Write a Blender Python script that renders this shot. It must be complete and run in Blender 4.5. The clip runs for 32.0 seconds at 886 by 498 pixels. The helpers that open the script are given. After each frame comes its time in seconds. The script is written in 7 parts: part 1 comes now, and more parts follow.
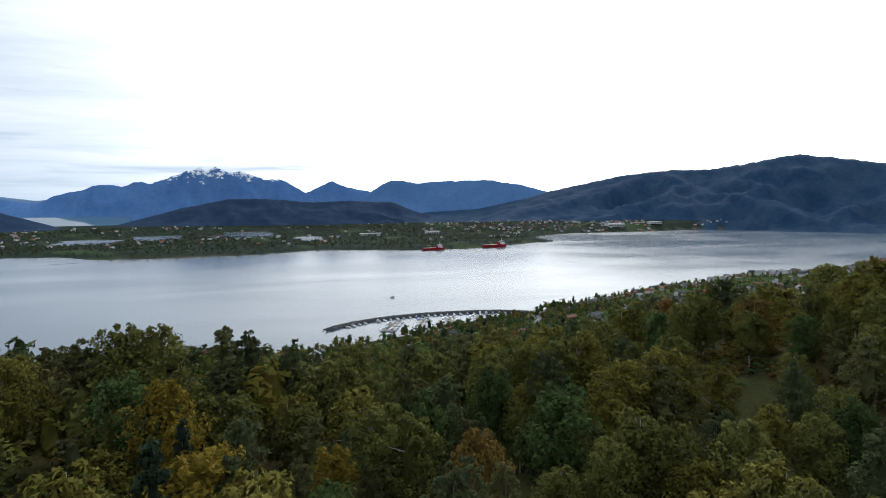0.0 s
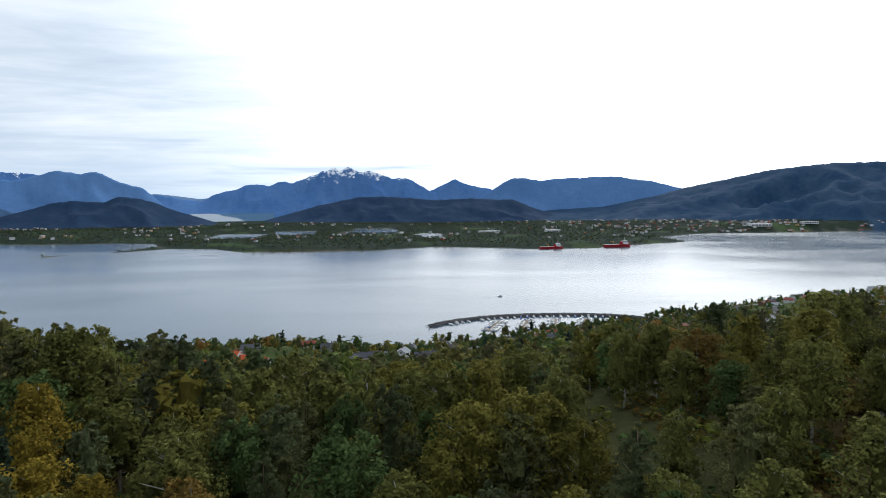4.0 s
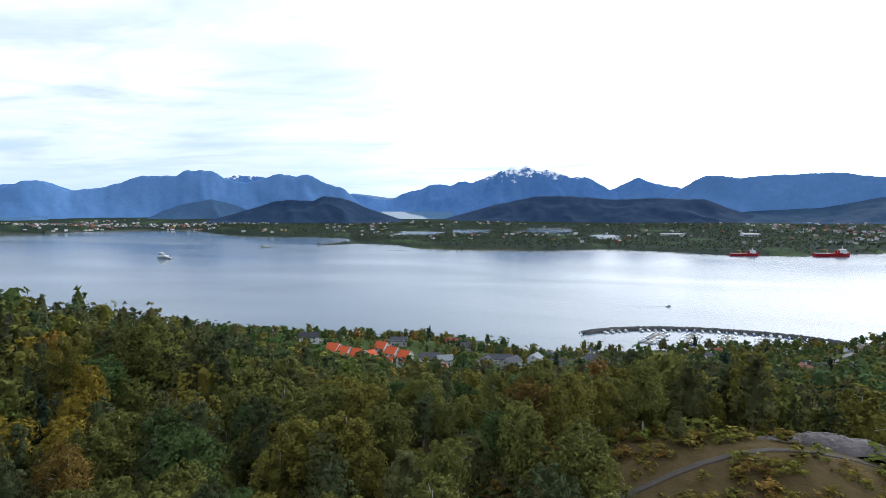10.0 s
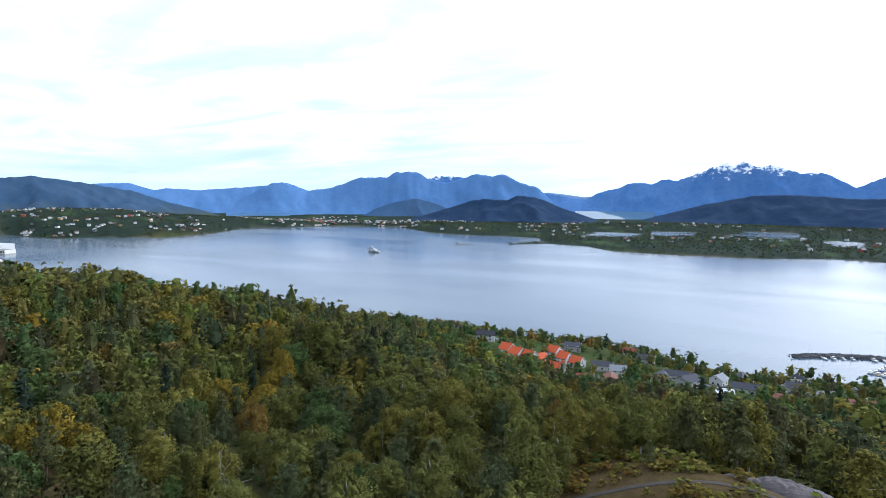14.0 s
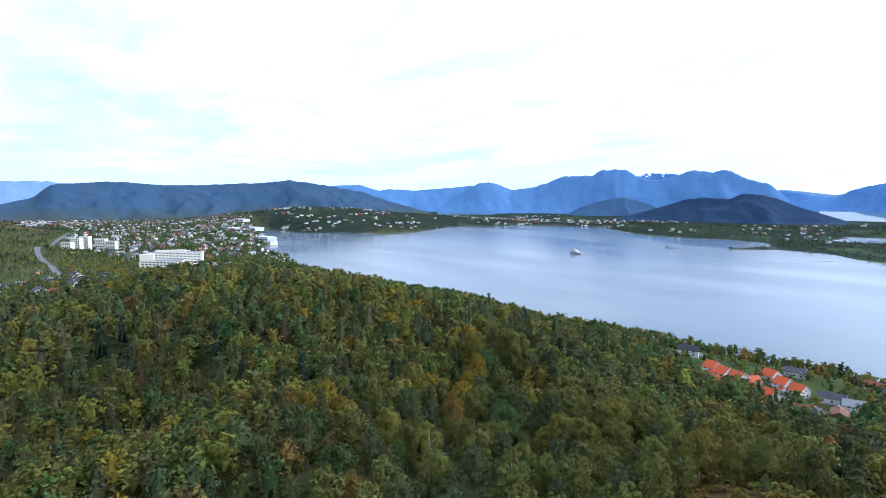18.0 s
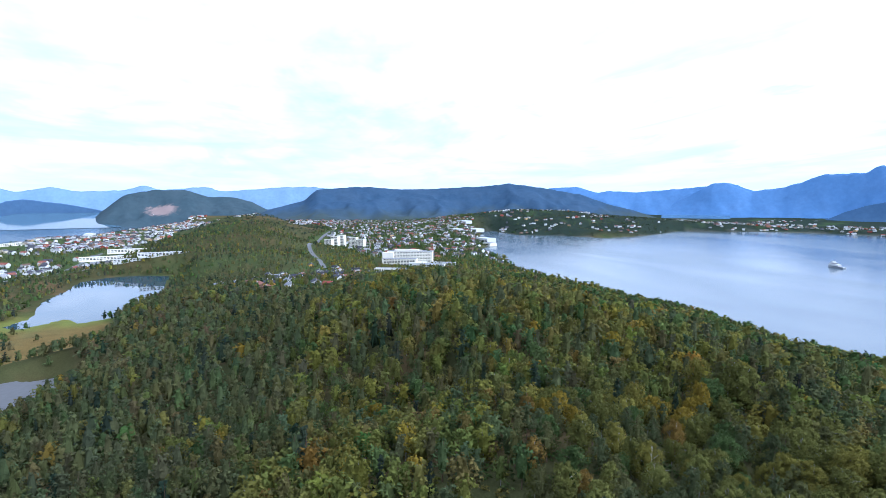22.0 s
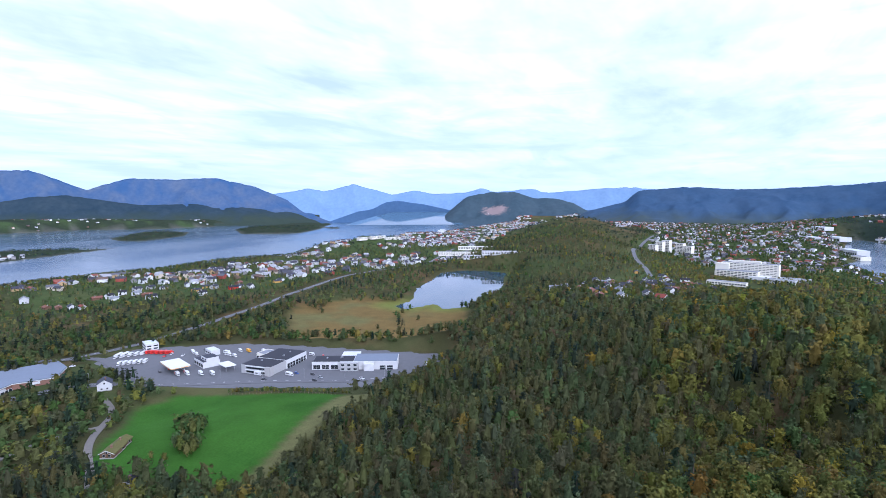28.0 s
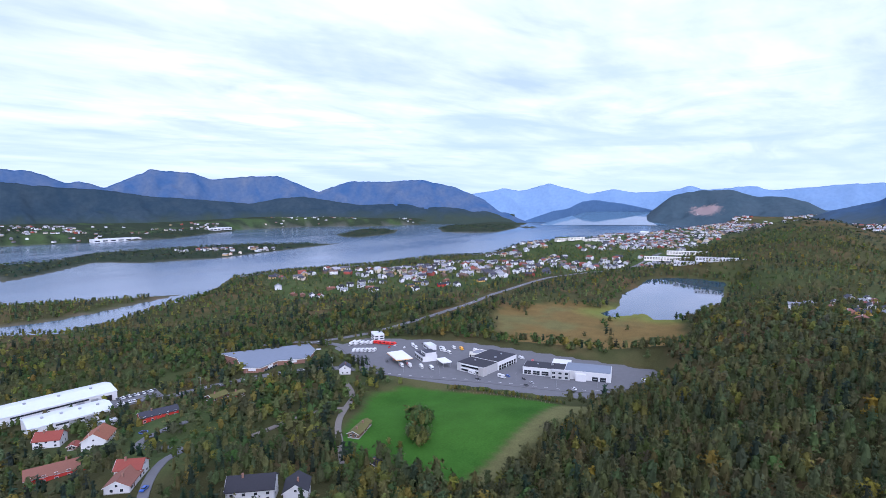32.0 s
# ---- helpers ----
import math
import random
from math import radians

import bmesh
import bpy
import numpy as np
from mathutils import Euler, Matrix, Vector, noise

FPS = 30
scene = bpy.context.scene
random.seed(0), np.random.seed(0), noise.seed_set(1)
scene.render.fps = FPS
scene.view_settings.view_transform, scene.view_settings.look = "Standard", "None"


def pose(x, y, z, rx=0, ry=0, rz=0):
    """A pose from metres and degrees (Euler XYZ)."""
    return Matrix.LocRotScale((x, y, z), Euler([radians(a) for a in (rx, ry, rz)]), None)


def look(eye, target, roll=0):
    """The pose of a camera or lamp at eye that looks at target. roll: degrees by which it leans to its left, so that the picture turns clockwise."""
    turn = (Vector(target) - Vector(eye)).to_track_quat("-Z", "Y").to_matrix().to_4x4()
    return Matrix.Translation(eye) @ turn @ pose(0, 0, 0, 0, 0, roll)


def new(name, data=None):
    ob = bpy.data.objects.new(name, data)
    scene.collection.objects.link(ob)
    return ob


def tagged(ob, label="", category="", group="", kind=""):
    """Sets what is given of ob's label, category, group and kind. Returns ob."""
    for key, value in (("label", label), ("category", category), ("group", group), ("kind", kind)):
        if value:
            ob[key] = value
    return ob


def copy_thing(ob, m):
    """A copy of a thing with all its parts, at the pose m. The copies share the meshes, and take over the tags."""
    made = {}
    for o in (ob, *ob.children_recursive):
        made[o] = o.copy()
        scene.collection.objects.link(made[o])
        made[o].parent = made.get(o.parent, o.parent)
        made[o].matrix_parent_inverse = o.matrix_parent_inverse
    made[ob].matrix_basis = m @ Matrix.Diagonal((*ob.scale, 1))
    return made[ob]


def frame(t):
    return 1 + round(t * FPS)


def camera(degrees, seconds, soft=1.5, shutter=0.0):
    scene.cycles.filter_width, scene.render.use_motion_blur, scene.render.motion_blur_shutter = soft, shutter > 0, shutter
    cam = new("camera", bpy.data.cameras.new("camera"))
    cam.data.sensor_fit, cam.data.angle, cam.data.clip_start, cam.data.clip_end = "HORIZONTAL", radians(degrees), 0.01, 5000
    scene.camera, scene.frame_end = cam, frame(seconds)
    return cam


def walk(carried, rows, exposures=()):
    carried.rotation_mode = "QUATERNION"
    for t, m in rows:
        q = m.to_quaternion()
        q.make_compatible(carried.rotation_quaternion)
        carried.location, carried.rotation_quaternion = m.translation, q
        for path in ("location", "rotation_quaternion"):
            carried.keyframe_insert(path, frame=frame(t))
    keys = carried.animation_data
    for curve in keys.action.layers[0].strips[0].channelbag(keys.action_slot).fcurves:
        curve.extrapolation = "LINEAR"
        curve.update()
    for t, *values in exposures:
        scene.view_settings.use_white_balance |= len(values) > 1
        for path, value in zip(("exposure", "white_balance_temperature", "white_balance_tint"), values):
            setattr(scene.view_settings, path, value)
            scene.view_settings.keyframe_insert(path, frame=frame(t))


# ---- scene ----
import functools
import itertools

cam = camera(78.47, 32.0, soft=0.8)
# seconds, place in metres, then tilt, turn and lean in degrees
PATH = [
    (0, -93.1, 25.8, 146.3, 85.46, -17.23, -0.17),
    (1, -86.9, 26.8, 146.3, 85.39, -13.85, -0.18),
    (2, -81.1, 27.0, 146.5, 85.34, -10.64, -0.19),
    (3, -75.0, 27.3, 146.7, 85.28, -7.32, -0.20),
    (3.5, -72.0, 27.5, 146.9, 85.25, -5.79, -0.19),
    (5.5, -60.4, 27.6, 148.2, 85.22, 0.65, -0.04),
    (6, -58.1, 27.4, 148.5, 85.20, 2.11, -0.05),
    (7, -53.4, 26.9, 149.1, 85.14, 5.19, -0.06),
    (8, -48.8, 25.7, 149.9, 85.09, 8.42, 0.03),
    (9, -44.2, 24.2, 151.0, 85.09, 11.40, 0.09),
    (10, -39.5, 22.8, 152.3, 85.10, 14.56, 0.11),
    (10.5, -37.1, 22.0, 153.0, 85.10, 16.33, 0.12),
    (11, -34.7, 21.2, 153.8, 85.09, 18.50, 0.13),
    (11.5, -32.5, 20.2, 154.5, 85.07, 21.03, 0.14),
    (12, -30.2, 19.3, 155.2, 85.05, 23.65, 0.15),
    (13, -25.7, 17.1, 156.8, 84.99, 29.39, 0.21),
    (14, -21.6, 14.8, 158.6, 84.87, 34.87, 0.27),
    (14.5, -19.6, 13.6, 159.4, 84.83, 37.60, 0.30),
    (16.5, -12.1, 8.7, 163.0, 84.68, 48.02, 0.18),
    (17, -10.4, 7.4, 164.0, 84.63, 50.59, 0.15),
    (18, -7.0, 5.1, 166.1, 84.62, 56.07, 0.05),
    (19, -3.6, 2.8, 168.0, 84.62, 61.88, -0.06),
    (20, 0.0, 0.0, 170.0, 84.67, 67.46, -0.15),
    (21, 3.9, -2.8, 172.1, 84.69, 73.03, -0.19),
    (22, 8.1, -6.0, 174.2, 84.77, 78.56, -0.07),
    (23, 12.0, -9.2, 176.2, 84.83, 83.73, 0.05),
    (24, 16.3, -12.2, 178.5, 84.79, 89.17, 0.11),
    (25, 20.3, -15.1, 180.8, 84.76, 94.79, 0.04),
    (25.5, 22.1, -16.5, 181.9, 84.76, 97.61, -0.01),
    (27.5, 28.1, -21.7, 185.5, 84.78, 108.43, -0.13),
    (28, 29.8, -23.2, 186.5, 84.78, 111.07, -0.15),
    (29, 32.9, -26.3, 188.4, 84.77, 116.05, -0.21),
    (30, 35.3, -30.6, 190.0, 84.75, 121.35, -0.32),
    (30.5, 36.0, -33.0, 190.7, 84.73, 124.72, -0.37),
    (31, 36.4, -35.5, 191.4, 84.74, 127.56, -0.40),
    (31.5, 36.5, -37.9, 192.0, 84.75, 129.74, -0.42),
    (32, 36.4, -40.2, 192.6, 84.75, 131.19, -0.44),
]
walk(cam, [(t, pose(x, y, z, tilt, 0, turn) @ pose(0, 0, 0, 0, 0, lean)) for t, x, y, z, tilt, turn, lean in PATH],
     exposures=[(0, -0.85, 5850, 8), (6, -0.65, 5800, 8), (10, -0.42, 5650, 9), (16, -0.1, 5250, 11), (24, 0.08, 4980, 14), (28, -0.2, 5050, 22), (32, -0.32, 5100, 26)])

# ---- sky and sun ----
SUN_AZ, SUN_EL = -36.0, 27.0          # turn from +y to the left, and height, in degrees
world = bpy.data.worlds.new("sky")
scene.world = world
world.use_nodes = True


class Nodes:
    """Short-hand for building node trees."""

    def __init__(self, tree):
        self.tree = tree

    def add(self, kind, **props):
        n = self.tree.nodes.new(kind)
        ins = props.pop("ins", {})
        for k, v in props.items():
            setattr(n, k, v)
        for k, v in ins.items():
            if isinstance(v, bpy.types.NodeSocket):
                self.tree.links.new(v, n.inputs[k])
            else:
                n.inputs[k].default_value = v
        return n

    def math(self, op, a, b=0.0, clamp=False):
        return self.add("ShaderNodeMath", operation=op, use_clamp=clamp, ins={0: a, 1: b}).outputs[0]

    def mix(self, fac, a, b, blend="MIX"):
        n = self.add("ShaderNodeMix", data_type="RGBA", blend_type=blend, ins={0: fac, 6: a, 7: b})
        return n.outputs[2]

    def noise(self, vec, scale, detail=4.0, rough=0.55, dist=0.0):
        return self.add("ShaderNodeTexNoise", ins={"Vector": vec, "Scale": scale, "Detail": detail, "Roughness": rough, "Distortion": dist}).outputs["Fac"]

    def ramp(self, fac, lo, hi):
        return self.add("ShaderNodeMapRange", ins={0: fac, 1: lo, 2: hi, 3: 0.0, 4: 1.0}).outputs[0]


def build_sky():
    world.node_tree.nodes.clear()
    g = Nodes(world.node_tree)
    geo = g.add("ShaderNodeTexCoord").outputs["Generated"]
    sky = g.add("ShaderNodeTexSky", sky_type="NISHITA", sun_disc=False, sun_elevation=radians(SUN_EL), sun_rotation=radians(-SUN_AZ),
                altitude=150.0, air_density=1.0, dust_density=1.5, ozone_density=1.0)
    clear = g.mix(1.0, sky.outputs[0], (0.14, 0.14, 0.14, 1), "MULTIPLY")
    xyz = g.add("ShaderNodeSeparateXYZ", ins={0: geo})
    up = g.math("ADD", g.math("MAXIMUM", xyz.outputs[2], 0.0), 0.07)
    flat = g.add("ShaderNodeCombineXYZ", ins={0: g.math("DIVIDE", xyz.outputs[0], up), 1: g.math("DIVIDE", xyz.outputs[1], up), 2: 0.0}).outputs[0]
    turned = g.add("ShaderNodeMapping", ins={0: flat, 2: (0, 0, radians(25)), 3: (0.55, 1.0, 1.0)}).outputs[0]
    big = g.noise(turned, 0.55, 5.0, 0.55, 0.6)
    fine = g.noise(turned, 1.7, 6.0, 0.6, 0.3)
    veil = g.math("ADD", g.math("MULTIPLY", big, 0.65), g.math("MULTIPLY", fine, 0.35))
    cover = g.ramp(veil, 0.36, 0.60)                      # how much of the blue is veiled by cloud
    cover = g.math("MULTIPLY", cover, g.ramp(xyz.outputs[2], -0.03, 0.14))
    # bellies of the nearer cloud banks are greyer
    belly = g.math("MULTIPLY", g.ramp(g.noise(turned, 0.9, 5.0, 0.6, 1.0), 0.50, 0.72), 0.85)
    white = g.mix(belly, (1.60, 1.60, 1.59, 1), (0.86, 0.98, 1.12, 1))
    low = g.ramp(xyz.outputs[2], 0.02, 0.2)
    blue = g.mix(low, (0.96, 1.12, 1.30, 1), g.mix(0.85, clear, (0.92, 1.04, 1.17, 1)))       # thin high haze over the clear sky
    col = g.mix(cover, blue, white)
    # brighter towards the veiled sun
    sunward = Vector((-math.sin(radians(SUN_AZ)), math.cos(radians(SUN_AZ)), math.tan(radians(SUN_EL)))).normalized()
    dot = g.add("ShaderNodeVectorMath", operation="DOT_PRODUCT", ins={0: geo, 1: sunward}).outputs["Value"]
    glow = g.math("POWER", g.math("MAXIMUM", dot, 0.0), 4.0)
    col = g.mix(g.math("MULTIPLY", glow, 0.9, True), col, (5.8, 5.5, 5.1, 1))
    # long thin cloud bars low over the mountains
    bars = g.noise(g.add("ShaderNodeMapping", ins={0: geo, 3: (2.2, 2.2, 26.0)}).outputs[0], 1.0, 5.0, 0.55, 0.5)
    bars = g.math("MULTIPLY", g.ramp(bars, 0.55, 0.69), g.math("SUBTRACT", 1.0, g.ramp(xyz.outputs[2], 0.12, 0.34)))
    shade = g.mix(g.ramp(glow, 0.05, 0.6), (0.86, 1.02, 1.20, 1), (1.15, 1.32, 1.52, 1))
    col = g.mix(g.math("MULTIPLY", bars, g.math("ADD", 0.70, g.math("MULTIPLY", g.ramp(glow, 0.05, 0.4), 0.28))), col, shade)
    bg = g.add("ShaderNodeBackground", ins={0: col, 1: 1.0})
    out = g.add("ShaderNodeOutputWorld", ins={0: bg.outputs[0]})


build_sky()
lamp = bpy.data.lights.new("sun", "SUN")
lamp.energy, lamp.angle, lamp.color = 1.3, radians(14), (1.0, 0.95, 0.86)
sun = new("sun", lamp)
sun.matrix_world = look((-math.sin(radians(SUN_AZ)) * 100, math.cos(radians(SUN_AZ)) * 100, 100 * math.tan(radians(SUN_EL))), (0, 0, 0))

# ---- materials ----
def material(name, base=(0.5, 0.5, 0.5), rough=0.8, metal=0.0, vary=0.15, scale=1.0, bump=0.0, spec=0.3, obvary=0.0):
    """A painted or mineral surface with grain at two scales."""
    m = bpy.data.materials.new(name)
    m.use_nodes = True
    g = Nodes(m.node_tree)
    b = m.node_tree.nodes["Principled BSDF"]
    pos = g.add("ShaderNodeNewGeometry").outputs["Position"]
    n1, n2 = g.noise(pos, 0.35 * scale, 3.0), g.noise(pos, 3.0 * scale, 4.0)
    f = g.math("ADD", g.math("MULTIPLY", n1, 0.6), g.math("MULTIPLY", n2, 0.4))
    if obvary:
        f = g.math("ADD", f, g.math("MULTIPLY", g.math("SUBTRACT", g.add("ShaderNodeObjectInfo").outputs["Random"], 0.5), obvary))
    k = g.math("ADD", 1.0 - vary, g.math("MULTIPLY", f, 2 * vary))
    val = g.add("ShaderNodeCombineXYZ", ins={0: k, 1: k, 2: k}).outputs[0]
    m.node_tree.links.new(g.mix(1.0, (*base, 1), val, "MULTIPLY"), b.inputs["Base Color"])
    b.inputs["Roughness"].default_value, b.inputs["Metallic"].default_value = rough, metal
    b.inputs["Specular IOR Level"].default_value = spec
    if bump:
        bp = g.add("ShaderNodeBump", ins={"Strength": bump, "Distance": 0.1, "Height": n2})
        m.node_tree.links.new(bp.outputs[0], b.inputs["Normal"])
    return m


def attribute_material(name, rough, near, far, bump, translucent=0.0, obvary=0.0, spec=0.2, puff=False):
    """Base colour from the mesh's own 'cover' colours, with grain at two scales; puff: leaves share the roundness of their bough."""
    m = bpy.data.materials.new(name)
    m.use_nodes = True
    g = Nodes(m.node_tree)
    b = m.node_tree.nodes["Principled BSDF"]
    col = g.add("ShaderNodeAttribute", attribute_name="cover").outputs["Color"]
    pos = g.add("ShaderNodeNewGeometry").outputs["Position"]
    n1, n2 = g.noise(pos, far, 5.0, 0.6), g.noise(pos, near, 5.0, 0.65)
    k = g.math("ADD", 0.25, g.math("ADD", g.math("MULTIPLY", n1, 0.7), g.math("MULTIPLY", n2, 0.8)))
    if obvary:
        k = g.math("MULTIPLY", k, g.math("ADD", 1 - obvary / 2, g.math("MULTIPLY", g.add("ShaderNodeObjectInfo").outputs["Random"], obvary)))
    val = g.add("ShaderNodeCombineXYZ", ins={0: k, 1: k, 2: k}).outputs[0]
    base = g.mix(1.0, col, val, "MULTIPLY")
    m.node_tree.links.new(base, b.inputs["Base Color"])
    b.inputs["Roughness"].default_value = rough
    b.inputs["Specular IOR Level"].default_value = spec
    if bump:
        bp = g.add("ShaderNodeBump", ins={"Strength": bump, "Distance": 0.6, "Height": n2})
        m.node_tree.links.new(bp.outputs[0], b.inputs["Normal"])
    if puff:
        way = g.add("ShaderNodeAttribute", attribute_name="puff").outputs["Vector"]
        way = g.add("ShaderNodeVectorTransform", vector_type="NORMAL", convert_from="OBJECT", convert_to="WORLD", ins={0: way}).outputs[0]
        way = g.add("ShaderNodeVectorMath", operation="NORMALIZE", ins={0: way}).outputs[0]
        m.node_tree.links.new(way, b.inputs["Normal"])
    if translucent:
        tr = g.add("ShaderNodeBsdfTranslucent", ins={0: base})
        mx = g.add("ShaderNodeMixShader", ins={0: translucent, 1: b.outputs[0], 2: tr.outputs[0]})
        m.node_tree.links.new(mx.outputs[0], m.node_tree.nodes["Material Output"].inputs[0])
    return m


def water_material(name, base, rough, ruffle=0.04):
    m = bpy.data.materials.new(name)
    m.use_nodes = True
    g = Nodes(m.node_tree)
    b = m.node_tree.nodes["Principled BSDF"]
    pos = g.add("ShaderNodeNewGeometry").outputs["Position"]
    stretched = g.add("ShaderNodeMapping", ins={0: pos, 3: (0.35, 1.0, 1.0)}).outputs[0]
    swell = g.noise(stretched, 0.0035, 2.0, 0.5, 0.6)          # calm slicks and ruffled lanes
    r = g.math("ADD", rough, g.math("MULTIPLY", g.ramp(swell, 0.40, 0.66), ruffle))
    m.node_tree.links.new(r, b.inputs["Roughness"])
    b.inputs["Base Color"].default_value = (*base, 1)
    b.inputs["IOR"].default_value = 1.333
    b.inputs["Specular IOR Level"].default_value = 0.6
    return m


GROUND = attribute_material("heath_and_grass", 0.95, 0.9, 0.05, 0.5, spec=0.03)
FOLIAGE = attribute_material("foliage", 0.8, 0.5, 0.03, 0.0, translucent=0.22, spec=0.03, puff=True)
FAR_WOODS = attribute_material("far_woods", 0.9, 0.05, 0.008, 0.0, spec=0.0, puff=True)
TREE_FOLIAGE = attribute_material("tree_foliage", 0.8, 0.9, 0.06, 0.0, translucent=0.22, obvary=0.5, spec=0.03, puff=True)
SEA = water_material("sea_water", (0.068, 0.102, 0.138), 0.15, 0.09)
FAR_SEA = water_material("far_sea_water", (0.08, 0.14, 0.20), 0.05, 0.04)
POND = water_material("pond_water", (0.03, 0.06, 0.09), 0.03, 0.03)
BARK = material("bark", (0.16, 0.11, 0.08), 0.9, vary=0.4, scale=4, bump=0.3)
PALE_BARK = material("birch_bark", (0.42, 0.40, 0.36), 0.8, vary=0.4, scale=5)

# ---- the lie of the land ----
def lattice(ix, iy, seed):
    h = (ix.astype(np.int64) * 374761393 + iy.astype(np.int64) * 668265263 + seed * 974634777) & 0x7FFFFFFF
    h = ((h ^ (h >> 13)) * 1274126177) & 0x7FFFFFFF
    return ((h ^ (h >> 16)) & 0xFFFF) / 65535.0


def value_noise(x, y, seed=0):
    ix, iy = np.floor(x), np.floor(y)
    fx, fy = x - ix, y - iy
    fx, fy = fx * fx * (3 - 2 * fx), fy * fy * (3 - 2 * fy)
    a, b = lattice(ix, iy, seed), lattice(ix + 1, iy, seed)
    c, d = lattice(ix, iy + 1, seed), lattice(ix + 1, iy + 1, seed)
    return (a * (1 - fx) + b * fx) * (1 - fy) + (c * (1 - fx) + d * fx) * fy


def fbm(x, y, scale, octaves=4, seed=0, gain=0.5):
    """Layered noise about 0, within -1 to 1."""
    total, amp, norm = 0.0, 1.0, 0.0
    for o in range(octaves):
        total = total + amp * (2 * value_noise(x / scale + 17.3 * o, y / scale - 9.1 * o, seed + o) - 1)
        norm, amp, scale = norm + amp, amp * gain, scale / 2.03
    return total / norm


def smooth(v, lo, hi):
    t = np.clip((v - lo) / (hi - lo), 0, 1)
    return t * t * (3 - 2 * t)


def outline(x, y, poly):
    """Inside or not, and the distance to the outline of a polygon in plan."""
    p = np.array(poly, float)
    q = np.roll(p, -1, 0)
    inside = np.zeros(np.shape(x), bool)
    best = np.full(np.shape(x), 1e12)
    for (ax, ay), (bx, by) in zip(p, q):
        cross = ((ay > y) != (by > y)) & (x < (bx - ax) * (y - ay) / ((by - ay) or 1e-9) + ax)
        inside ^= cross
        dx, dy = bx - ax, by - ay
        t = np.clip(((x - ax) * dx + (y - ay) * dy) / (dx * dx + dy * dy + 1e-9), 0, 1)
        best = np.minimum(best, (x - ax - t * dx) ** 2 + (y - ay - t * dy) ** 2)
    return inside, np.sqrt(best)


def signed(x, y, poly):
    """Distance to the outline, positive inside."""
    i, d = outline(x, y, poly)
    return np.where(i, d, -d)


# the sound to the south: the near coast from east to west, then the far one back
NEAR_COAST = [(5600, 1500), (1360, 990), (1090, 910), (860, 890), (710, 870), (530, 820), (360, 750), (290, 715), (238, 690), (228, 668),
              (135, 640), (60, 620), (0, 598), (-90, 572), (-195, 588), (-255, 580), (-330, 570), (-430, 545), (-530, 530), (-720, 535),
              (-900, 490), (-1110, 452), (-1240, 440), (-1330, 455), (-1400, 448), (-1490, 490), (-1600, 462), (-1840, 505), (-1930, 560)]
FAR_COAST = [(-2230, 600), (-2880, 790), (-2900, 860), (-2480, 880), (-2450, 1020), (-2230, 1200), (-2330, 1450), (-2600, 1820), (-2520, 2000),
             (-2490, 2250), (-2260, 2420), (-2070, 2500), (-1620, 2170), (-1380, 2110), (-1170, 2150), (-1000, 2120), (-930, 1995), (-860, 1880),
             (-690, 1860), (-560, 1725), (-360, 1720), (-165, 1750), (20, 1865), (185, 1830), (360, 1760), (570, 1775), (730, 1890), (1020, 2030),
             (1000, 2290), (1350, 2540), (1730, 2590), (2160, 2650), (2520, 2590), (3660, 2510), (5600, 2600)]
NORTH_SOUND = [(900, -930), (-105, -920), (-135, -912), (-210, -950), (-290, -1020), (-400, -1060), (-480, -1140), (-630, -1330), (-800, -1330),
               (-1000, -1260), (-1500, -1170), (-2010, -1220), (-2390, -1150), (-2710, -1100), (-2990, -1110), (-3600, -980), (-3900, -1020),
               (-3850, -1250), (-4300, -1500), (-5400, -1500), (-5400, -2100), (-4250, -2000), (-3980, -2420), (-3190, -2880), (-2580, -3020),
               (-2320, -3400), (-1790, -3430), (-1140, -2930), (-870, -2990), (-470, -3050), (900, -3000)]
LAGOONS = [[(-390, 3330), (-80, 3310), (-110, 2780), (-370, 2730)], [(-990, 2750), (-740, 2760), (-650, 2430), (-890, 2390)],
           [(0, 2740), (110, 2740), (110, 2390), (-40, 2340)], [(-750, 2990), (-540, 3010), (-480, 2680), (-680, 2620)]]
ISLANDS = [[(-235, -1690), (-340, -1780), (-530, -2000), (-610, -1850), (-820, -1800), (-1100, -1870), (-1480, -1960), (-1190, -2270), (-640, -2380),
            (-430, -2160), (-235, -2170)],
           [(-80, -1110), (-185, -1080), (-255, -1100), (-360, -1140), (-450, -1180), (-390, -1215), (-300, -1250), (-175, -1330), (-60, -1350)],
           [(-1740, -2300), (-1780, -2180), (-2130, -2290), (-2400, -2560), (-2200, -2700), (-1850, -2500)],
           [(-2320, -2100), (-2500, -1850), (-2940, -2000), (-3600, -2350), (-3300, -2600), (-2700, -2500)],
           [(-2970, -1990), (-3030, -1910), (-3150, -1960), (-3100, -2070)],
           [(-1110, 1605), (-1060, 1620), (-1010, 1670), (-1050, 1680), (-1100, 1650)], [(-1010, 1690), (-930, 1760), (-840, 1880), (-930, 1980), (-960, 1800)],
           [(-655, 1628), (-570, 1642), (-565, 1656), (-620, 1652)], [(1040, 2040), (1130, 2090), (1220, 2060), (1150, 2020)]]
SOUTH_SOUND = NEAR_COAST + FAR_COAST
POND_EDGE = [(-650, -362), (-700, -352), (-745, -372), (-800, -392), (-900, -405), (-1000, -424), (-1045, -402), (-1062, -350), (-1050, -300), (-920, -272), (-770, -243),
             (-700, -250), (-655, -285), (-690, -312), (-640, -335)]
POND_Z = 36.0
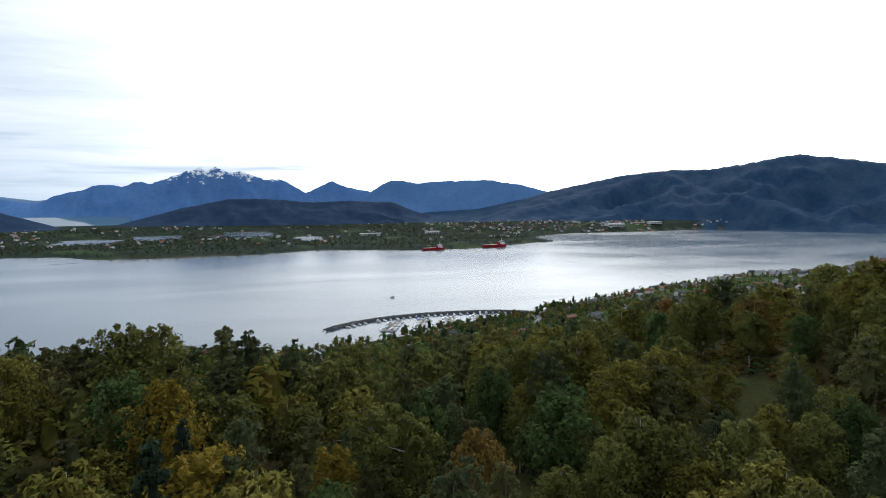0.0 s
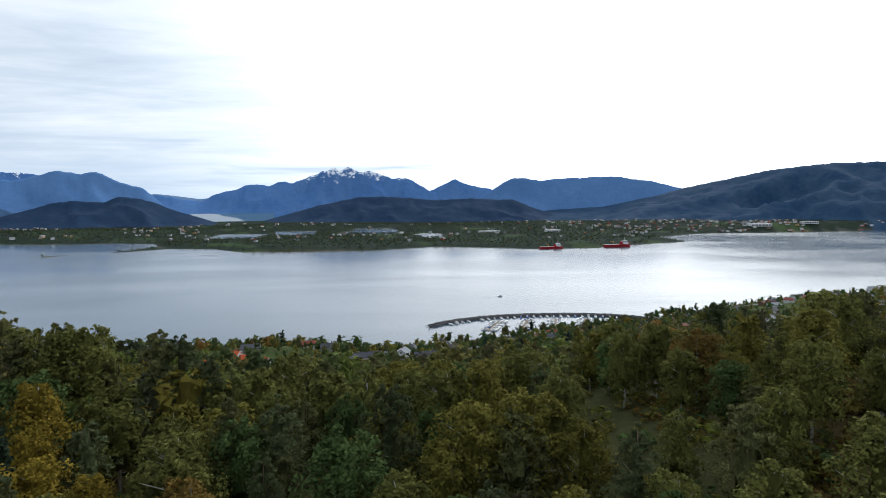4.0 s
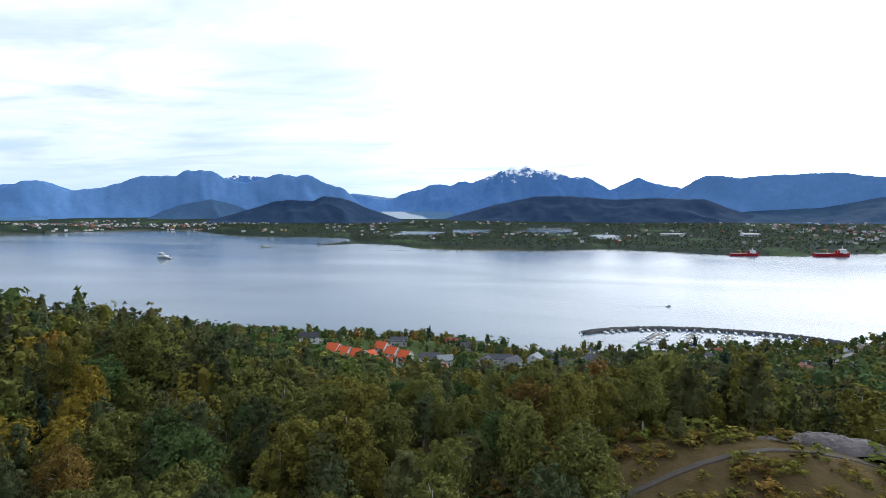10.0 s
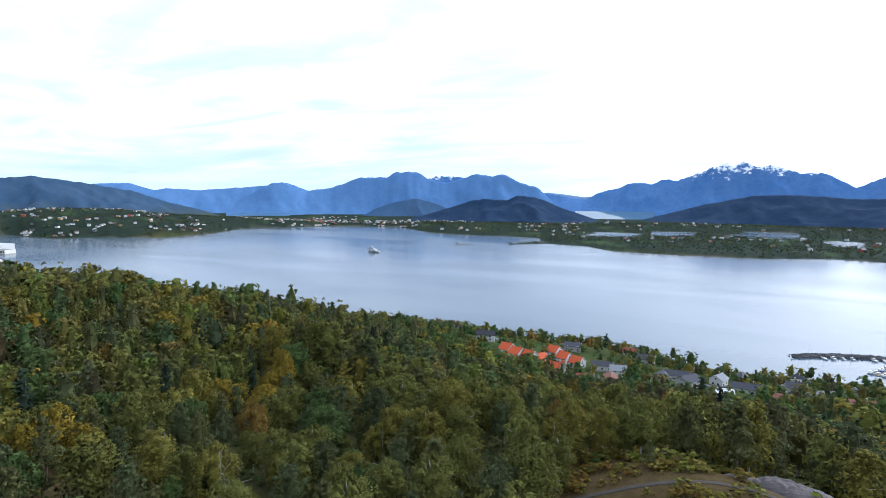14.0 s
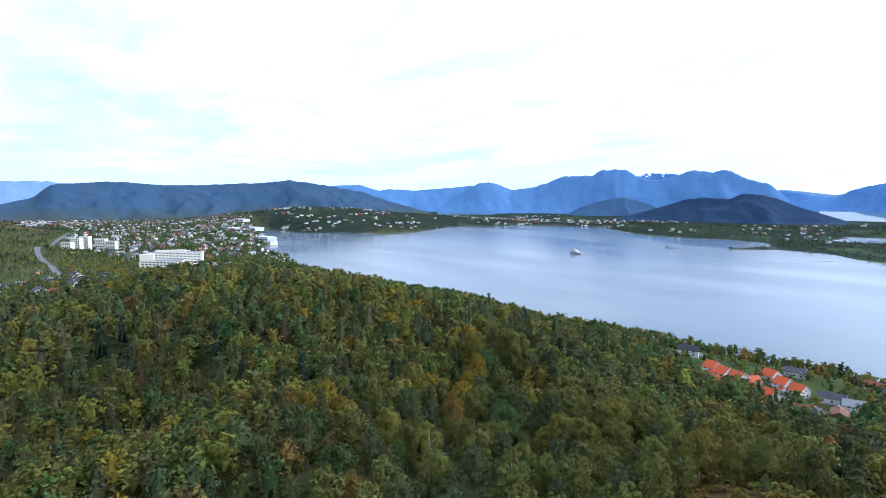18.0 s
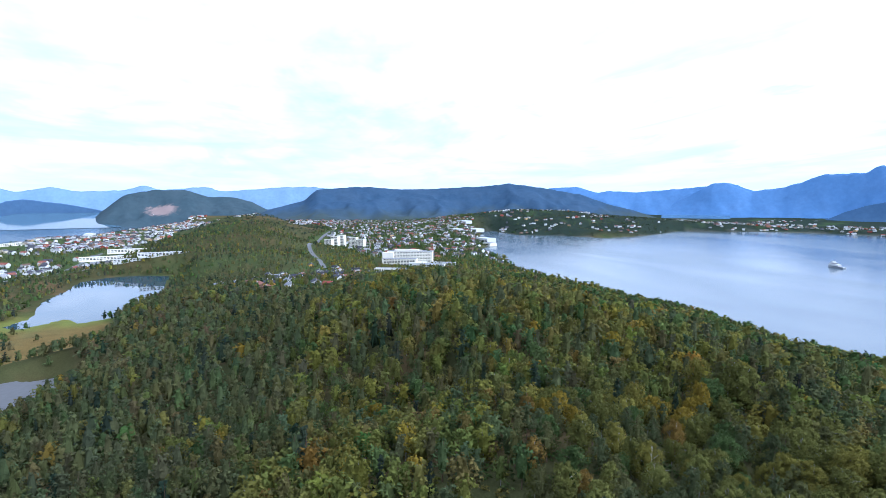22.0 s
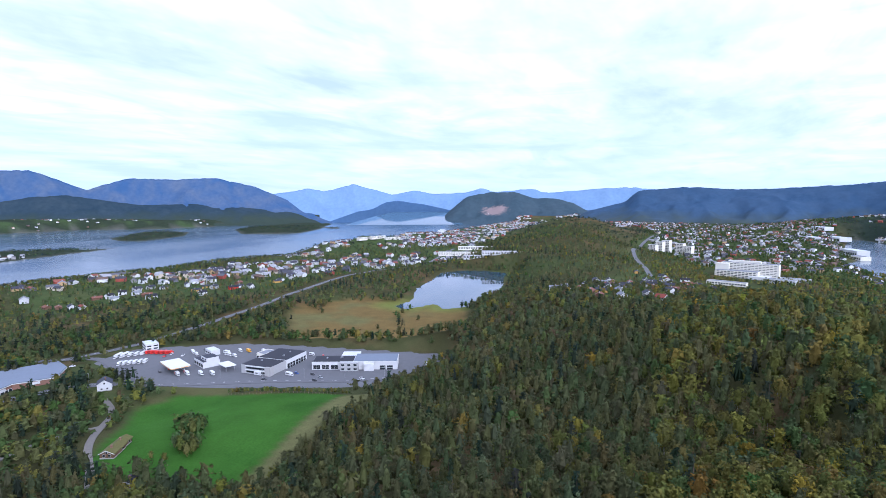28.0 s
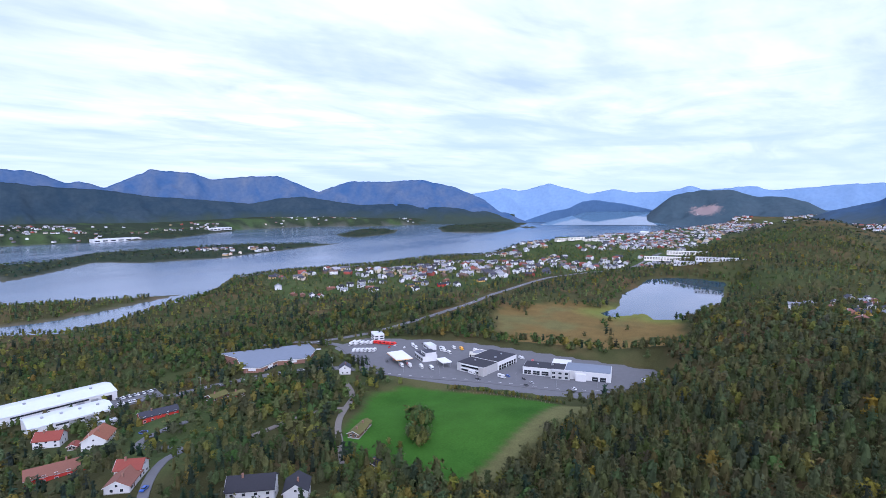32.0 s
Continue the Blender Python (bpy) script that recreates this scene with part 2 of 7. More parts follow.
BOG = [(-425, -365), (-530, -452), (-600, -475), (-680, -440), (-700, -380), (-690, -320), (-650, -250), (-560, -215), (-470, -203), (-448, -245), (-440, -300)]
FIELD = [(-252, -332), (-262, -297), (-282, -215), (-232, -209), (-185, -203), (-160, -203), (-138, -282), (-160, -292), (-190, -312), (-222, -338)]
DRY_STRIP = [(-282, -213), (-160, -200), (-165, -188), (-240, -192), (-292, -184)]          # unmown grass beside the field
YARD = [(-330, -470), (-285, -470), (-256, -385), (-271, -335), (-299, -245), (-325, -203), (-405, -182), (-422, -200), (-415, -245), (-400, -335), (-385, -400)]
# spot heights: x, y, z
SPOTS = np.array([(-27, 62, 134.6), (-36, 58, 135.5), (-19, 66, 135.2), (-24, 72, 131), (-66, 64, 122), (-96, 90, 119), (-82, 43, 131), (-178, 55, 130), (-150, 0, 106), (-300, 60, 123), (-420, 70, 109),
                  (-560, 110, 78), (-540, -60, 86), (-200, -60, 88), (-250, -140, 60), (-330, -220, 47), (-300, -330, 46), (-230, -330, 47),
                  (-165, -205, 53), (-145, -285, 54), (-90, -357, 62), (-116, -510, 42)], float)
SPOTS2 = np.array([(-205, -397, 50), (-372, -540, 41), (-50, -290, 72), (20, -150, 105), (-550, -330, 38), (-850, -320, 34), (-650, -560, 42), (-530, -950, 38),
                   (-680, -980, 38), (-640, -720, 42), (-300, -800, 16), (-1000, -800, 33), (-1450, -850, 48), (-1500, -1000, 40), (-195, 343, 44),
                   (-150, 385, 31), (-60, 320, 38), (-357, 427, 17), (-300, 250, 70), (-100, 200, 74)], float)
SPOTS3 = np.array([(120, 100, 96), (60, 220, 58), (300, 250, 52), (235, 500, 18), (500, 550, 26), (800, 700, 24), (-1030, -200, 76), (-1300, -220, 97),
                   (-2070, -280, 116), (-1700, -250, 108), (-2183, -120, 62), (-1450, 190, 24), (-1650, 0, 30), (-2600, 300, 14), (-1000, 150, 36), (-1130, 150, 34),
                   (-1200, 380, 22), (-800, 300, 44), (-3300, 300, 34), (-2800, -500, 40), (-3600, -700, 26), (-3950, -850, 62), (-4100, -1150, 70), (-4100, -450, 74)], float)
SPOTS4 = np.array([(0, 2300, 4), (-700, 2250, 4), (700, 2300, 9), (-2000, 3000, 12), (0, 3600, 18), (1700, 3200, 42), (3600, 2900, 78), (-2900, 1600, 66), (-2740, 1268, 82), (-2870, 930, 70), (-2620, 1480, 44), (-3150, 1150, 108), (-2420, 1300, 24), (-500, -3700, 62),
                   (-2200, -3600, 60), (3000, 3000, 74), (600, -400, 110), (300, -800, 60), (2000, 300, 60), (-3300, 2400, 14)], float)
SPOTS5 = np.array([(0, 545, 9), (150, 560, 10), (-90, 515, 11), (-250, 525, 8), (350, 650, 12), (600, 750, 14), (900, 820, 14), (-500, 470, 14), (-720, 440, 20),
                   (-920, 400, 20), (-1150, -600, 32), (-2000, -900, 16), (-2600, -850, 12), (-3000, -700, 12), (-1800, -1050, 14), (-1800, -600, 30),
                   (100, 420, 30), (0, 440, 26), (250, 420, 32), (-2400, 150, 16), (-1900, 300, 16), (-1250, -950, 22), (-980, -1080, 13), (-620, -1210, 8), (-780, -1170, 9), (-1190, -1000, 13), (-1400, -1060, 10), (-880, -1130, 10), (-1540, -890, 68), (-1750, -800, 30), (-450, -850, 26)], float)
SPOTS6 = np.array([(-184, 79, 132), (-230, 60, 129), (-170, 110, 124), (-165, 90, 127), (-190, 140, 113), (-200, 175, 96), (-240, 230, 76), (-300, 290, 56), (-130, 230, 64), (-180, 214, 78), (-50, 250, 58), (-30, -480, 43), (-62, -445, 45), (-45, -418, 50), (-130, 300, 50), (-60, 130, 106), (0, 125, 103),
                   (45, 95, 104), (-12, 88, 122), (30, 180, 76), (-1100, 2250, 3), (-300, 2000, 6), (300, 2050, 6), (-600, 2560, 3), (-250, 2600, 4), (60, 2250, 3), (-800, 2330, 3), (1200, 2800, 10), (2300, 3000, 48), (-2600, 2700, 10), (-1500, 3300, 10), (-3250, 1350, 100),
                   (-1200, -3300, 22), (-3100, -3100, 40), (-250, -650, 30), (-480, -620, 41), (-2600, 900, 16), (-2500, 1650, 20)], float)
SPOTS = np.concatenate([SPOTS, SPOTS2, SPOTS3, SPOTS4, SPOTS5, SPOTS6])


def land(x, y):
    """The height of the ground in plan."""
    x, y = np.asarray(x, float), np.asarray(y, float)
    top, wsum = np.zeros(x.shape), np.zeros(x.shape)
    for sx, sy, sz in SPOTS:
        d2 = (x - sx) ** 2 + (y - sy) ** 2 + 400.0
        w = 1.0 / (d2 * np.sqrt(d2))
        top += w * sz
        wsum += w
    top /= wsum
    top += 2.2 * fbm(x, y, 70.0, 3, 5) * smooth(top, 50, 75) + 0.25 * fbm(x, y, 9.0, 2, 8)
    top += 4.2 * np.exp(-((x + 27) / 16) ** 2 - ((y - 62.5) / 8) ** 2)          # the bare rocky knoll
    wet = np.zeros(x.shape, bool)
    edge = np.full(x.shape, 1e9)
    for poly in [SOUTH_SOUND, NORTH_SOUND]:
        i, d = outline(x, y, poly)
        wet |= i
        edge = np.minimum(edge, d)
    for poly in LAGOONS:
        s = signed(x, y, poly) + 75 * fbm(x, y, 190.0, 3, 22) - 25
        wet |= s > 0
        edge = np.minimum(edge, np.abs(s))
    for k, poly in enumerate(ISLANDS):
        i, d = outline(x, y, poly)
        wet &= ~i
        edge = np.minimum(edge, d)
        top = np.where(i, (9, 7, 14, 16, 8, 8, 7, 3, 5)[k] * smooth(d, 0, (90, 45, 90, 110, 40, 20, 25, 10, 20)[k]) + 0.6, top)
    edge = edge + 5 * fbm(x, y, 40.0, 2, 21)
    z = np.where(wet, -np.clip(edge * 0.12, 0.15, 5), 0.35 + (top - 0.35) * smooth(edge, -8, 110))
    s = signed(x, y, POND_EDGE) + 3 * fbm(x, y, 25.0, 2, 31)
    bed = np.where(s > 0, POND_Z - np.clip(s * 0.1, 0.1, 2), POND_Z + 0.25 + np.clip(-s * 0.02, 0, 50))
    z = np.where(s > -60, z + (bed - z) * smooth(s, -60, -15), z)
    yard = smooth(signed(x, y, YARD), -14, 4)
    z = z + (47.5 - z) * yard
    near_bog = smooth(signed(x, y, BOG), -25, 12)
    return np.where(s > -8, z, z + (38.2 + 0.3 * fbm(x, y, 12.0, 2, 3) - z) * near_bog)


def height(x, y):
    return float(land(np.array([x]), np.array([y]))[0])


def mesh_object(name, verts, faces, mat, cover=None, shade=True, parent=None, puff=None):
    """A mesh from arrays: verts (n, 3), faces (m, 3 or 4)."""
    verts, faces = np.asarray(verts, np.float32), np.asarray(faces, np.int32)
    me = bpy.data.meshes.new(name)
    me.vertices.add(len(verts))
    me.vertices.foreach_set("co", verts.ravel())
    k = faces.shape[1]
    me.loops.add(faces.size)
    me.loops.foreach_set("vertex_index", faces.ravel())
    me.polygons.add(len(faces))
    me.polygons.foreach_set("loop_start", np.arange(0, faces.size, k, dtype=np.int32))
    me.polygons.foreach_set("loop_total", np.full(len(faces), k, np.int32))
    me.polygons.foreach_set("use_smooth", np.full(len(faces), shade, bool))
    if cover is not None:
        a = me.color_attributes.new("cover", "FLOAT_COLOR", "POINT")
        a.data.foreach_set("color", np.concatenate([np.asarray(cover, np.float32), np.ones((len(verts), 1), np.float32)], 1).ravel())
    if puff is not None:
        me.attributes.new("puff", "FLOAT_VECTOR", "POINT").data.foreach_set("vector", np.asarray(puff, np.float32).ravel())
    me.materials.append(mat)
    me.update()
    me.validate()
    ob = new(name, me)
    if parent is not None:
        ob.parent = parent
    return ob


def grid_faces(rows, cols, wrap=False):
    i = np.arange(rows - 1)[:, None] * cols
    j = np.arange(cols if wrap else cols - 1)[None, :]
    j2 = (j + 1) % cols
    return np.stack([i + j, i + j2, i + cols + j2, i + cols + j], -1).reshape(-1, 4)


HOUSING = [[(60, 440), (190, 600), (300, 690), (530, 800), (860, 870), (1360, 970), (1500, 700), (800, 520), (350, 400)],
           [(-420, 400), (-330, 555), (-90, 560), (60, 605), (190, 600), (60, 440), (-40, 330), (-120, 290), (-230, 300), (-300, 380)],
           [(-1250, 60), (-1250, 430), (-1600, 450), (-1930, 540), (-2880, 760), (-3500, 900), (-3800, 500), (-3300, -100), (-2250, 0), (-1700, -90)],
           [(-455, -830), (-500, -960), (-570, -1080), (-720, -1120), (-1000, -1060), (-1500, -1060), (-2300, -1100), (-3600, -950), (-3500, -550), (-2400, -600),
            (-1500, -480), (-1120, -420), (-1080, -520), (-860, -590), (-700, -585), (-600, -610), (-560, -700), (-480, -740)],
           [(-620, -160), (-520, -100), (-520, -20), (-700, 60), (-1000, 60), (-1000, -60), (-760, -130)],
           [(-40, -290), (-80, -275), (-140, -330), (-120, -420), (-40, -400)]]


def cover_of(x, y, z):
    """The ground's own colour: forest floor, heath, grass, bog, field, shore rock."""
    n = fbm(x, y, 30.0, 4, 41)
    m = fbm(x, y, 140.0, 3, 47)
    col = np.empty(x.shape + (3,))
    floor_, heath = np.array([0.055, 0.055, 0.022]), np.array([0.11, 0.075, 0.035])
    grass, bog, field = np.array([0.052, 0.082, 0.026]), np.array([0.140, 0.098, 0.034]), np.array([0.040, 0.105, 0.014])
    rock, dry = np.array([0.13, 0.12, 0.105]), np.array([0.115, 0.115, 0.045])
    col[:] = floor_
    def lay(c, w):
        col[:] = col * (1 - w[..., None]) + c * w[..., None]
    lay(heath, smooth(n, 0.0, 0.5) * 0.9)
    lay(grass, smooth(m, 0.0, 0.5) * 0.5)
    for poly in HOUSING:
        lay(grass, smooth(signed(x, y, poly) + 25 * n, -15, 25) * 0.7)
    far = np.maximum(smooth(y, 1650, 1800), smooth(-x, 2250, 2400) * smooth(y, 700, 900))
    lay(np.array([0.020, 0.032, 0.024]), far * 0.95)
    lay(grass, far * smooth(m + 0.5 * n, 0.35, 0.5) * 0.6)
    north = smooth(-y, 1650, 1800)
    lay(np.array([0.024, 0.036, 0.022]), north * 0.9)
    lay(grass * 1.2, north * smooth(m + 0.5 * n, 0.1, 0.35) * 0.55 * smooth(-y, 2500, 2700))
    s = signed(x, y, BOG)
    lay(bog, smooth(s + 12 * n, -8, 10))
    lay(dry, smooth(s + 12 * n, -8, 10) * smooth(fbm(x, y, 45.0, 3, 51), 0.05, 0.5) * 0.8)
    pond = -signed(x, y, POND_EDGE)
    lay(np.array([0.13, 0.15, 0.035]), smooth(-pond, -45, -5) * smooth(x, -760, -650) * 0.9)
    lay(field, smooth(signed(x, y, FIELD) + 2 * n, -3, 2))
    lay(np.array([0.026, 0.075, 0.010]), smooth(signed(x, y, FIELD), 0, 6) * smooth(fbm(x, y, 35.0, 3, 77), 0.0, 0.5) * 0.6)
    lay(dry, smooth(signed(x, y, DRY_STRIP), -3, 3))
    lay(rock, smooth(-z, -0.9, -0.2) * (0.5 + 0.4 * n))
    lay(heath * 0.8, smooth(-np.hypot((x + 28) / 24, (y - 56) / 17) + 0.4 * n, -1.1, -0.7) * 0.85)
    bare = np.hypot((x + 21.5) / 1.3, y - 65.5)
    lay(np.array([0.115, 0.095, 0.085]), smooth(-bare + 5 * n, -3.5, -1.5))
    return np.clip(col, 0.005, 1)


def build_ground():
    az = np.concatenate([np.arange(-62, 192, 0.52), np.arange(192, 298, 6.0)])
    r = 4.0 * 1.02 ** np.arange(0, 412)
    r = np.concatenate([[0.02, 1.2, 2.6], r[r < 4980]])
    a, rr = np.radians(az)[None, :], r[:, None]
    x, y = -rr * np.sin(a) - 20.0, rr * np.cos(a)
    z = land(x, y)
    # beyond the far shores the lowland rises gently, as far country seen over the nearer
    z = np.where(z > 0, z + smooth(rr, 4000, 4900) * 25, z)
    v = np.stack([x, y, z], -1).reshape(-1, 3)
    c = cover_of(x, y, z).reshape(-1, 3)
    centre = np.array([[-20.0, 0.0, height(-20, 0)]])
    n = len(az)
    f = grid_faces(len(r), n, wrap=True)
    v = np.concatenate([v, centre])
    c = np.concatenate([c, c[:1]])
    ob = mesh_object("ground", v, f, GROUND, c)
    ob.data.flip_normals()
    return tagged(ob, "wooded headland with heath, bog, fields and rocky shores", "ground", kind="structure")


def sheet(name, cx, cy, z, r0, r1, mat, label, category="water"):
    """A round level sheet."""
    n = 96
    a = np.linspace(0, 2 * np.pi, n, endpoint=False)
    v = [(cx, cy, z)] + [(cx + r1 * np.cos(t), cy + r1 * np.sin(t), z) for t in a]
    f = [(0, 1 + i, 1 + (i + 1) % n) for i in range(n)]
    return tagged(mesh_object(name, v, f, mat, shade=False), label, category, kind="structure")


build_ground()
sheet("water", -20, 0, 0.0, 0, 5200, SEA, "calm grey-blue water of the sound under cloud")
pond_ring = [(-850 + 238 * math.cos(t), -335 + 112 * math.sin(t), POND_Z) for t in np.linspace(0, 2 * math.pi, 48, endpoint=False)]
tagged(mesh_object("pond", [(-850, -335, POND_Z)] + pond_ring, [(0, 1 + i, 1 + (i + 1) % 48) for i in range(48)], POND, shade=False),
       "still shallow pond mirroring the sky beside a bog", "pond", kind="structure")


# ---- mountains ----
def mountain_material(name, wood, rock, snow_line=None, scar=None, foot=None, bump=0.22):
    m = bpy.data.materials.new(name)
    m.use_nodes = True
    g = Nodes(m.node_tree)
    b = m.node_tree.nodes["Principled BSDF"]
    geo = g.add("ShaderNodeNewGeometry")
    pos = geo.outputs["Position"]
    xyz = g.add("ShaderNodeSeparateXYZ", ins={0: pos})
    steep = g.math("SUBTRACT", 1.0, g.add("ShaderNodeSeparateXYZ", ins={0: geo.outputs["Normal"]}).outputs[2])
    n1, n2 = g.noise(g.add("ShaderNodeMapping", ins={0: pos, 3: (1.0, 1.0, 0.45)}).outputs[0], 0.008, 4.0, 0.5, 0.4), g.noise(pos, 0.04, 3.0, 0.5)
    f = g.ramp(g.math("ADD", g.math("MULTIPLY", n1, 0.8), g.math("ADD", g.math("MULTIPLY", n2, 0.2), g.math("MULTIPLY", steep, 0.15))), 0.40, 0.85)
    # wood and rock are slope tones with the distance haze already mixed in
    col = g.mix(f, (*wood, 1), (*rock, 1))
    k = g.math("ADD", 0.88, g.math("MULTIPLY", n2, 0.24))
    col = g.mix(1.0, col, g.add("ShaderNodeCombineXYZ", ins={0: k, 1: k, 2: k}).outputs[0], "MULTIPLY")
    if foot:
        # greener woods and farmland on the lower slopes
        lowland = g.ramp(g.math("ADD", xyz.outputs[2], g.math("MULTIPLY", g.math("SUBTRACT", n1, 0.5), 160.0)), foot[3], foot[3] * 0.3)
        col = g.mix(lowland, col, (*foot[:3], 1))
    if snow_line:
        s = g.math("ADD", g.math("SUBTRACT", xyz.outputs[2], snow_line), g.math("MULTIPLY", g.math("SUBTRACT", g.noise(pos, 0.012, 4.0, 0.7), 0.5), 330.0))
        s = g.math("MULTIPLY", g.ramp(s, 20.0, 40.0), g.ramp(g.noise(pos, 0.03, 3.0, 0.6), 0.42, 0.52))
        col = g.mix(s, col, (0.85, 0.88, 0.92, 1))
    for sx, sy, sz, size in scar or ():
        away = g.add("ShaderNodeVectorMath", operation="MULTIPLY", ins={0: g.add("ShaderNodeVectorMath", operation="SUBTRACT", ins={0: pos, 1: (sx, sy, sz)}).outputs[0], 1: (0.6, 0.6, 1.5)}).outputs[0]
        dist = g.add("ShaderNodeVectorMath", operation="LENGTH", ins={0: away}).outputs["Value"]
        bare = g.ramp(g.math("ADD", dist, g.math("MULTIPLY", n2, size * 0.8)), size * 1.25, size * 0.95)
        col = g.mix(g.math("MULTIPLY", bare, g.ramp(n1, 0.3, 0.5)), col, (0.24, 0.185, 0.175, 1))
    m.node_tree.links.new(col, b.inputs["Base Color"])
    b.inputs["Roughness"].default_value = 0.95
    b.inputs["Specular IOR Level"].default_value = 0.05
    bp = g.add("ShaderNodeBump", ins={"Strength": bump, "Distance": 24.0, "Height": n1})
    m.node_tree.links.new(bp.outputs[0], b.inputs["Normal"])
    return m


def range_mesh(name, crest, near, top, mat, label, seed, rough=0.06, jag=0.012, base=-6.0, back=None, power=1.3, step=0.22):
    """A mountain range: its crest as turn and height, standing at the distance top, with spurs and gullies down to the distance near."""
    lo, hi = min(crest), max(crest)
    crest = crest + [(lo[0] - 2 - lo[1] / 60.0, base), (hi[0] + 2 + hi[1] / 60.0, base)]
    ca, cz = np.array(sorted(crest), float).T
    az = np.arange(ca[0], ca[-1] + 1e-6, step)
    # a smooth line through the crest, and fine jags on it
    cz_i = np.interp(az, ca, cz)
    kernel = np.array([1, 2, 1]) / 4.0
    cz_i[1:-1] = np.convolve(cz_i, kernel, "valid")
    cz_i = cz_i + (cz_i - base) * jag * 2.2 * fbm(az * 40, az * 0 + seed, 22.0, 4, seed, 0.6)
    back = back or top + 170.0
    us = np.concatenate([np.linspace(0, 1, 34), np.linspace(1.06, 1.3, 5)])
    a = np.radians(az)[None, :]
    u = us[:, None]
    dist = near + (top - near) * np.minimum(u, 1) + (back - top) * np.maximum(u - 1, 0) / 0.3
    x, y = -dist * np.sin(a) - 20.0, dist * np.cos(a)
    shape = np.where(u <= 1, np.minimum(u, 1.0) ** power, 1 - 2.2 * (u - 1))
    z = base + (cz_i[None, :] - base) * shape
    spur = 1 - np.abs(fbm(x, y, 420.0, 4, seed, 0.55)) * 2.2
    fall = np.where(u <= 1, u * (1 - u) * 4, 0)
    z = z + (cz_i[None, :] - base) * rough * 3.0 * (spur - 0.5) * fall
    # nothing stands in front of the crest line higher than it
    lim = 150.0 + (cz_i[None, :] - 150.0) * dist / top
    z = np.where(u < 1, np.minimum(z, lim - 1.0 * (1 - u) * 30), z)
    v = np.stack([x, y, z], -1).reshape(-1, 3)
    ob = mesh_object(name, v, grid_faces(len(us), len(az)), mat)
    ob.data.flip_normals()
    return tagged(ob, label, "mountain", kind="structure")


SCAR1 = (-3960, -1150, 112, 95.0)
SCAR2 = (-3295, 1252, 91, 45.0)
# distance haze is put into these base colours as blue
HAZE_FAR = mountain_material("far_haze_blue_slopes", (0.090, 0.182, 0.365), (0.110, 0.206, 0.395))
HAZE_PALE = mountain_material("palest_haze_blue_slopes", (0.150, 0.235, 0.370), (0.175, 0.260, 0.39), bump=0.12)
HAZE_SNOW = mountain_material("snowy_haze_blue_slopes", (0.070, 0.155, 0.350), (0.115, 0.215, 0.42), snow_line=345.0)
# nearer wooded and moor slopes, their haze painted in as navy and teal
HAZE_NAVY = mountain_material("haze_navy_wooded_slopes", (0.016, 0.034, 0.072), (0.031, 0.053, 0.092))
HAZE_NAVY_RIGHT = mountain_material("haze_navy_moor_slopes", (0.018, 0.044, 0.092), (0.046, 0.078, 0.118))
HAZE_TEAL = mountain_material("haze_teal_ridge_slopes", (0.034, 0.066, 0.118), (0.052, 0.086, 0.138), scar=[SCAR2], foot=(0.050, 0.066, 0.062, 120.0))
HAZE_QUARRY = mountain_material("haze_quarried_hill_slopes", (0.040, 0.064, 0.080), (0.058, 0.082, 0.098), scar=[SCAR1])
# middle ranges and far hills: haze painted in as a mid blue
HAZE_MID = mountain_material("mid_haze_blue_slopes", (0.042, 0.086, 0.175), (0.105, 0.128, 0.170), bump=0.18)
HAZE_HILL = mountain_material("hill_haze_blue_slopes", (0.055, 0.105, 0.195), (0.072, 0.125, 0.215))
# northern woods, with haze blue mixed into the slope colours
HAZE_NORTH = mountain_material("haze_northern_wooded_slopes", (0.020, 0.037, 0.054), (0.040, 0.058, 0.068), foot=(0.034, 0.048, 0.036, 110.0))

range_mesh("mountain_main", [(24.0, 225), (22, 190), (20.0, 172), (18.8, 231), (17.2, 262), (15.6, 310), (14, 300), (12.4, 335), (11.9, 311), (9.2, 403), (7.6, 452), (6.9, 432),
                             (6.2, 466), (5.1, 427), (4.0, 431), (1.7, 367), (0.3, 376), (-2.0, 265), (-4, 200)], 4450, 4750, HAZE_SNOW,
           "haze-blue jagged mountain with snow on its peaks", 3, jag=0.02)
range_mesh("mountain_peak", [(0.5, 150), (-1.2, 218), (-3.1, 289), (-4.7, 359), (-6.4, 306), (-8.7, 276), (-10.5, 190)], 4500, 4790, HAZE_SNOW,
           "small pointed haze-blue mountain with snow patches", 4, jag=0.02)
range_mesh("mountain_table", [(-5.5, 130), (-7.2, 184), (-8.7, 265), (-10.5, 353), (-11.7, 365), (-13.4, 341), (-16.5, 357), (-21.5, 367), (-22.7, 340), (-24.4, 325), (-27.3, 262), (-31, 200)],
           4420, 4700, HAZE_FAR, "broad flat-topped haze-blue mountain", 5)
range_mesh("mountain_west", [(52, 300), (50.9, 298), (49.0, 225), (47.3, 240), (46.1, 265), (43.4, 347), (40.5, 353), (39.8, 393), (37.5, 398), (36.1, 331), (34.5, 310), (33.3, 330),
                             (31.3, 384), (29.7, 359), (28.5, 388), (26.5, 297), (25.1, 275), (22.9, 110)], 4420, 4690, HAZE_FAR,
           "haze-blue mountain massif with a broad domed top", 6, jag=0.016)
range_mesh("mountain_glacier", [(39, 200), (37, 330), (35.6, 375), (34.4, 366), (33.4, 372), (32.4, 352), (31, 200)], 4600, 4800, HAZE_SNOW, "snow-covered peaks behind a haze-blue mountain", 7, jag=0.02)
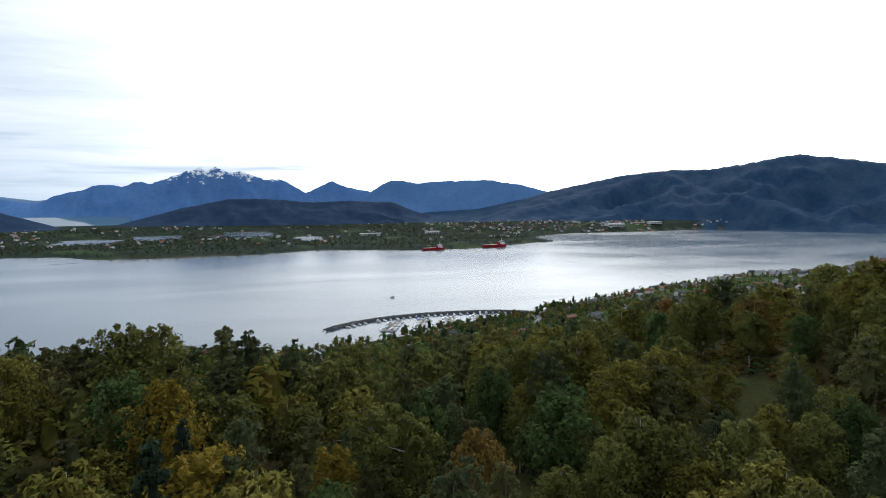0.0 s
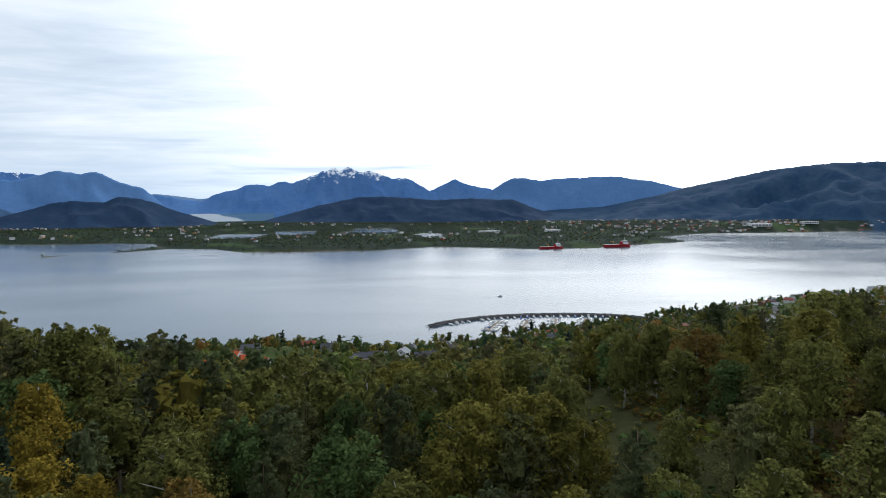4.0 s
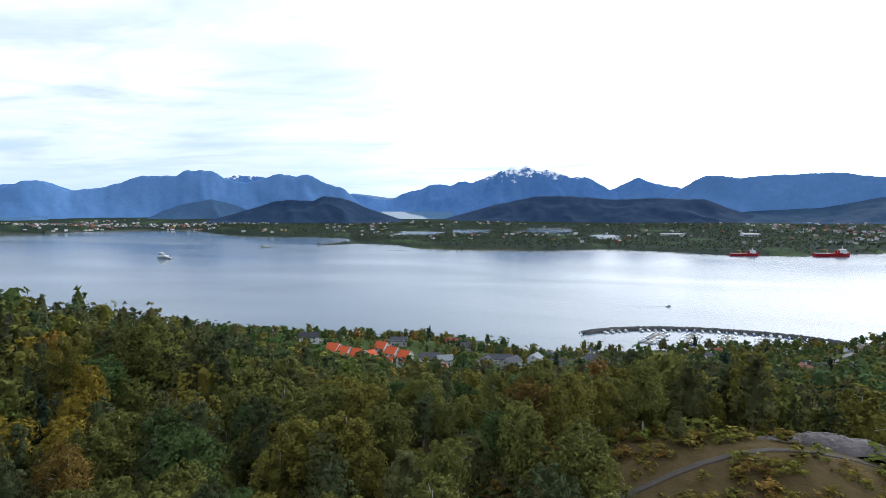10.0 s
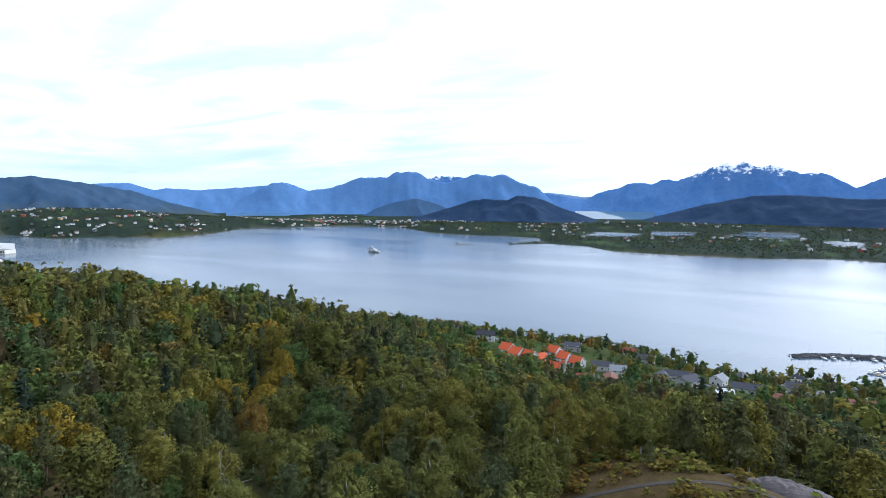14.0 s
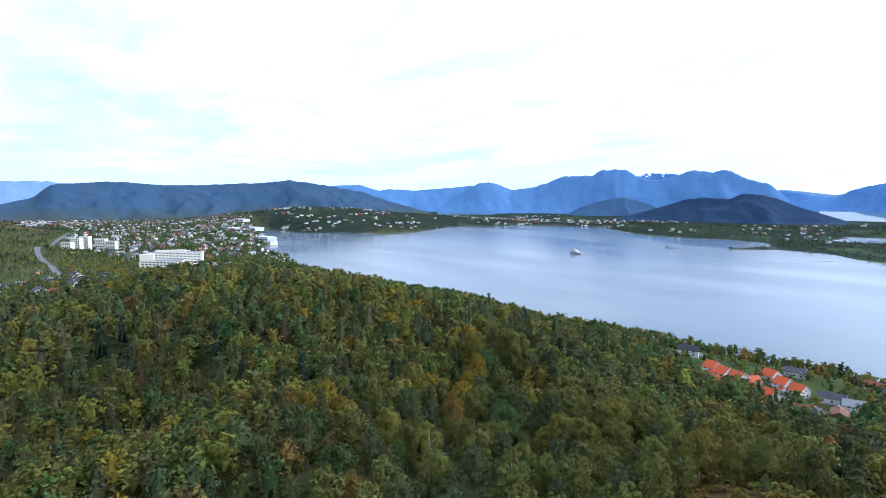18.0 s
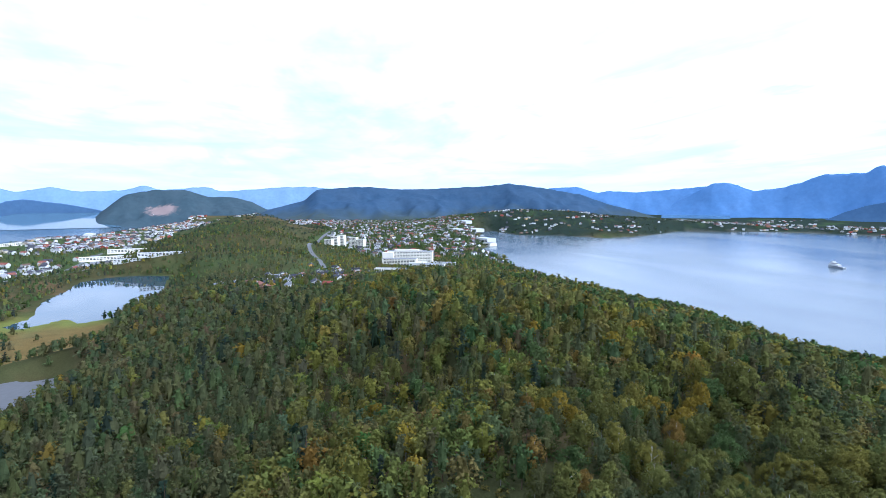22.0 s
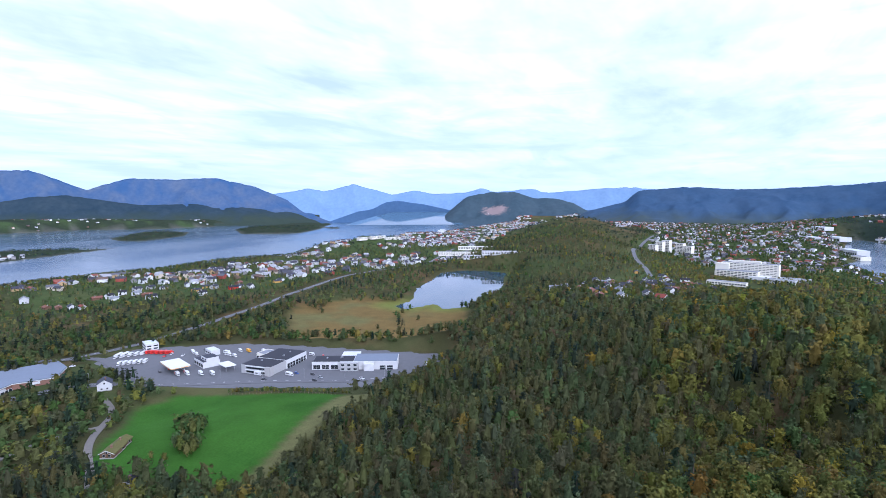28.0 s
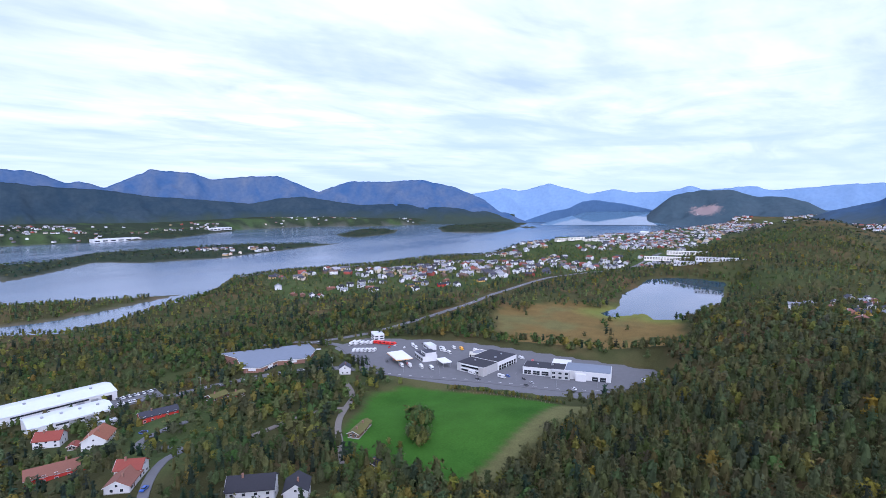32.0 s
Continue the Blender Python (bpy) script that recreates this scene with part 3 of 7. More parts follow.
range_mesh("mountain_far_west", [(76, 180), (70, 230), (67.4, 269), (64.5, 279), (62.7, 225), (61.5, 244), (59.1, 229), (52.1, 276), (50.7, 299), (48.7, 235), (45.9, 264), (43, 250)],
           4500, 4780, HAZE_FAR, "pale haze-blue distant hills", 8)
range_mesh("mountain_far_gap", [(28, 150), (24, 230), (20, 190), (17, 230), (14, 200)], 4600, 4850, HAZE_PALE, "palest haze-blue distant hills", 9)
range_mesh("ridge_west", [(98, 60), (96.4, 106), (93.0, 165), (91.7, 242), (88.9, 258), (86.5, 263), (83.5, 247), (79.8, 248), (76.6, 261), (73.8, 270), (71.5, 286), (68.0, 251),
                          (64.5, 211), (61.5, 138), (59.1, 98), (56.5, 40)], 3350, 3900, HAZE_TEAL, "long wooded ridge above the town", 10, rough=0.09)
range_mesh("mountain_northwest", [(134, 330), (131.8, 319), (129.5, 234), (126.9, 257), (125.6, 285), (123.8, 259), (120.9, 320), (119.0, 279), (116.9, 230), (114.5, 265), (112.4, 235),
                                  (109.0, 245), (107.4, 288), (106.1, 247), (102.2, 281), (100.8, 240), (95.4, 277), (92.7, 283), (86, 240)], 4500, 4800, HAZE_PALE,
           "pale haze-blue islands and hills far over the sound", 11)
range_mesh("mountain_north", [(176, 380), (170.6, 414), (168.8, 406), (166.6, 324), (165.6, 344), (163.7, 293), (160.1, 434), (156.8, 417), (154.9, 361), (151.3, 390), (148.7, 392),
                              (144.9, 261), (141.7, 350), (137.9, 345), (134.4, 362), (130.9, 302), (128, 200)], 4300, 4720, HAZE_MID,
           "rounded bare-topped haze-blue mountains", 12, rough=0.08)
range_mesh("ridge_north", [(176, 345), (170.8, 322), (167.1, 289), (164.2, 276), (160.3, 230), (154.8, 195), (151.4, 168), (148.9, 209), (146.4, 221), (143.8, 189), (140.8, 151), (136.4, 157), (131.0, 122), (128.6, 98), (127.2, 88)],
           4150, 4500, HAZE_NORTH, "dark wooded ridge along the northern shore", 13, rough=0.08)
range_mesh("hill_sound", [(120.5, 90), (119, 108), (117.6, 166), (116.3, 178), (115, 162), (113.5, 144), (111.8, 116), (110.5, 90)], 4482, 4496, HAZE_HILL,
           "small haze-blue hill on an island in the sound", 19, rough=0.03)
range_mesh("hill_scar", [(111.6, 40), (111.0, 88), (109.1, 207), (107.0, 238), (104.0, 247), (102.0, 191), (99.8, 193), (98.0, 158), (96.4, 89), (95, 30)], 3950, 4300, HAZE_QUARRY,
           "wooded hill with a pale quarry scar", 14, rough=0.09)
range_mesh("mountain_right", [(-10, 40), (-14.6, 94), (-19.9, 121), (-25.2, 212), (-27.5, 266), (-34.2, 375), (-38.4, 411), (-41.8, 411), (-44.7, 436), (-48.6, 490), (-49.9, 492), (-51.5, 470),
                              (-55.3, 415), (-62, 380)], 3400, 4500, HAZE_NAVY_RIGHT, "long dark moorland mountain above a shore town", 15, rough=0.07)
range_mesh("hill_bay", [(43.4, 30), (42.4, 63), (41.9, 88), (39.9, 142), (37.8, 175), (36.1, 149), (34.6, 102), (33.5, 45)], 4280, 4400, HAZE_HILL, "wooded haze-blue hill on the far shore", 18, rough=0.1)
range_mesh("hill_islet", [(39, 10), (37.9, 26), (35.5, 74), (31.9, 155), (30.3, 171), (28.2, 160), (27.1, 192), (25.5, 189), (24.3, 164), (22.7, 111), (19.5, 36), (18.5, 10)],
           3650, 4050, HAZE_NAVY, "dark wooded hill with a craggy top", 16, rough=0.1, jag=0.02)
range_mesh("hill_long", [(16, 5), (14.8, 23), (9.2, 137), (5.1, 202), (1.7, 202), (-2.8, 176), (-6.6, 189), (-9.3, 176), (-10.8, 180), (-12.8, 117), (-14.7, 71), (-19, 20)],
           3700, 4200, HAZE_NAVY, "long low dark wooded hill", 17, rough=0.08)


# ---- arms of the sea between the far hills ----
def far_water(name, az0, az1, z0, z1, d0=4180, d1=4430, taper=0.0):
    """A far arm of the sea; taper: the share of it over which it narrows to a point at its second end."""
    k = np.linspace(0, 1, 24)
    a = np.radians(az0 + (az1 - az0) * k)
    w = np.clip((1.0 - k) / taper, 0.0, 1.0) if taper else np.ones(24)
    v = [(-d * math.sin(t) - 20, d * math.cos(t), z) for far in (0, 1) for t, q in zip(a, w) for d, z in ((d0 + (d1 - d0) * q * far, z0 + (z1 - z0) * q * far),)]
    ob = mesh_object(name, v, grid_faces(2, 24), FAR_SEA, shade=False)
    ob.data.flip_normals()
    return tagged(ob, "bright arm of the sea between far hills", "water", kind="structure")


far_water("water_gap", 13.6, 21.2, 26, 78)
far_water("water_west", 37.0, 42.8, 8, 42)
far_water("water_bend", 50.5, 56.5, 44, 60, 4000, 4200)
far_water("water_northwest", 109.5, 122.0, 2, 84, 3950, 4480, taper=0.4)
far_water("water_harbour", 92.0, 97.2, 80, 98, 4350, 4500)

# ---- where the houses stand ----
from mathutils import kdtree

# x, y, turn, width, depth, wall height, style; the ones that can be told apart
TERRACE = [(-208, 367, -12), (-198, 363, -12), (-188, 363, -12), (-208, 343, -12), (-198, 339, -12), (-188, 339, -12), (-177, 341, -12), (-167, 337, -12), (-157, 337, -12),
           (-186, 403, -12), (-176, 399, -12), (-166, 399, -12)]
NAMED_HOUSES = [
    (-184, 370, 60, 10, 9, 4.2, "orange"), (-150, 407, 20, 15, 9, 3.6, "white_dark"), (-136, 400, 25, 11, 9, 4.5, "white_grey"), (-126, 437, 10, 12, 9, 4.2, "dark"),
    (-182, 430, 15, 13, 9, 4.0, "dark"), (-133, 328, 20, 12, 8, 2.2, "rust"), (-95, 394, 15, 18, 9, 3.5, "white_dark"), (-84, 371, 60, 12, 9, 4.5, "dark"),
    (-103, 378, 70, 9, 8, 4.2, "white_dark"), (-88, 341, 20, 9, 7, 3.0, "white_dark"), (-110, 522, 65, 14, 10, 3.2, "brown"), (-70, 394, 75, 9, 8, 4.2, "white_grey"),
    (-62, 358, 10, 9, 9, 6.0, "white_flat"), (-53, 388, 8, 18, 9, 3.6, "white_dark"), (-72, 530, 15, 16, 9, 3.2, "brown"), (-30, 455, 15, 12, 9, 4.2, "dark"),
    (-155, 296, 65, 9, 8, 3.6, "dark"), (-360, 425, 20, 10, 8, 4.0, "rust_white"), (-440, 430, 30, 9, 8, 4.0, "dark"), (-425, 440, 30, 20, 9, 3.0, "rust"), (-405, 430, 30, 12, 9, 3.4, "white_dark"),
    (-385, 447, 30, 14, 9, 3.0, "dark"), (-330, 400, 40, 12, 8, 3.0, "white_grey"), (-342, 395, 20, 9, 8, 3.0, "dark"),
    (317, 695, 20, 16, 9, 3.2, "dark"), (347, 712, 20, 16, 9, 3.4, "dark"), (372, 704, 25, 16, 9, 3.4, "dark"), (472, 624, 10, 18, 10, 3.6, "rust"), (492, 616, 60, 13, 10, 4.5, "dark_white"),
    (398, 590, 20, 12, 9, 4.6, "white_dark"), (387, 549, 30, 14, 9, 4.6, "white_grey"), (357, 545, 70, 11, 9, 4.4, "white_dark"), (422, 511, 60, 12, 9, 4.5, "rust_white"),
    (602, 670, 0, 16, 10, 4.0, "dark_white"), (250, 553, 20, 16, 9, 4.0, "dark"), (410, 690, 10, 14, 10, 3.2, "white_grey"),
    (-240, -391, 50, 11, 9, 4.8, "white_dark"), (-43, -420, -35, 14, 11, 4.8, "white_red"), (-60, -391, 55, 16, 13, 4.6, "white_orange"), (-28, -342, 168, 24, 11, 4.0, "red_brown"),
    (-96, -399, -8, 22, 9, 4.0, "red_dark"), (-40, -289, 50, 14, 10, 3.0, "white_rust"), (-46, -297, -40, 11, 9, 4.6, "white_red"), (-50, -401, 55, 6, 5, 2.2, "rust"),
    (-74, -244, -40, 19, 12, 5.4, "white_black"), (-89, -234, 50, 12, 10, 4.6, "white_black"), (-575, -25, 10, 14, 9, 3.4, "dark"), (-548, -12, 60, 10, 9, 4.2, "rust_white"),
    (-592, 8, 15, 16, 9, 3.4, "dark"), (-625, -52, 10, 14, 9, 4.0, "white_dark")]
SOD_CABINS = [(-163, -283, 25, 12, 7), (-171, -287, 25, 10, 6), (-139, -408, 10, 13, 8), (-151, -402, 10, 9, 6)]


def house_sites():
    """Loosely gridded sites within the housing areas, kept off the roads."""
    r = np.random.default_rng(23)
    near, far = [], []
    taken = [(h[0], h[1]) for h in NAMED_HOUSES] + [(h[0], h[1]) for h in TERRACE]
    for k, (poly, step, odds) in enumerate(zip(HOUSING, (27, 30, 24, 27, 27, 40), (0.66, 0.40, 0.42, 0.52, 0.80, 0.0))):
        p = np.array(poly)
        gx, gy = np.meshgrid(np.arange(p[:, 0].min(), p[:, 0].max(), step), np.arange(p[:, 1].min(), p[:, 1].max(), step))
        x, y = (g.ravel() + r.uniform(-0.3, 0.3, g.size) * step for g in (gx, gy))
        ok = (signed(x, y, poly) > 8) & (r.random(x.size) < odds) & (fbm(x, y, 170.0, 2, 91) > -0.38) & (land(x, y) > 2.5)
        for line, width in ROADS.values():
            ok &= ~along(x, y, line, width * 0.5 + 7)
        ok &= ~no_build(x, y)
        for a, b in zip(x[ok], y[ok]):
            if min((a - c) ** 2 + (b - d) ** 2 for c, d in taken) < 17 ** 2:
                continue
            d = math.hypot(a + 20, b)
            turn = (20, 20, 35, -15, 10, 20)[k] + r.choice([0, 0, 90]) + r.normal() * 14
            (near if d < 1270 and k != 2 else far).append((a, b, turn))
    return near, far


# fence lines, drives and walls follow the roads; each site keeps its garden free of trees
ROADS = {
    "road_main": ([(-120, -455), (-165, -440), (-200, -432), (-232, -418), (-258, -385), (-273, -350), (-302, -295), (-325, -235), (-343, -208), (-362, -192)], 9.0),
    "road_link": ([(-258, -385), (-275, -415), (-298, -470), (-285, -520), (-235, -560), (-160, -590)], 7.5),
    "road_highway": ([(-285, -505), (-350, -502), (-460, -500), (-550, -512), (-650, -540), (-860, -560), (-1100, -520), (-1400, -540)], 9.0),
    "lane_farm": ([(-225, -372), (-215, -348), (-190, -328), (-160, -300), (-146, -276), (-132, -258)], 4.0),
    "lane_cabin": ([(-190, -328), (-168, -332), (-150, -330), (-128, -322), (-112, -318)], 3.2),
    "lane_bend": ([(-40, -270), (-50, -290), (-66, -306), (-80, -318), (-82, -332), (-66, -338), (-58, -346), (-72, -360), (-100, -362)], 4.5),
    "lane_marina": ([(60, 420), (120, 500), (190, 580), (240, 660), (330, 705), (520, 790)], 5.5),
    "lane_village": ([(-150, 385), (-120, 400), (-75, 375), (-40, 430), (20, 520), (80, 590)], 5.0),
    "road_town": ([(-960, -22), (-1080, -33), (-1200, -55), (-1270, -62), (-1400, -60), (-1740, -54), (-1990, -11), (-2200, 60), (-2600, 60)], 9.0),
    "road_slope": ([(-1120, -460), (-1300, -470), (-1600, -560), (-2000, -640)], 7.0),
    "road_coast": ([(-420, 415), (-370, 440), (-300, 430), (-240, 400), (-215, 385), (-150, 385)], 4.5),
}


def along(x, y, line, width):
    """Whether points lie within a width of an open line."""
    best = np.full(np.shape(x), 1e12)
    for (ax, ay), (bx, by) in zip(line, line[1:]):
        dx, dy = bx - ax, by - ay
        t = np.clip(((x - ax) * dx + (y - ay) * dy) / (dx * dx + dy * dy), 0, 1)
        best = np.minimum(best, (x - ax - t * dx) ** 2 + (y - ay - t * dy) ** 2)
    return best < width * width


def no_build(x, y):
    """Footprints of the large buildings."""
    hit = np.zeros(np.shape(x), bool)
    for cx, cy, r in BUILT:
        hit |= np.hypot(x - cx, y - cy) < r
    return hit


BUILT = [(-358, -250, 36), (-335, -315, 32), (-262, -455, 20), (-235, -455, 22), (-205, -475, 22), (-85, -505, 22), (-60, -505, 22), (-38, -505, 20), (-70, -463, 20), (-50, -463, 18),
         (-106, -472, 16), (-1170, 150, 75), (-1010, 110, 50), (-1600, 20, 70), (-1690, 40, 40)]
NEAR_SITES, FAR_SITES = house_sites()
tree_gaps = kdtree.KDTree(len(NEAR_SITES) + len(FAR_SITES) + len(NAMED_HOUSES) + len(TERRACE) + len(SOD_CABINS))
for i, h in enumerate([*NEAR_SITES, *FAR_SITES, *NAMED_HOUSES, *TERRACE, *SOD_CABINS]):
    tree_gaps.insert((h[0], h[1], 0), i)
tree_gaps.balance()


def clear_of_houses(x, y, gap=9.0):
    return np.array([tree_gaps.find((a, b, 0))[2] > (13.0 if -460 < b < -220 and a > -110 else gap) for a, b in zip(x, y)], bool)

# ---- trees ----
rng = np.random.default_rng(7)
PINE, PINE_BLUE, BIRCH, BIRCH_Y, YELLOW, ORANGE, SPRUCE, BROAD = range(8)
TINTS = np.array([(0.098, 0.101, 0.038), (0.077, 0.092, 0.040), (0.120, 0.123, 0.031), (0.150, 0.136, 0.028), (0.225, 0.165, 0.023), (0.160, 0.105, 0.026),
                  (0.034, 0.050, 0.030), (0.064, 0.096, 0.030)])


def leaves(centres, outward, size, flat=0.5, slim=0.7):
    """One small triangle a leaf clump, facing outward more or less."""
    n = len(centres)
    nrm = outward + flat * rng.normal(size=(n, 3))
    nrm /= np.linalg.norm(nrm, axis=1, keepdims=True) + 1e-9
    a = np.cross(nrm, rng.normal(size=(n, 3)))
    a /= np.linalg.norm(a, axis=1, keepdims=True) + 1e-9
    b = np.cross(nrm, a)
    s = (size * (0.6 + 0.8 * rng.random(n)))[:, None]
    tri = np.stack([centres + 1.2 * a * s, centres - 0.6 * a * s + slim * b * s, centres - 0.6 * a * s - slim * b * s], 1)
    return tri.reshape(-1, 3)


def pole(p0, p1, r0, r1, sides=5):
    """A tapered limb as triangles."""
    p0, p1 = np.array(p0, float), np.array(p1, float)
    d = (p1 - p0) / (np.linalg.norm(p1 - p0) + 1e-9)
    u = np.cross(d, (0.3, 0.9, 0.1)); u /= np.linalg.norm(u)
    w = np.cross(d, u)
    t = np.linspace(0, 2 * np.pi, sides, endpoint=False)
    ring = np.cos(t)[:, None] * u + np.sin(t)[:, None] * w
    lo, hi = p0 + ring * r0, p1 + ring * r1
    lo2, hi2 = np.roll(lo, -1, 0), np.roll(hi, -1, 0)
    return np.stack([lo, lo2, hi2, lo, hi2, hi], 1).reshape(-1, 3)


def crown_shape(kind, h):
    """Radius of the crown, as part of the tree's height, at the height h from 0 to 1."""
    if kind in (PINE, PINE_BLUE):
        return 0.255 * np.clip((1.03 - h) / 0.62, 0, 1) ** 0.72 * np.clip((h - 0.06) * 3.4, 0.2, 1)
    if kind == SPRUCE:
        return 0.22 * np.clip(1.02 - h, 0, 1) ** 0.9
    return 0.27 * np.sqrt(np.clip(1 - ((h - 0.54) / 0.48) ** 2, 0, 1)) * np.clip(1.6 - h, 0, 1)


def make_tree(kind, seed, lobes, per, leaf, sides=5, limbs=0, core=(4, 6), bulk=0.5):
    """A tree 1 high: triangles of the crown, the way each one faces as part of its bough, and triangles of the wood.
    The crown is made of rounded boughs, whorled on a conifer and heaped on a broadleaf tree, each set with leaf sprays."""
    r = np.random.default_rng(seed)
    needle = kind in (PINE, PINE_BLUE, SPRUCE)
    i = np.arange(lobes)
    hs = (0.20 if needle else 0.15) + (0.74 if needle else 0.77) * ((i + 0.5) / lobes) ** 0.8 + 0.03 * r.normal(size=lobes)
    ang = i * 2.39996 + 0.5 * r.normal(size=lobes)
    uneven = 1 + 0.25 * np.sin(ang * 2 + seed) + 0.13 * np.sin(ang * 3 + hs * 11)
    rad = crown_shape(kind, hs) * uneven * (0.35 + 0.55 * r.random(lobes))
    size = np.clip(crown_shape(kind, hs) * (0.40 if needle else 0.46), 0.035, 0.2) * (0.7 + 0.6 * r.random(lobes)) * (20.0 / max(lobes, 10)) ** 0.25
    c = np.stack([rad * np.cos(ang), rad * np.sin(ang), hs + (0.18 if kind != SPRUCE else -0.2) * rad], 1)
    side = np.stack([np.cos(ang), np.sin(ang), 0.25 + 0.8 * (hs - 0.5)], 1)
    d = r.normal(size=(lobes, per, 3)) + 0.6 * side[:, None, :] + np.array([0, 0, 0.3])
    d /= np.linalg.norm(d, axis=2, keepdims=True)
    reach = 0.45 + 0.75 * r.random((lobes, per, 1)) ** 0.8
    pts = (c[:, None, :] + d * size[:, None, None] * reach * np.array([1, 1, 0.75 if needle else 1.2])).reshape(-1, 3)
    mid = pts - np.array([0, 0, 0.42])
    mid /= np.linalg.norm(mid, axis=1, keepdims=True) + 1e-9
    d = d.reshape(-1, 3)
    crown = leaves(pts, d, leaf, 0.45, 0.42 if needle else 0.6)
    puff = 0.48 * d + 0.45 * mid + np.array([0, 0, 0.36]) + 0.26 * r.normal(size=d.shape)
    if core:
        # the dense inner crown: a ragged ring-built body
        rings, around = core
        hh = np.linspace(0.28, 0.86, rings)
        t = np.linspace(0, 2 * np.pi, around, endpoint=False)
        q = crown_shape(kind, hh)[:, None] * bulk * (0.75 + 0.5 * r.random((rings, around)))
        ring = np.stack([q * np.cos(t), q * np.sin(t), hh[:, None] + 0.03 * r.normal(size=(rings, around))], -1)
        nxt = np.roll(ring, -1, 1)
        body = np.stack([ring[:-1], nxt[:-1], nxt[1:], ring[:-1], nxt[1:], ring[1:]], 2).reshape(-1, 3)
        tip = np.broadcast_to(np.array([0.0, 0.0, 0.95]), ring[-1].shape)
        body = np.concatenate([body, np.stack([ring[-1], nxt[-1], tip], 1).reshape(-1, 3)])
        m = body.reshape(-1, 3, 3).mean(1) - np.array([0, 0, 0.42])
        crown = np.concatenate([crown, body])
        puff = np.concatenate([puff, m / (np.linalg.norm(m, axis=1, keepdims=True) + 1e-9) + np.array([0, 0, 0.15])])
    puff /= np.linalg.norm(puff, axis=1, keepdims=True) + 1e-9
    if not sides:
        return crown, puff, np.zeros((0, 3))
    lean = 0.02 * r.normal(size=2)
    wood = [pole((0, 0, -0.06), (*lean, 0.5), 0.015, 0.010, sides), pole((*lean, 0.5), (lean[0] * 1.5, lean[1] * 1.5, 0.93), 0.010, 0.003, sides)]
    for k in range(limbs):
        j = int(r.integers(lobes))
        wood.append(pole((lean[0], lean[1], max(0.2, c[j, 2] - 0.14)), c[j], 0.006, 0.002, 3))
    return crown, puff, np.concatenate(wood)


def shape_set(lobes, per, leaf, sides, limbs, core, kinds=8, variants=2, bulk=0.5):
    return {k: [make_tree(k, 11 * k + 3 * v + lobes, lobes, per, leaf * (1.0 if k not in (PINE, PINE_BLUE, SPRUCE) else 0.9), sides, limbs, core, bulk) for v in range(variants)] for k in range(kinds)}


NEAR_SETS = [shape_set(76, 62, 0.0146, 6, 14, (6, 9), variants=3, bulk=0.26), shape_set(48, 32, 0.0250, 5, 6, (5, 8), variants=2, bulk=0.32)]
RING_SETS = [shape_set(22, 12, 0.041, 3, 0, (4, 6), variants=3, bulk=0.4), shape_set(11, 8, 0.056, 0, 0, (3, 6), variants=3), shape_set(7, 5, 0.088, 0, 0, (3, 5)), shape_set(3, 3, 0.13, 0, 0, (2, 5)),
             shape_set(3, 1, 0.20, 0, 0, (2, 4), variants=3)]


FOOTPATH = [(-47, 53), (-41, 55.5), (-35.5, 58.2), (-30, 60.8), (-25, 62.8), (-20, 62.5), (-15, 61)]
CLEARINGS = [(-21, 66, 5.5), (-28, 58, 4.5), (-20, 60, 5), (-34, 55, 3.5), (-24, 52, 4), (-78, 47, 3.5), (-74, 50, 2.5)]


# open gardens, parking and lawns on the hill side of the houses by the lane, the cabins, the store and the halls
GLADES = [(a + k * (20 - a) / math.hypot(20 - a, -20 - b), b + k * (-20 - b) / math.hypot(20 - a, -20 - b), r)
          for a, b in [h[:2] for h in NAMED_HOUSES if h[1] < -220] + [(c[0], c[1]) for c in SOD_CABINS] + [(-222, -462), (-205, -462), (-190, -458), (-90, -480), (-66, -480)] for k, r in ((13, 9.5), (25, 7.5))]
GLADES += [(-390, -630, 20), (-424, -735, 14), (-385, -560, 16), (-440, -560, 14), (-490, -612, 12), (-540, -610, 12), (-150, -505, 14), (-120, -485, 12)]


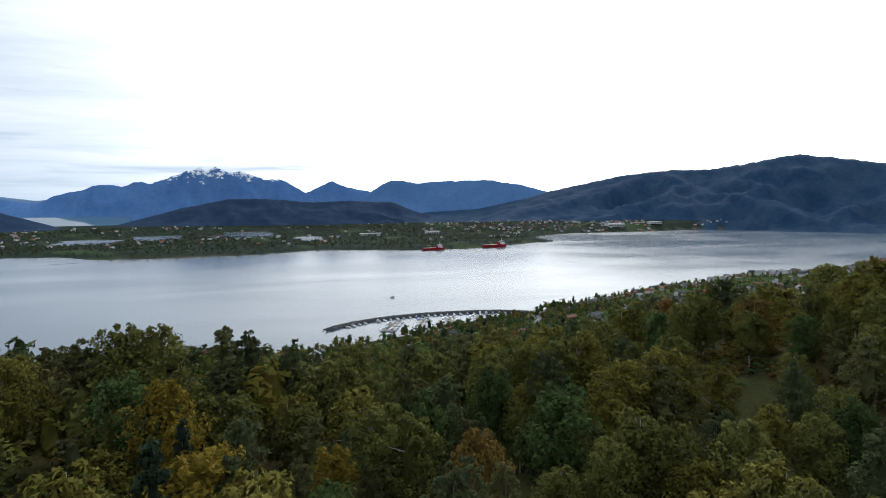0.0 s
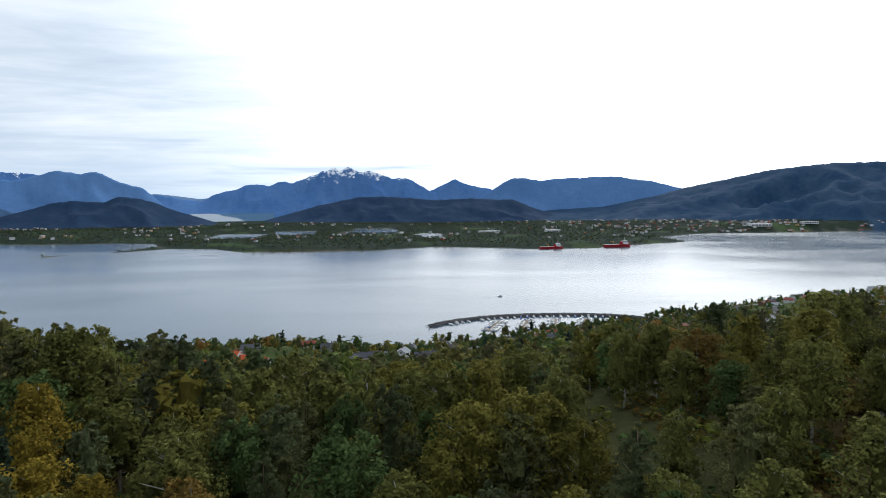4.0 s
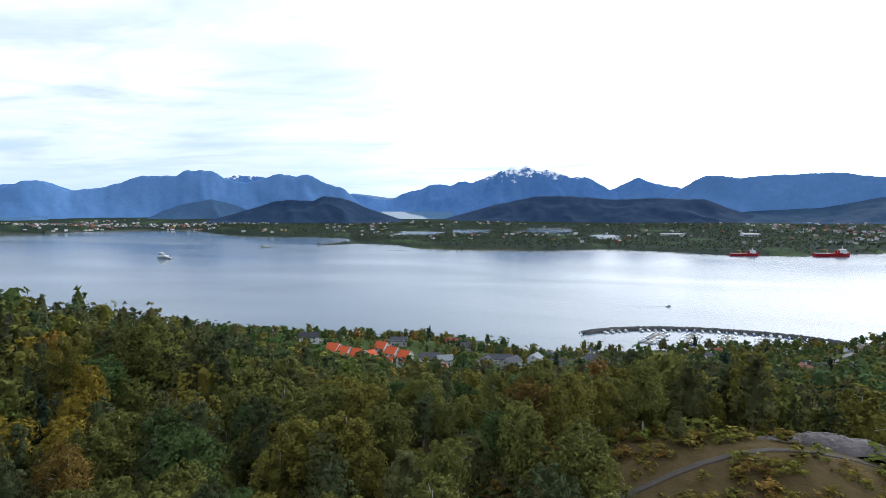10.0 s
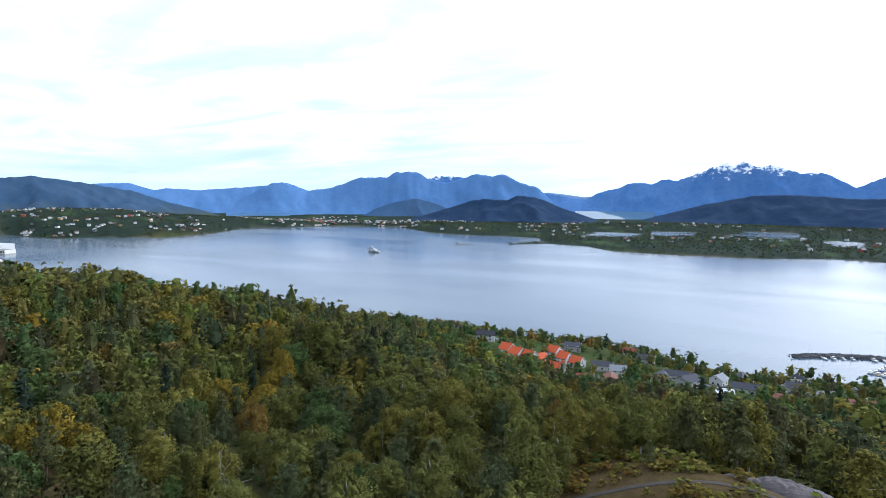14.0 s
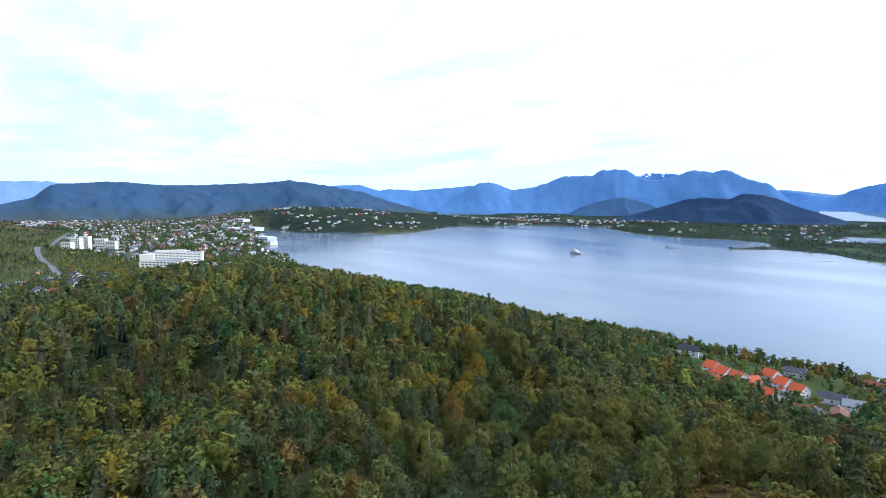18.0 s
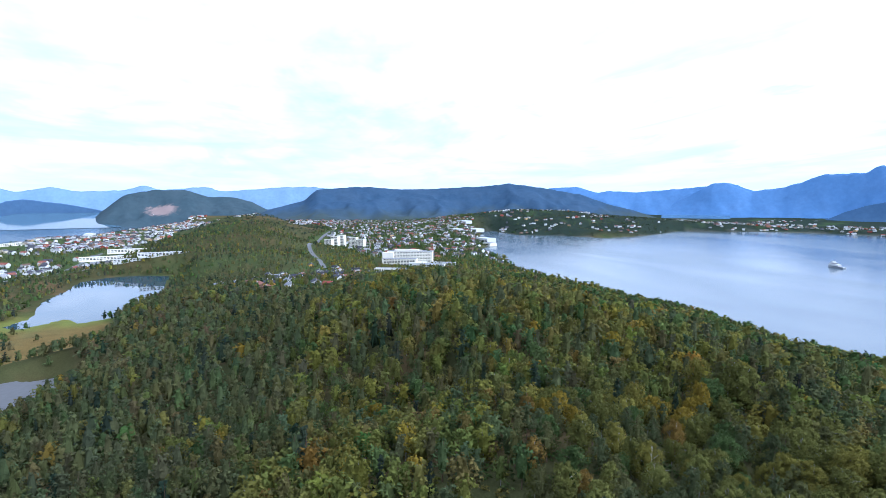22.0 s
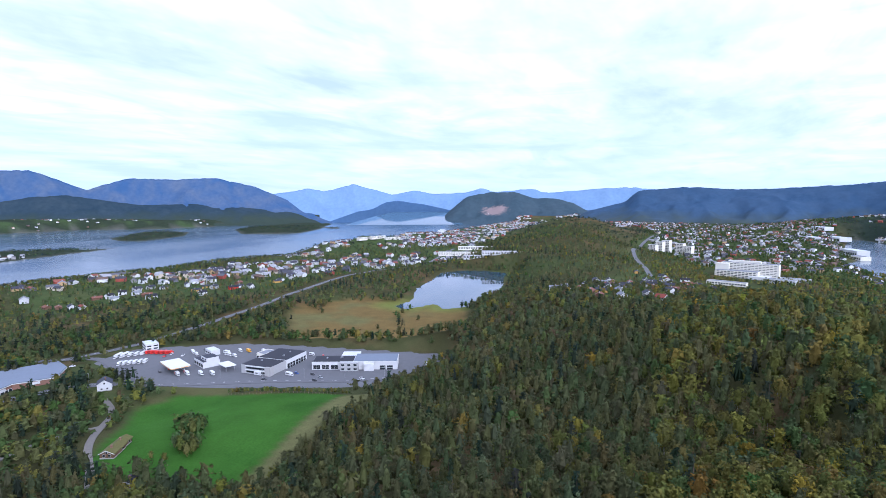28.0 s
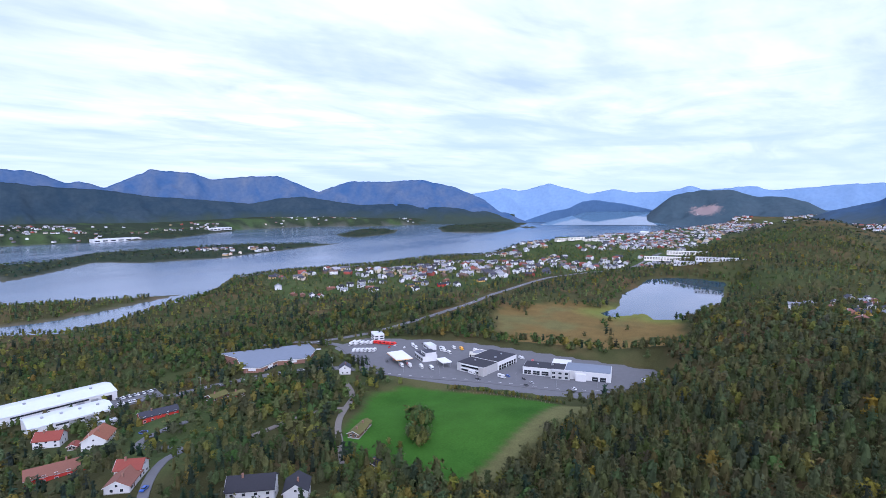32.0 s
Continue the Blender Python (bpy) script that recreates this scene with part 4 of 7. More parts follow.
def stand(x, y, z):
    """How likely a tree is to stand there."""
    p = np.full(x.shape, 0.94)
    for poly in HOUSING:
        p = np.where(signed(x, y, poly) + 20 * fbm(x, y, 40, 2, 61) > 0, 0.72, p)
    m, n = fbm(x, y, 140.0, 3, 47), fbm(x, y, 30.0, 4, 41)
    open_far = ((y > 1650) & (m + 0.5 * n > 0.40)) | ((y < -1650) & (m + 0.5 * n > 0.12))
    p = np.where(open_far, 0.12, p)
    for poly in ISLANDS:
        p = np.where(outline(x, y, poly)[0], 0.95, p)
    b = signed(x, y, BOG)
    p = np.where(b > -4, np.where(fbm(x, y, 30, 2, 71) > 0.45, 0.15, 0.0), p)
    p = np.where((b > -40) & (x < -600) & (b < 30) & (y < -330) & (fbm(x, y, 35, 2, 72) > -0.2), 0.85, p)
    p = np.where(signed(x, y, POND_EDGE) > -8, 0.0, p)
    for poly, gap in ((FIELD, 3), (YARD, 3)):
        p = np.where(signed(x, y, poly) > -gap, 0.0, p)
    p = np.where(signed(x, y, HOUSING[5]) > -6, 0.9, p)
    p = np.where(outline(x, y, [(-252, -334), (-256, -384), (-275, -352), (-332, -232), (-345, -206), (-330, -198), (-284, -212)])[0], 0.0, p)
    for line, width in ROADS.values():
        p = np.where(along(x, y, line, width * 0.5 + 2.5), 0.0, p)
    p = np.where(along(x, y, [(a + 9, b + 10) for a, b in ROADS["road_highway"][0]], 17.0), 0.06, p)
    for gx, gy, gr in GLADES:
        p = np.where(np.hypot(x - gx, y - gy) < gr, 0.0, p)
    p = np.where(along(x, y, FOOTPATH, 1.4), 0.0, p)
    for cx, cy, cr in CLEARINGS:
        p = np.where(np.hypot(x - cx, y - cy) < cr, 0.04, p)
    p = np.where(signed(x, y, DRY_STRIP) > -3, 0.0, p)
    p = np.where(z < 0.9, 0.0, p)
    return p


def scatter(r0, r1, step):
    """Jittered places between two distances."""
    n = int(2 * r1 / step) + 2
    i, j = np.meshgrid(np.arange(n), np.arange(n))
    x = (i.ravel() - n / 2 + rng.uniform(-0.42, 0.42, n * n)) * step - 45
    y = (j.ravel() - n / 2 + rng.uniform(-0.42, 0.42, n * n)) * step + 30
    d, az = np.hypot(x + 45, y - 30), np.degrees(np.arctan2(-(x + 20), y))
    az = np.where(az < -92, az + 360, az)
    k = (d >= r0) & (d < r1) & (az > -62) & (az < 188)
    x, y = x[k], y[k]
    z = land(x, y)
    k = (rng.random(len(x)) < stand(x, y, z)) & ~no_build(x, y)
    x, y, z = x[k], y[k], z[k]
    k = clear_of_houses(x, y)
    return x[k], y[k], z[k]


def species(x, y):
    """Pine on the dark north slope, mixed birch and pine on the hill and the coast, spruce in dark groups."""
    n = len(x)
    u = rng.random(n)
    mix = fbm(x, y, 55.0, 3, 81)
    birch = np.clip(np.where(y > -20, 0.52, 0.14) + 0.7 * mix, 0.05, 0.92)
    birch = np.where((x > -430) & (y < -20) & (y > -220) & (x < -120), 0.07, birch)
    birch = np.where(y < -240, np.clip(0.40 + 0.5 * mix, 0.1, 0.85), birch)
    birch = np.where((x < -92) & (y > 25) & (y < 115), np.maximum(birch, 0.72), birch)
    k = np.where(rng.random(n) < 0.5, PINE, PINE_BLUE)
    k = np.where(rng.random(n) < np.where(y < -230, 0.22, 0.05), SPRUCE, k)
    b = np.where(u < 0.52, BIRCH, np.where(u < 0.80, BIRCH_Y, np.where(u < 0.835, YELLOW, np.where(u < 0.85, ORANGE, BROAD))))
    b = np.where((y < -200) & ((b >= YELLOW) | (rng.random(n) < 0.5)), BROAD, b)
    b = np.where((np.abs(y) > 700) & (b != BROAD), BIRCH, b)
    birch = np.where((y > 240) & (y < 1000), 0.78, birch)
    b = np.where((y > 240) & (y < 1000) & ((b == YELLOW) | (rng.random(n) < 0.45)), BROAD, b)
    return np.where(rng.random(n) < birch, b, k)


def tree_height(kind, x, y):
    h = np.where(kind <= PINE_BLUE, 8.5, np.where(kind == SPRUCE, 10.5, 7.6)) * rng.uniform(0.65, 1.25, len(kind))
    settled = np.zeros(len(kind), bool)
    for poly in HOUSING[:5]:
        settled |= outline(x, y, poly)[0]
    h = np.where((y < -230) & (x > -340), h * np.where((x > -115) | ((y < -380) & (x > -150)), 0.78, 1.0), h)
    h = np.where((y > 240) & (y < 1000), h * rng.uniform(0.6, 1.5, len(kind)), h)
    return np.where(settled, h * 0.8, h)


SPECIAL = [(-44, 71, ORANGE, 7), (-97, 37, YELLOW, 7), (-144, 5, YELLOW, 9), (-150, 2, BIRCH_Y, 9), (-101, 75, YELLOW, 9), (-98, 71, YELLOW, 7.5), (-56, 56, PINE_BLUE, 10),
           (-178, 55, PINE, 10), (-60, 66, BIRCH_Y, 9), (-31, 69, PINE, 6.8), (-27, 74, PINE, 6.5), (-38, 66, BIRCH_Y, 5.5), (-20, 81, PINE_BLUE, 6), (-13, 78, BIRCH, 6), (-186, 92, BROAD, 11), (-190, 96, BROAD, 10), (-114, 93, PINE, 14.5), (-110, 94, BIRCH, 15.6), (-106.8, 94.5, BIRCH, 15.4), (-99.3, 95.5, PINE, 14.4), (-96.5, 95.7, PINE_BLUE, 13.4), (-103, 79, YELLOW, 12.5),
           (-119, 90, BIRCH_Y, 13), (-108, 86, BROAD, 12), (-92, 92, PINE_BLUE, 11.5), (-83, 95, BIRCH, 10.5), (-78, 88, PINE, 10.5), (-70, 84, BIRCH_Y, 9.5), (-84, 46, BROAD, 3.2), (-80, 44, BROAD, 3.0)]

# hedge between field and road, a clump on the field, dark spruces by the white house, garden trees
GROVES = [(-267 - 18 * t - 2 * math.sin(9 * t), -302 + 88 * t, BIRCH if i % 3 else BROAD, 3.6 + 0.9 * math.sin(7 * i)) for i, t in enumerate(np.linspace(0, 1, 34))]
GROVES += [(-178 + 10 * math.cos(2.4 * i) * (i % 4) / 3, -248 + 8 * math.sin(2.4 * i) * (i % 4) / 3, BIRCH if i % 2 else BROAD, 7.5 + (i % 3)) for i in range(16)]
GROVES += [(-196 + 9 * math.cos(2.4 * i) * (i % 4) / 3, -262 + 7 * math.sin(2.4 * i) * (i % 4) / 3, BROAD if i % 3 else BIRCH, 8.0 + (i % 4)) for i in range(18)]
GROVES += [(-161 + 5 * math.cos(2.1 * i), -252 + 5 * math.sin(2.1 * i), BIRCH, 5.0) for i in range(5)]
GROVES += [(-226 - 7 * math.cos(1.9 * i), -402 + 6 * math.sin(1.9 * i), SPRUCE, 14.0 + i % 3) for i in range(7)] + [(-255 - 3 * i, -398 + 2 * i, SPRUCE, 12.0) for i in range(4)]
GROVES += [(-130 - 6 * i % 17, -268 - 3 * i, SPRUCE if i % 2 else PINE_BLUE, 12.0) for i in range(8)] + [(-60, -420, BROAD, 10.0), (-56, -424, BROAD, 9.0), (-30, -365, BROAD, 9.0), (-70, -372, BIRCH, 7.0)]

x, y, z = scatter(0, 140, 4.4)
kind = species(x, y)
tall = tree_height(kind, x, y) * np.where((x > -62) & (y > 40), 0.95, 1.05)
sx, sy, sk, sh = np.array(SPECIAL, float).T
x, y, kind, tall = np.r_[x, sx], np.r_[y, sy], np.r_[kind, sk.astype(int)], np.r_[tall, sh]
z = land(x, y)
# nothing grows up into the flight line
fly = np.array([p[1:4] for p in PATH])
gap = np.min(np.hypot(x[:, None] - fly[None, :, 0], y[:, None] - fly[None, :, 1]), 1)
tall = np.where(gap < 30, np.minimum(tall, 8.0), tall)
# young growth only on the thin soil this side of the bare rock
tall = np.where((x > -37) & (x < -9) & (y > 36) & (y < 64), tall * 0.42, tall)
keep = (tall > 0)
x, y, z, kind, tall = x[keep], y[keep], z[keep], kind[keep], tall[keep]
far_off = np.hypot((x + 62) * 0.72, y - 60)
far_off[len(x) - len(SPECIAL):] = 0                      # the marked trees are always built singly
order = np.argsort(far_off)
near, rest = order[:300], order[300:]

KIND_NAMES = ["pine_tree", "pine_tree", "birch_tree", "birch_tree", "birch_tree", "birch_tree", "spruce_tree", "broadleaf_tree"]
KIND_LABELS = ["dull green pine tree with a bare lower trunk", "blue-green bushy pine tree on the heath", "green birch tree with a loose airy crown",
               "birch tree turning yellow-green in autumn", "golden yellow autumn birch tree", "rusty orange autumn birch tree", "tall narrow dark green spruce tree",
               "fresh green broadleaf tree with a dense crown"]
protos = {}


def near_tree(k, v, m, fine):
    """A tree of its own; the finest crowns stand where the flight passes lowest."""
    if (k, v, fine) not in protos:
        crown, puff, wood = NEAR_SETS[0 if fine else 1][k][v]
        thing = new(KIND_NAMES[k])
        shade = 0.78 + 0.44 * rng.random((len(crown) // 3, 1))
        c = np.repeat(TINTS[k] * shade, 3, 0)
        mesh_object("trunk", wood, np.arange(len(wood)).reshape(-1, 3), PALE_BARK if BIRCH <= k <= ORANGE else BARK, parent=thing)
        mesh_object("crown", crown, np.arange(len(crown)).reshape(-1, 3), TREE_FOLIAGE, c, shade=False, parent=thing, puff=np.repeat(puff, 3, 0))
        tagged(thing, KIND_LABELS[k], "tree", "trees on the hilltop")
        protos[k, v, fine] = thing
        thing.matrix_basis = m
        return thing
    t = copy_thing(protos[k, v, fine], Matrix.Translation(m.translation) @ m.to_quaternion().to_matrix().to_4x4())
    t.matrix_basis = m
    return t


for n, i in enumerate(near):
    w = tall[i] * rng.uniform(0.9, 1.2)
    near_tree(int(kind[i]), int(rng.integers(3 if n < 130 else 2)), Matrix.LocRotScale((x[i], y[i], z[i] - 0.1), Euler((0, 0, rng.random() * 6.28)), (w, w, tall[i])), n < 130)


def grow(name, x, y, z, kind, tall, shapes, label, wide=1.0):
    """Many trees joined into one mesh of small triangles."""
    vs, cs, ps = [], [], []
    for k in range(8):
        for v in range(len(shapes[k])):
            pick = np.where((kind == k) & (np.arange(len(kind)) % len(shapes[k]) == v))[0]
            if not len(pick):
                continue
            crown, puff, wood = shapes[k][v]
            tri = np.concatenate([crown, wood])
            w3 = wood.reshape(-1, 3, 3)
            face = np.concatenate([puff, np.cross(w3[:, 1] - w3[:, 0], w3[:, 2] - w3[:, 0])])
            a, s = rng.random(len(pick)) * 2 * np.pi, tall[pick]
            w = s * wide * rng.uniform(0.85, 1.2, len(pick))
            ca, sa = np.cos(a)[:, None], np.sin(a)[:, None]
            px = tri[None, :, 0] * ca - tri[None, :, 1] * sa
            py = tri[None, :, 0] * sa + tri[None, :, 1] * ca
            p = np.stack([px * w[:, None] + x[pick][:, None], py * w[:, None] + y[pick][:, None], tri[None, :, 2] * s[:, None] + z[pick][:, None]], -1)
            # the widest, farthest crowns get darker, bluer tints: aerial haze put into the colour
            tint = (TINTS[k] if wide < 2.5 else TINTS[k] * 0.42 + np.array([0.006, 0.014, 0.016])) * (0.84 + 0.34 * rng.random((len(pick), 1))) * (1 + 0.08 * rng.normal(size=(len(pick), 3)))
            c = np.repeat(np.clip(tint, 0.008, 1)[:, None, :], len(tri), 1)
            c = c * np.repeat(0.80 + 0.40 * rng.random((len(pick), len(tri) // 3, 1)), 3, 1)
            n3 = np.stack([face[None, :, 0] * ca - face[None, :, 1] * sa, face[None, :, 0] * sa + face[None, :, 1] * ca, np.broadcast_to(face[None, :, 2], (len(pick), len(face)))], -1)
            ps.append(np.repeat(n3, 3, 1).reshape(-1, 3))
            c[:, len(crown):] = (0.30, 0.28, 0.25) if BIRCH <= k <= ORANGE else (0.12, 0.085, 0.06)
            vs.append(p.reshape(-1, 3)); cs.append(c.reshape(-1, 3))
    v, c = np.concatenate(vs), np.concatenate(cs)
    return tagged(mesh_object(name, v, np.arange(len(v)).reshape(-1, 3), FAR_WOODS if wide > 2.5 else FOLIAGE, c, shade=False, puff=np.concatenate(ps)), label, "forest", kind="stuff")


grow("forest_hilltop", x[rest], y[rest], z[rest], kind[rest], tall[rest], RING_SETS[0], "mixed pine and yellowing birch forest on the hill", 1.2)
for name, r0, r1, step, level, size, wide, label in (
        ("forest_slope", 140, 330, 5.6, 1, 1.28, 1.25, "dense pine and birch forest on the slopes"),
        ("forest_lower", 330, 760, 7.0, 2, 1.1, 1.7, "pine and birch woods round bog, fields and houses"),
        ("forest_shore", 760, 1650, 10.5, 3, 1.0, 2.0, "scattered woods between houses and along the shore"),
        ("forest_far", 1650, 3700, 25.0, 4, 0.85, 4.2, "far dark woods over the water, tinted blue for haze")):
    fx, fy, fz = scatter(r0, r1, step)
    fk = species(fx, fy)
    extra = np.array([e for e in GROVES if r0 <= math.hypot(e[0] + 45, e[1] - 30) < r1] or [(0, 0, 0, 0)], float)
    ex, ey, ek, eh = extra[extra[:, 3] > 0].T if extra[:, 3].any() else np.zeros((4, 0))
    fx, fy, fk = np.r_[fx, ex], np.r_[fy, ey], np.r_[fk, ek.astype(int)]
    fz = np.r_[fz, land(ex, ey)] if len(ex) else fz
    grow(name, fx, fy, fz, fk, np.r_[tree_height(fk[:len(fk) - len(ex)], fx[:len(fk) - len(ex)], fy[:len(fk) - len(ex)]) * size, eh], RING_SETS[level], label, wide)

# town gardens and parks
tx, ty = rng.uniform(-3700, -1250, 13000), rng.uniform(-250, 900, 13000)
k = outline(tx, ty, HOUSING[2])[0]
tx, ty = tx[k], ty[k]
k = clear_of_houses(tx, ty, 8.0) & (land(tx, ty) > 1.5) & (stand(tx, ty, land(tx, ty)) > 0)
tx, ty = tx[k], ty[k]
tk = np.where(rng.random(len(tx)) < 0.3, PINE, BROAD)
grow("town_trees", tx, ty, land(tx, ty), tk, rng.uniform(7, 12, len(tx)), RING_SETS[4], "garden and street trees among town houses", 1.7)

# low growth on the forest floor
bx, by, bz = scatter(0, 95, 3.4)
bk = np.where(rng.random(len(bx)) < 0.5, BIRCH_Y, BROAD)
ux = rng.uniform(-48, -6, 1500); uy = rng.uniform(38, 78, 1500)
far_enough = (np.hypot((ux + 21.5) / 1.3, uy - 65.5) > 3.4) & ~along(ux, uy, FOOTPATH, 1.0)
ux, uy = ux[far_enough], uy[far_enough]
bx, by, bk = np.r_[bx, ux], np.r_[by, uy], np.r_[bk, np.where(rng.random(len(ux)) < 0.5, ORANGE, BIRCH_Y)]
bz = land(bx, by)
low = shape_set(6, 13, 0.075, 0, 0, None)
grow("undergrowth", bx, by, bz - 0.25, bk, rng.uniform(0.7, 1.9, len(bx)) * np.where(np.arange(len(bx)) < len(bz) - len(ux), 1, 0.65), low, "brown and green heather, ferns and young birch scrub", 2.3)

# ---- buildings ----
WHITE = material("white_boards", (0.55, 0.55, 0.54), 0.7, vary=0.12, scale=1.5, obvary=0.2)
CREAM = material("cream_render", (0.66, 0.63, 0.54), 0.8, vary=0.12, scale=1.0)
GREY_WALL = material("grey_boards", (0.36, 0.36, 0.35), 0.8, vary=0.15, scale=1.5)
RED_WALL = material("red_boards", (0.36, 0.035, 0.022), 0.75, vary=0.2, scale=1.5)
BROWN_WALL = material("brown_boards", (0.13, 0.075, 0.045), 0.8, vary=0.25, scale=1.5)
YELLOW_WALL = material("ochre_boards", (0.50, 0.30, 0.08), 0.75, vary=0.2, scale=1.5)
BRICK = material("brick_wall", (0.22, 0.12, 0.085), 0.85, vary=0.3, scale=4.0)
SLATE = material("dark_roof_tiles", (0.040, 0.042, 0.055), 0.75, vary=0.3, scale=3.0, obvary=0.5)
BLACK_ROOF = material("black_roof_tiles", (0.022, 0.022, 0.028), 0.7, vary=0.3, scale=3.0)
ORANGE_TILES = material("orange_clay_tiles", (0.42, 0.075, 0.020), 0.75, vary=0.2, scale=3.0, obvary=0.15)
RED_TILES = material("red_clay_tiles", (0.19, 0.045, 0.030), 0.75, vary=0.25, scale=3.0, obvary=0.2)
BROWN_TILES = material("brown_roof_tiles", (0.17, 0.075, 0.05), 0.8, vary=0.25, scale=3.0)
CLAY_TILES = material("weathered_clay_tiles", (0.22, 0.085, 0.045), 0.8, vary=0.3, scale=3.0)
GREY_ROOF = material("grey_roofing_felt", (0.20, 0.21, 0.23), 0.8, vary=0.2, scale=1.0, obvary=0.3)
SHEET_ROOF = material("pale_sheet_roof", (0.52, 0.55, 0.58), 0.5, vary=0.1, scale=0.6)
BLUE_GREY_ROOF = material("blue_grey_roof", (0.155, 0.18, 0.22), 0.85, vary=0.15, scale=0.8)
SOD = material("sod_roof", (0.10, 0.095, 0.028), 0.95, vary=0.5, scale=3.0, bump=0.6)
CONCRETE = material("concrete", (0.36, 0.35, 0.33), 0.85, vary=0.2, scale=1.0)
ASPHALT = material("asphalt", (0.115, 0.115, 0.12), 0.85, vary=0.25, scale=0.6)
GRAVEL = material("gravel", (0.16, 0.145, 0.125), 0.95, vary=0.3, scale=2.0)
PAINT = material("road_paint", (0.7, 0.7, 0.66), 0.7, vary=0.15)
GLASS = material("window_glass", (0.02, 0.025, 0.03), 0.08, vary=0.1, spec=0.8)
TRIM = material("white_trim", (0.58, 0.58, 0.56), 0.6, vary=0.08)
STEEL = material("galvanised_steel", (0.35, 0.36, 0.37), 0.5, metal=0.6, vary=0.15)
STONE = material("shore_stone", (0.06, 0.06, 0.062), 0.9, vary=0.4, scale=1.0, bump=0.5)
PALE_ROCK = material("bare_rock", (0.115, 0.100, 0.098), 0.9, vary=0.5, scale=0.8, bump=0.5)
WOOD = material("weathered_timber", (0.22, 0.17, 0.12), 0.85, vary=0.3, scale=2.0)
PAINT_RED = material("red_enamel", (0.50, 0.02, 0.012), 0.35, vary=0.1, spec=0.5)
PAINT_WHITE = material("white_enamel", (0.60, 0.60, 0.59), 0.3, vary=0.05, spec=0.5)
PAINT_BLACK = material("black_enamel", (0.02, 0.02, 0.022), 0.3, vary=0.1, spec=0.5)
PAINT_SILVER = material("silver_enamel", (0.42, 0.43, 0.44), 0.3, metal=0.4, vary=0.05, spec=0.5)
PAINT_BLUE = material("blue_enamel", (0.03, 0.09, 0.35), 0.3, vary=0.1, spec=0.5)
PAINT_YELLOW = material("yellow_enamel", (0.65, 0.33, 0.02), 0.35, vary=0.1, spec=0.5)
SHIP_RED = material("ship_red", (0.30, 0.012, 0.015), 0.5, vary=0.15, scale=0.1)
RUBBER = material("black_rubber", (0.02, 0.02, 0.02), 0.85, vary=0.2)


class Geo:
    """Plain polygons gathered into one part."""

    def __init__(self):
        self.v, self.f = [], []

    def box(self, x, y, z, sx, sy, sz, taper=1.0):
        """A block standing on z, its middle at x, y; taper narrows its top."""
        n = len(self.v)
        for k, t in ((0, 1.0), (1, taper)):
            for a, b in ((-1, -1), (1, -1), (1, 1), (-1, 1)):
                self.v.append((x + a * sx / 2 * t, y + b * sy / 2 * t, z + k * sz))
        self.f += [(n + 3, n + 2, n + 1, n), (n + 4, n + 5, n + 6, n + 7)] + [(n + i, n + (i + 1) % 4, n + 4 + (i + 1) % 4, n + 4 + i) for i in range(4)]
        return self

    def prism(self, outline_xy, z0, z1):
        """An upright prism over a plan outline, counter-clockwise."""
        n, m = len(self.v), len(outline_xy)
        self.v += [(x, y, z0) for x, y in outline_xy] + [(x, y, z1) for x, y in outline_xy]
        self.f += [tuple(n + i for i in reversed(range(m))), tuple(n + m + i for i in range(m))]
        self.f += [(n + i, n + (i + 1) % m, n + m + (i + 1) % m, n + m + i) for i in range(m)]
        return self

    def profile(self, pts_yz, x0, x1):
        """A prism along x over an outline in y and z."""
        n, m = len(self.v), len(pts_yz)
        self.v += [(x0, y, z) for y, z in pts_yz] + [(x1, y, z) for y, z in pts_yz]
        self.f += [tuple(n + i for i in reversed(range(m))), tuple(n + m + i for i in range(m))]
        self.f += [(n + i, n + (i + 1) % m, n + m + (i + 1) % m, n + m + i) for i in range(m)]
        return self

    def tube(self, p0, p1, r0, r1, sides=6):
        n = len(self.v)
        d = (Vector(p1) - Vector(p0)).normalized()
        u = d.orthogonal().normalized()
        w = d.cross(u)
        for p, r in ((p0, r0), (p1, r1)):
            for i in range(sides):
                t = 2 * math.pi * i / sides
                self.v.append(tuple(Vector(p) + (u * math.cos(t) + w * math.sin(t)) * r))
        self.f += [tuple(n + i for i in reversed(range(sides))), tuple(n + sides + i for i in range(sides))]
        self.f += [(n + i, n + (i + 1) % sides, n + sides + (i + 1) % sides, n + sides + i) for i in range(sides)]
        return self


def part(name, geo, mat, parent, label=""):
    """Links a Geo as one mesh object under a thing or under a part."""
    me = bpy.data.meshes.new(name)
    me.from_pydata(geo.v, [], geo.f)
    me.materials.append(mat)
    ob = new(name, me)
    ob.parent = parent
    return tagged(ob, label)


def thing(name, x, y, z, turn, label, category, group=""):
    ob = new(name)
    ob.matrix_basis = pose(x, y, z, 0, 0, turn)
    return tagged(ob, label, category, group)


def window(parent, x, y, z, w, h, side, sash=TRIM, plain=False):
    """A window on the wall: frame with a pane in it. side: the way it faces, 0 +x, 1 +y, 2 -x, 3 -y."""
    dx, dy = ((1, 0), (0, 1), (-1, 0), (0, -1))[side]
    def slab(grow, out, thick):
        sx, sy = (thick, w + grow) if dx else (w + grow, thick)
        return Geo().box(x + dx * out, y + dy * out, z - grow / 2, sx, sy, h + grow)
    if plain:
        return part("window", slab(0.0, 0.02, 0.12), GLASS, parent)
    f = part("window", slab(0.24, 0.02, 0.10), sash, parent)
    part("pane", slab(0.0, 0.06, 0.08), GLASS, f)
    return f


